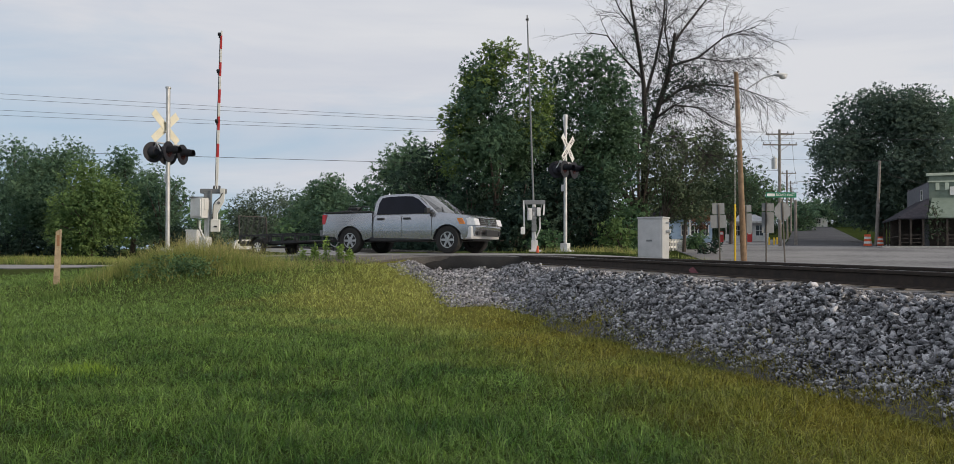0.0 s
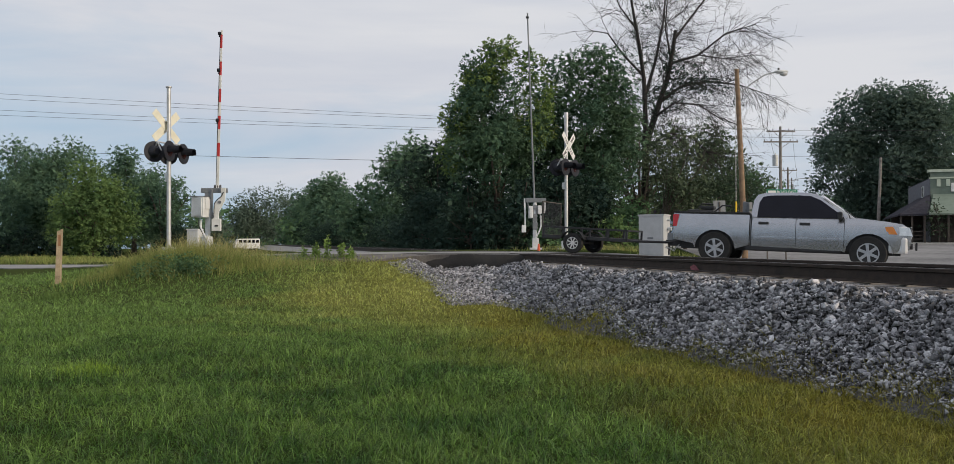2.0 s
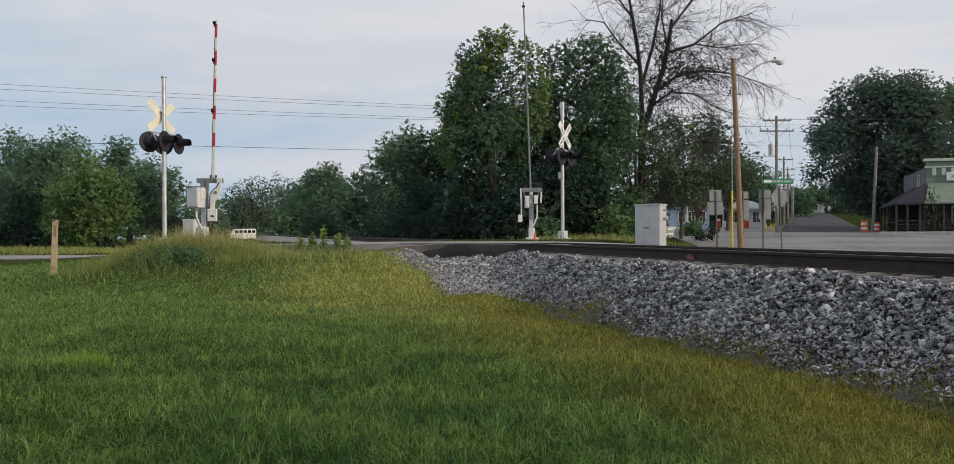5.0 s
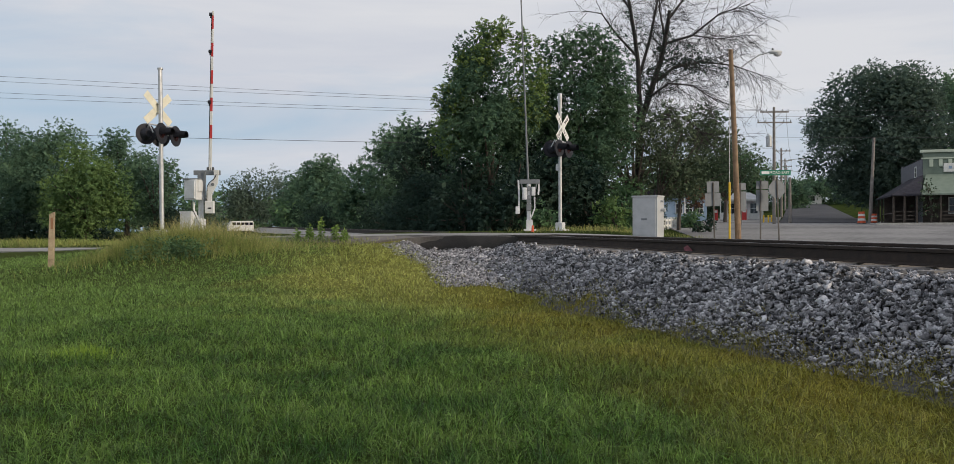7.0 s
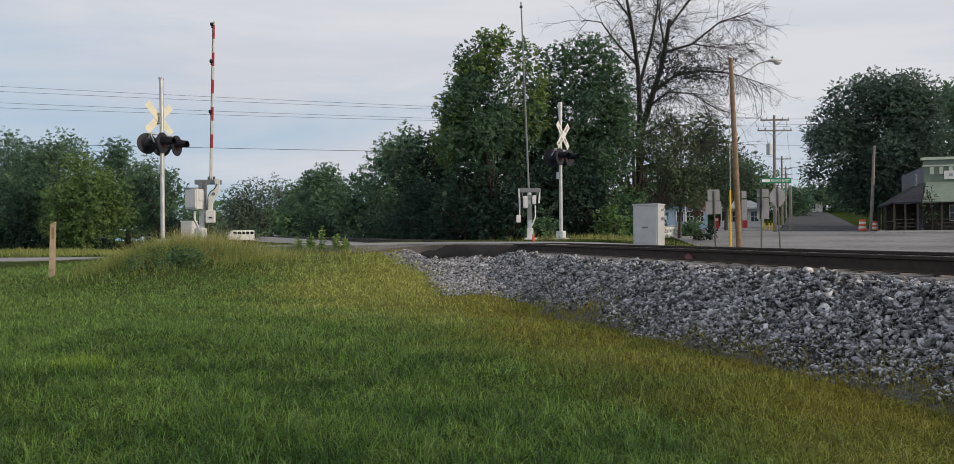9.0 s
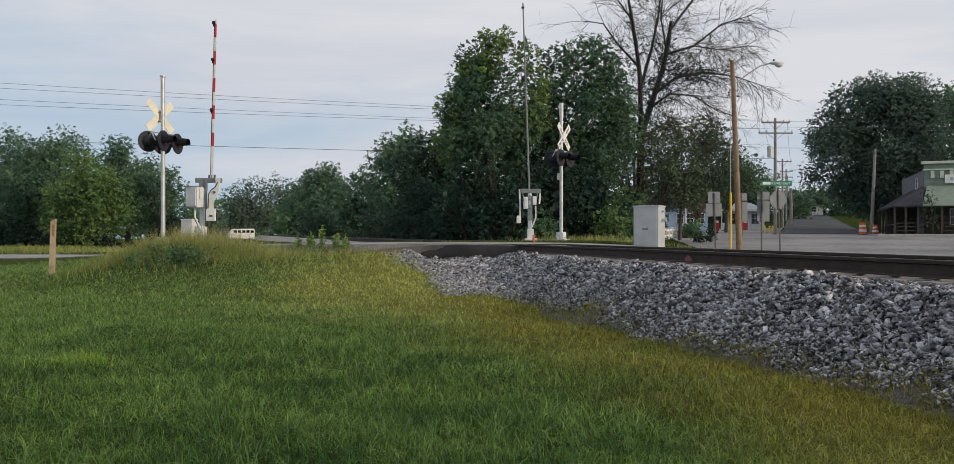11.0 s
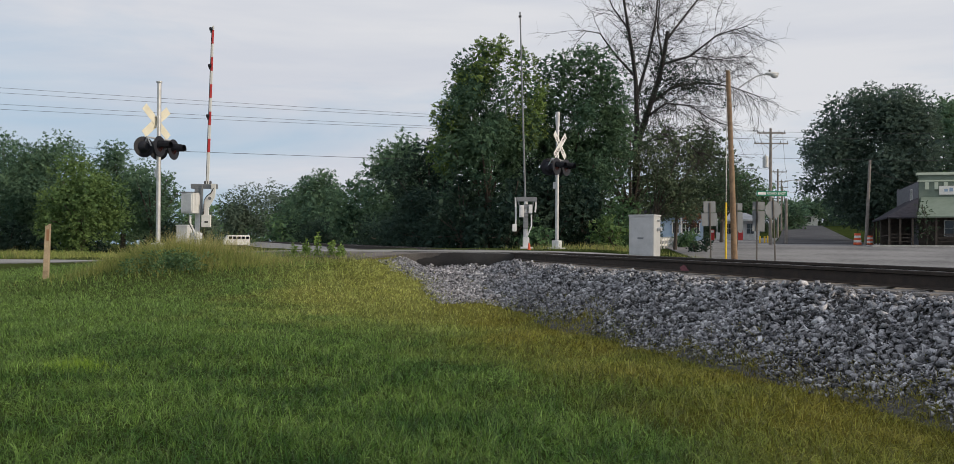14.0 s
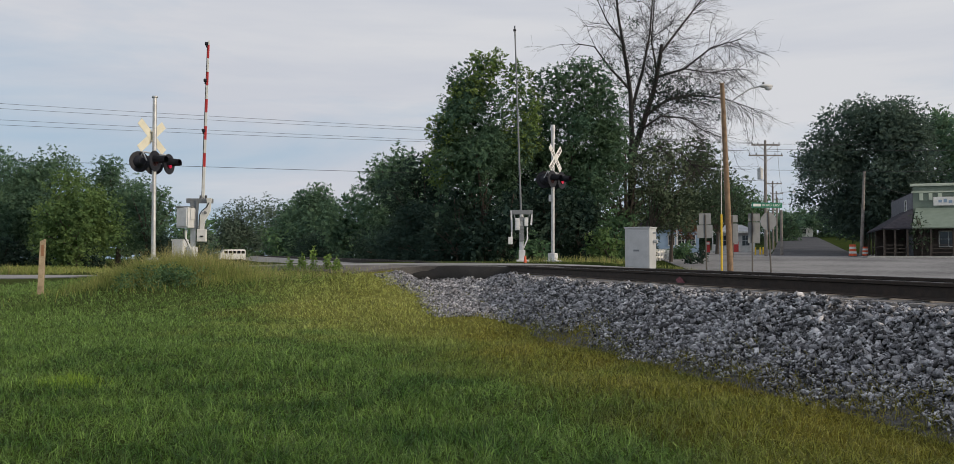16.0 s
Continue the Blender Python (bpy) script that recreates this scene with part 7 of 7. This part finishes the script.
    for s_, nm in ((-1, "bed_side"), (1, "bed_side")):
        b = prism(B(), side, s_ * hw, s_ * (hw - 0.09))
        bmesh.ops.bevel(b, geom=[e for e in b.edges if min(e.verts[0].co.z, e.verts[1].co.z) > 1.3 and abs(e.verts[0].co.y) > hw - 0.01 and abs(e.verts[1].co.y) > hw - 0.01], offset=0.04, segments=3, affect="EDGES")
        bulge(b, (0.64, 0.74, 0.84, 0.94, 1.04, 1.14, 1.24, 1.31), 0.80, 0.035)
        part(nm, b, M["silver"], th, smooth=True)
        b = box(B(), (-0.15, s_ * (hw - 0.05), 1.365), (1.98, 0.12, 0.03), 0.01)
        part("bed_rail_cap", b, M["black"], th)
    part("tailgate", box(B(), (-1.12, 0, 0.98), (0.07, 1.78, 0.72), 0.02), M["silver"], th)
    part("bed_floor", box(B(), (-0.15, 0, 0.74), (1.98, 1.8, 0.05)), M["black"], th)
    part("bulkhead", box(B(), (0.82, 0, 0.98), (0.04, 1.8, 0.75)), M["black"], th)
    # underbody
    part("chassis", box(B(), (1.6, 0, 0.47), (5.2, 1.2, 0.2), 0.02), M["black"], th)
    part("wheel_well", box(B(), (WB, 0, 0.68), (1.05, 1.7, 0.50)), M["black"], th)
    part("wheel_well", box(B(), (0, 0, 0.70), (1.05, 1.7, 0.44)), M["black"], th)
    for s_ in (-1, 1):
        part("side_sill", box(B(), (1.85, s_ * 0.93, 0.44), (2.2, 0.08, 0.10), 0.02), M["black"], th)
        part("door_moulding", box(B(), (1.44, s_ * 0.995, 0.735), (0.98, 0.02, 0.06), 0.008), M["silver"], th)
        part("door_moulding", box(B(), (2.50, s_ * 0.995, 0.735), (1.05, 0.02, 0.06), 0.008), M["silver"], th)
        for a in (0.885, 1.935, 3.02):
            part("door_gap", box(B(), (a, s_ * 0.988, 0.90), (0.010 if a > 0.9 else 0.030, 0.012, 0.72 if a > 0.9 else 0.86)), M["black"], th)
        for a in (1.18, 2.14):
            part("door_handle", box(B(), (a, s_ * 1.0, 1.12), (0.24, 0.034, 0.07), 0.016), M["black"], th, "black door handle")
        b = box(B(), (2.93, s_ * 1.09, 1.34), (0.10, 0.20, 0.17), 0.03)
        box(b, (2.98, s_ * 0.99, 1.28), (0.06, 0.10, 0.05), 0.01)
        part("mirror", b, M["black"], th, "black door mirror")
        b = prism(B(), [(-1.165, 0.98), (-1.165, 1.30), (-0.98, 1.30), (-1.05, 0.98)], s_ * (hw - 0.12), s_ * (hw + 0.006))
        part("tail_light", b, M["tail"], th, "red tail light")
        b = prism(B(), [(3.93, 0.90), (3.88, 1.10), (4.20, 1.125), (4.36, 1.08), (4.42, 0.87)], s_ * 0.60, s_ * (0.905))
        for v in b.verts:
            if v.co.x < 4.1:
                v.co.y = s_ * (0.978 if abs(v.co.y) > 0.7 else 0.6)
        hl = part("headlight", b, M["lamp"], th, "clear headlight")
        b = prism(B(), [(3.94, 0.91), (3.89, 1.09), (4.04, 1.105), (4.13, 0.91)], s_ * 0.92, s_ * 0.984)
        part("turn_signal", b, M["amber"], hl, "amber turn signal")
        b = B()
        tube(b, (4.36, s_ * 0.70, 0.62), (4.425, s_ * 0.70, 0.62), 0.075, 0.075, 14)
        part("fog_lamp", b, M["black"], th)
    # nose
    b = box(B(), (4.34, 0, 0.96), (0.10, 1.10, 0.30), 0.02)
    gr = part("grille", b, M["black"], th)
    for a in (-0.22, 0.22):
        b = box(B(), (4.392, a, 0.96), (0.025, 0.045, 0.30), 0.01)
        for v in b.verts:
            v.co.y += math.copysign(0.16, a) * (v.co.z - 0.96) / 0.15
        part("grille_bar", b, M["chrome"], gr, "slanting chrome grille bar")
    for zz in (0.815, 1.10):
        part("grille_frame", box(B(), (4.392, 0, zz), (0.03, 1.08, 0.03), 0.01), M["chrome"], gr)
    for k in range(4):
        part("grille_slat", box(B(), (4.388, 0, 0.87 + 0.06 * k), (0.02, 1.0, 0.012)), M["signback"], gr)
    b = B()
    tube(b, (4.38, 0, 0.97), (4.41, 0, 0.97), 0.09, 0.09, 16)
    part("badge", b, M["chrome"], gr, "round chrome badge")
    b = box(B(), (4.34, 0, 0.635), (0.34, 1.86, 0.42), 0.07)
    for v in b.verts:
        v.co.x -= 0.22 * (abs(v.co.y) / 0.93) ** 3
    part("front_bumper", b, M["bumper"], th, "silver front bumper")
    part("air_intake", box(B(), (4.50, 0, 0.62), (0.04, 0.80, 0.20), 0.02), M["black"], th)
    b = box(B(), (-1.25, 0, 0.68), (0.20, 1.86, 0.22), 0.03)
    part("rear_bumper", b, M["signback"], th, "dull grey step bumper")
    b = box(B(), (-1.35, 0, 0.45), (0.5, 0.07, 0.07), 0.01)
    tube(b, (-1.62, 0, 0.48), (-1.62, 0, 0.58), 0.03, 0.03, 8)
    part("tow_hitch", b, M["black"], th)
    # settle the proportions: lower shoulders, short tail, longer nose
    for ob in th.children_recursive:
        for v in ob.data.vertices:
            if v.co.z > 1.20:
                v.co.z += (v.co.z - 1.20) * 0.11
            if v.co.z > 0.41:
                v.co.z = 0.41 + (v.co.z - 0.41) * 0.93
            if v.co.x < -0.6:
                v.co.x = -0.6 + (v.co.x + 0.6) * 0.84
            if v.co.x > 3.9:
                v.co.x = 3.9 + (v.co.x - 3.9) * 1.1
    wheels = []
    for x in (0.0, WB):
        for y in (-0.86, 0.86):
            wheels.append((wheel(th, x, y, 0.41, 0.245, 6, 0.27), x, y, 0.41))
    # gear riding in the bed
    b = box(B(), (-0.5, -0.2, 1.10), (0.7, 0.5, 0.60), 0.08)
    box(b, (-0.35, -0.2, 1.46), (0.36, 0.3, 0.10), 0.04)
    bent(b, [(-0.15, -0.35, 1.35), (0.05, -0.35, 1.52), (0.28, -0.35, 1.50)], 0.02)
    bent(b, [(-0.62, -0.25, 1.4), (-0.5, -0.25, 1.56), (-0.2, -0.25, 1.55)], 0.018)
    part("cargo_machine", b, M["black"], th, "dark machine with handles lying in the bed")
    b = box(B(), (0.62, -0.2, 1.45), (0.10, 0.5, 0.36), 0.05)
    part("cargo_seat", b, M["signback"], th, "grey plastic part standing in the bed")
    return th, wheels


M["windscreen"] = mat("windscreen_glass", (0.03, 0.034, 0.04), (0.05, 0.055, 0.06), 2, 0.04, 0.0, coat=1.0)
M["bumper"] = mat("silver_bumper", (0.60, 0.60, 0.61), (0.68, 0.68, 0.69), 3, 0.30, 0.35, coat=0.6)


def trailer():
    """Single-axle utility trailer; its origin is on the ground under the axle."""
    th = tagged(new("utility_trailer"), "black steel utility trailer with an upright mesh ramp gate", "trailer")
    hw = 0.72
    for s_ in (-1, 1):
        part("side_rail", box(B(), (0.26, s_ * hw, 0.70), (2.47, 0.05, 0.05), 0.006), M["black"], th)
        part("frame_rail", box(B(), (0.26, s_ * hw, 0.43), (2.47, 0.05, 0.09), 0.006), M["black"], th)
        for a in (-0.95, -0.35, 0.42, 0.95, 1.47):
            part("stanchion", box(B(), (a, s_ * hw, 0.56), (0.05, 0.05, 0.28)), M["black"], th)
        b = B()
        n = 10
        for i in range(n):
            a0, a1 = math.pi * (0.1 + 0.8 * i / n), math.pi * (0.1 + 0.8 * (i + 1) / n)
            f4 = [b.verts.new((0.36 * math.cos(a), yy, 0.28 + 0.36 * math.sin(a))) for a, yy in ((a0, s_ * 0.75), (a1, s_ * 0.75), (a1, s_ * 0.97), (a0, s_ * 0.97))]
            b.faces.new(f4)
        bmesh.ops.solidify(b, geom=b.faces[:], thickness=0.01)
        part("fender", b, M["black"], th)
    part("front_rail", box(B(), (1.48, 0, 0.70), (0.05, 1.44, 0.05)), M["black"], th)
    part("deck", box(B(), (0.26, 0, 0.45), (2.42, 1.40, 0.04)), M["darkwood"], th)
    b = B()
    tube(b, (1.4, -0.6, 0.42), (2.6, 0, 0.45), 0.035, 0.035, 6)
    tube(b, (1.4, 0.6, 0.42), (2.6, 0, 0.45), 0.035, 0.035, 6)
    box(b, (2.62, 0, 0.47), (0.5, 0.09, 0.09), 0.01)
    tube(b, (2.45, 0.06, 0.1), (2.45, 0.06, 0.75), 0.025, 0.025, 8)
    part("tongue", b, M["black"], th)
    b = bent(B(), [(2.7, 0.05, 0.42), (2.55, 0.08, 0.24), (2.35, 0.05, 0.3)], 0.012)
    bent(b, [(2.75, -0.05, 0.42), (2.62, -0.08, 0.22), (2.4, -0.05, 0.34)], 0.012)
    part("safety_chain", b, M["galv"], th)
    part("axle", box(B(), (0, 0, 0.28), (0.06, 1.5, 0.06)), M["black"], th)
    gate = new("ramp_gate")
    gate.parent = th
    gate.matrix_basis = pose(-1.0, 0, 0.46, 0, -3, 0)
    b = B()
    for y in (-0.70, 0.70):
        box(b, (0, y, 0.48), (0.028, 0.028, 0.96))
    for z in (0.0, 0.95):
        box(b, (0, 0, z), (0.028, 1.40, 0.028))
    part("gate_frame", b, M["darkpost"], gate)
    for i in range(22):
        part("mesh_bar", box(B(), (0, -0.66 + i * 0.0628, 0.48), (0.008, 0.012, 0.92)), M["black"], gate)
    part("light_bracket", box(B(), (-1.02, 0, 0.40), (0.05, 1.3, 0.10)), M["black"], th)
    wheels = []
    for y in (-0.86, 0.86):
        wheels.append((wheel(th, 0.0, y, 0.28, 0.17, 8, 0.16, "white"), 0.0, y, 0.28))
    return th, wheels


truck, truck_wheels = pickup()
tow, tow_wheels = trailer()


def drive(t):
    """Distance travelled along the road, metres."""
    return 5.35 * t + 0.155 * t * t if t < 5 else 5.35 * 5 + 0.155 * 25 + 6.9 * (t - 5)


LANE = 3.15


def axle_pos(q):
    p = ROAD_O + ROAD_D * q - ROAD_N * LANE
    return Vector((p.x, p.y, float(road_z(q)) + 0.018))


def ride(q, base):
    """Pose of a vehicle whose origin axle is at q and whose front support is base metres ahead."""
    a, b = axle_pos(q), axle_pos(q + base)
    d = (b - a).normalized()
    side = Vector((0, 0, 1)).cross(d).normalized()
    up = d.cross(side)
    m = Matrix((d, side, up)).transposed().to_4x4()
    m.translation = a
    return m


bulbs = [lit_bulb(*b) for b in LIT]
FLASH = [(14.15, 14.55, -1), (14.57, 15.03, 1), (15.05, 15.53, -1), (15.55, 16.0, 1)]


def motions():
    times = [i / 10 for i in range(161)]
    walk(truck, [(t, ride(drive(t), WB)) for t in times])
    walk(tow, [(t, ride(drive(t) - 3.87, 2.6)) for t in times])
    for group, steps in ((truck_wheels, 10), (tow_wheels, 30)):
        for w, x, y, r in group:
            walk(w, [(i / steps, pose(x, y, r, 0, math.degrees(drive(i / steps) / r), 0)) for i in range(16 * steps + 1)])
    for ob, back, fore, side in bulbs:
        rows = [(0.0, Matrix.Translation(back))]
        for t0, t1, sd in FLASH:
            if sd * side > 0:
                rows += [(t0 - 0.034, Matrix.Translation(back)), (t0, Matrix.Translation(fore)), (t1, Matrix.Translation(fore))]
                if t1 < 16:
                    rows += [(t1 + 0.034, Matrix.Translation(back))]
        if rows[-1][0] < 16:
            rows.append((16.0, Matrix.Translation(back)))
        walk(ob, rows)


motions()
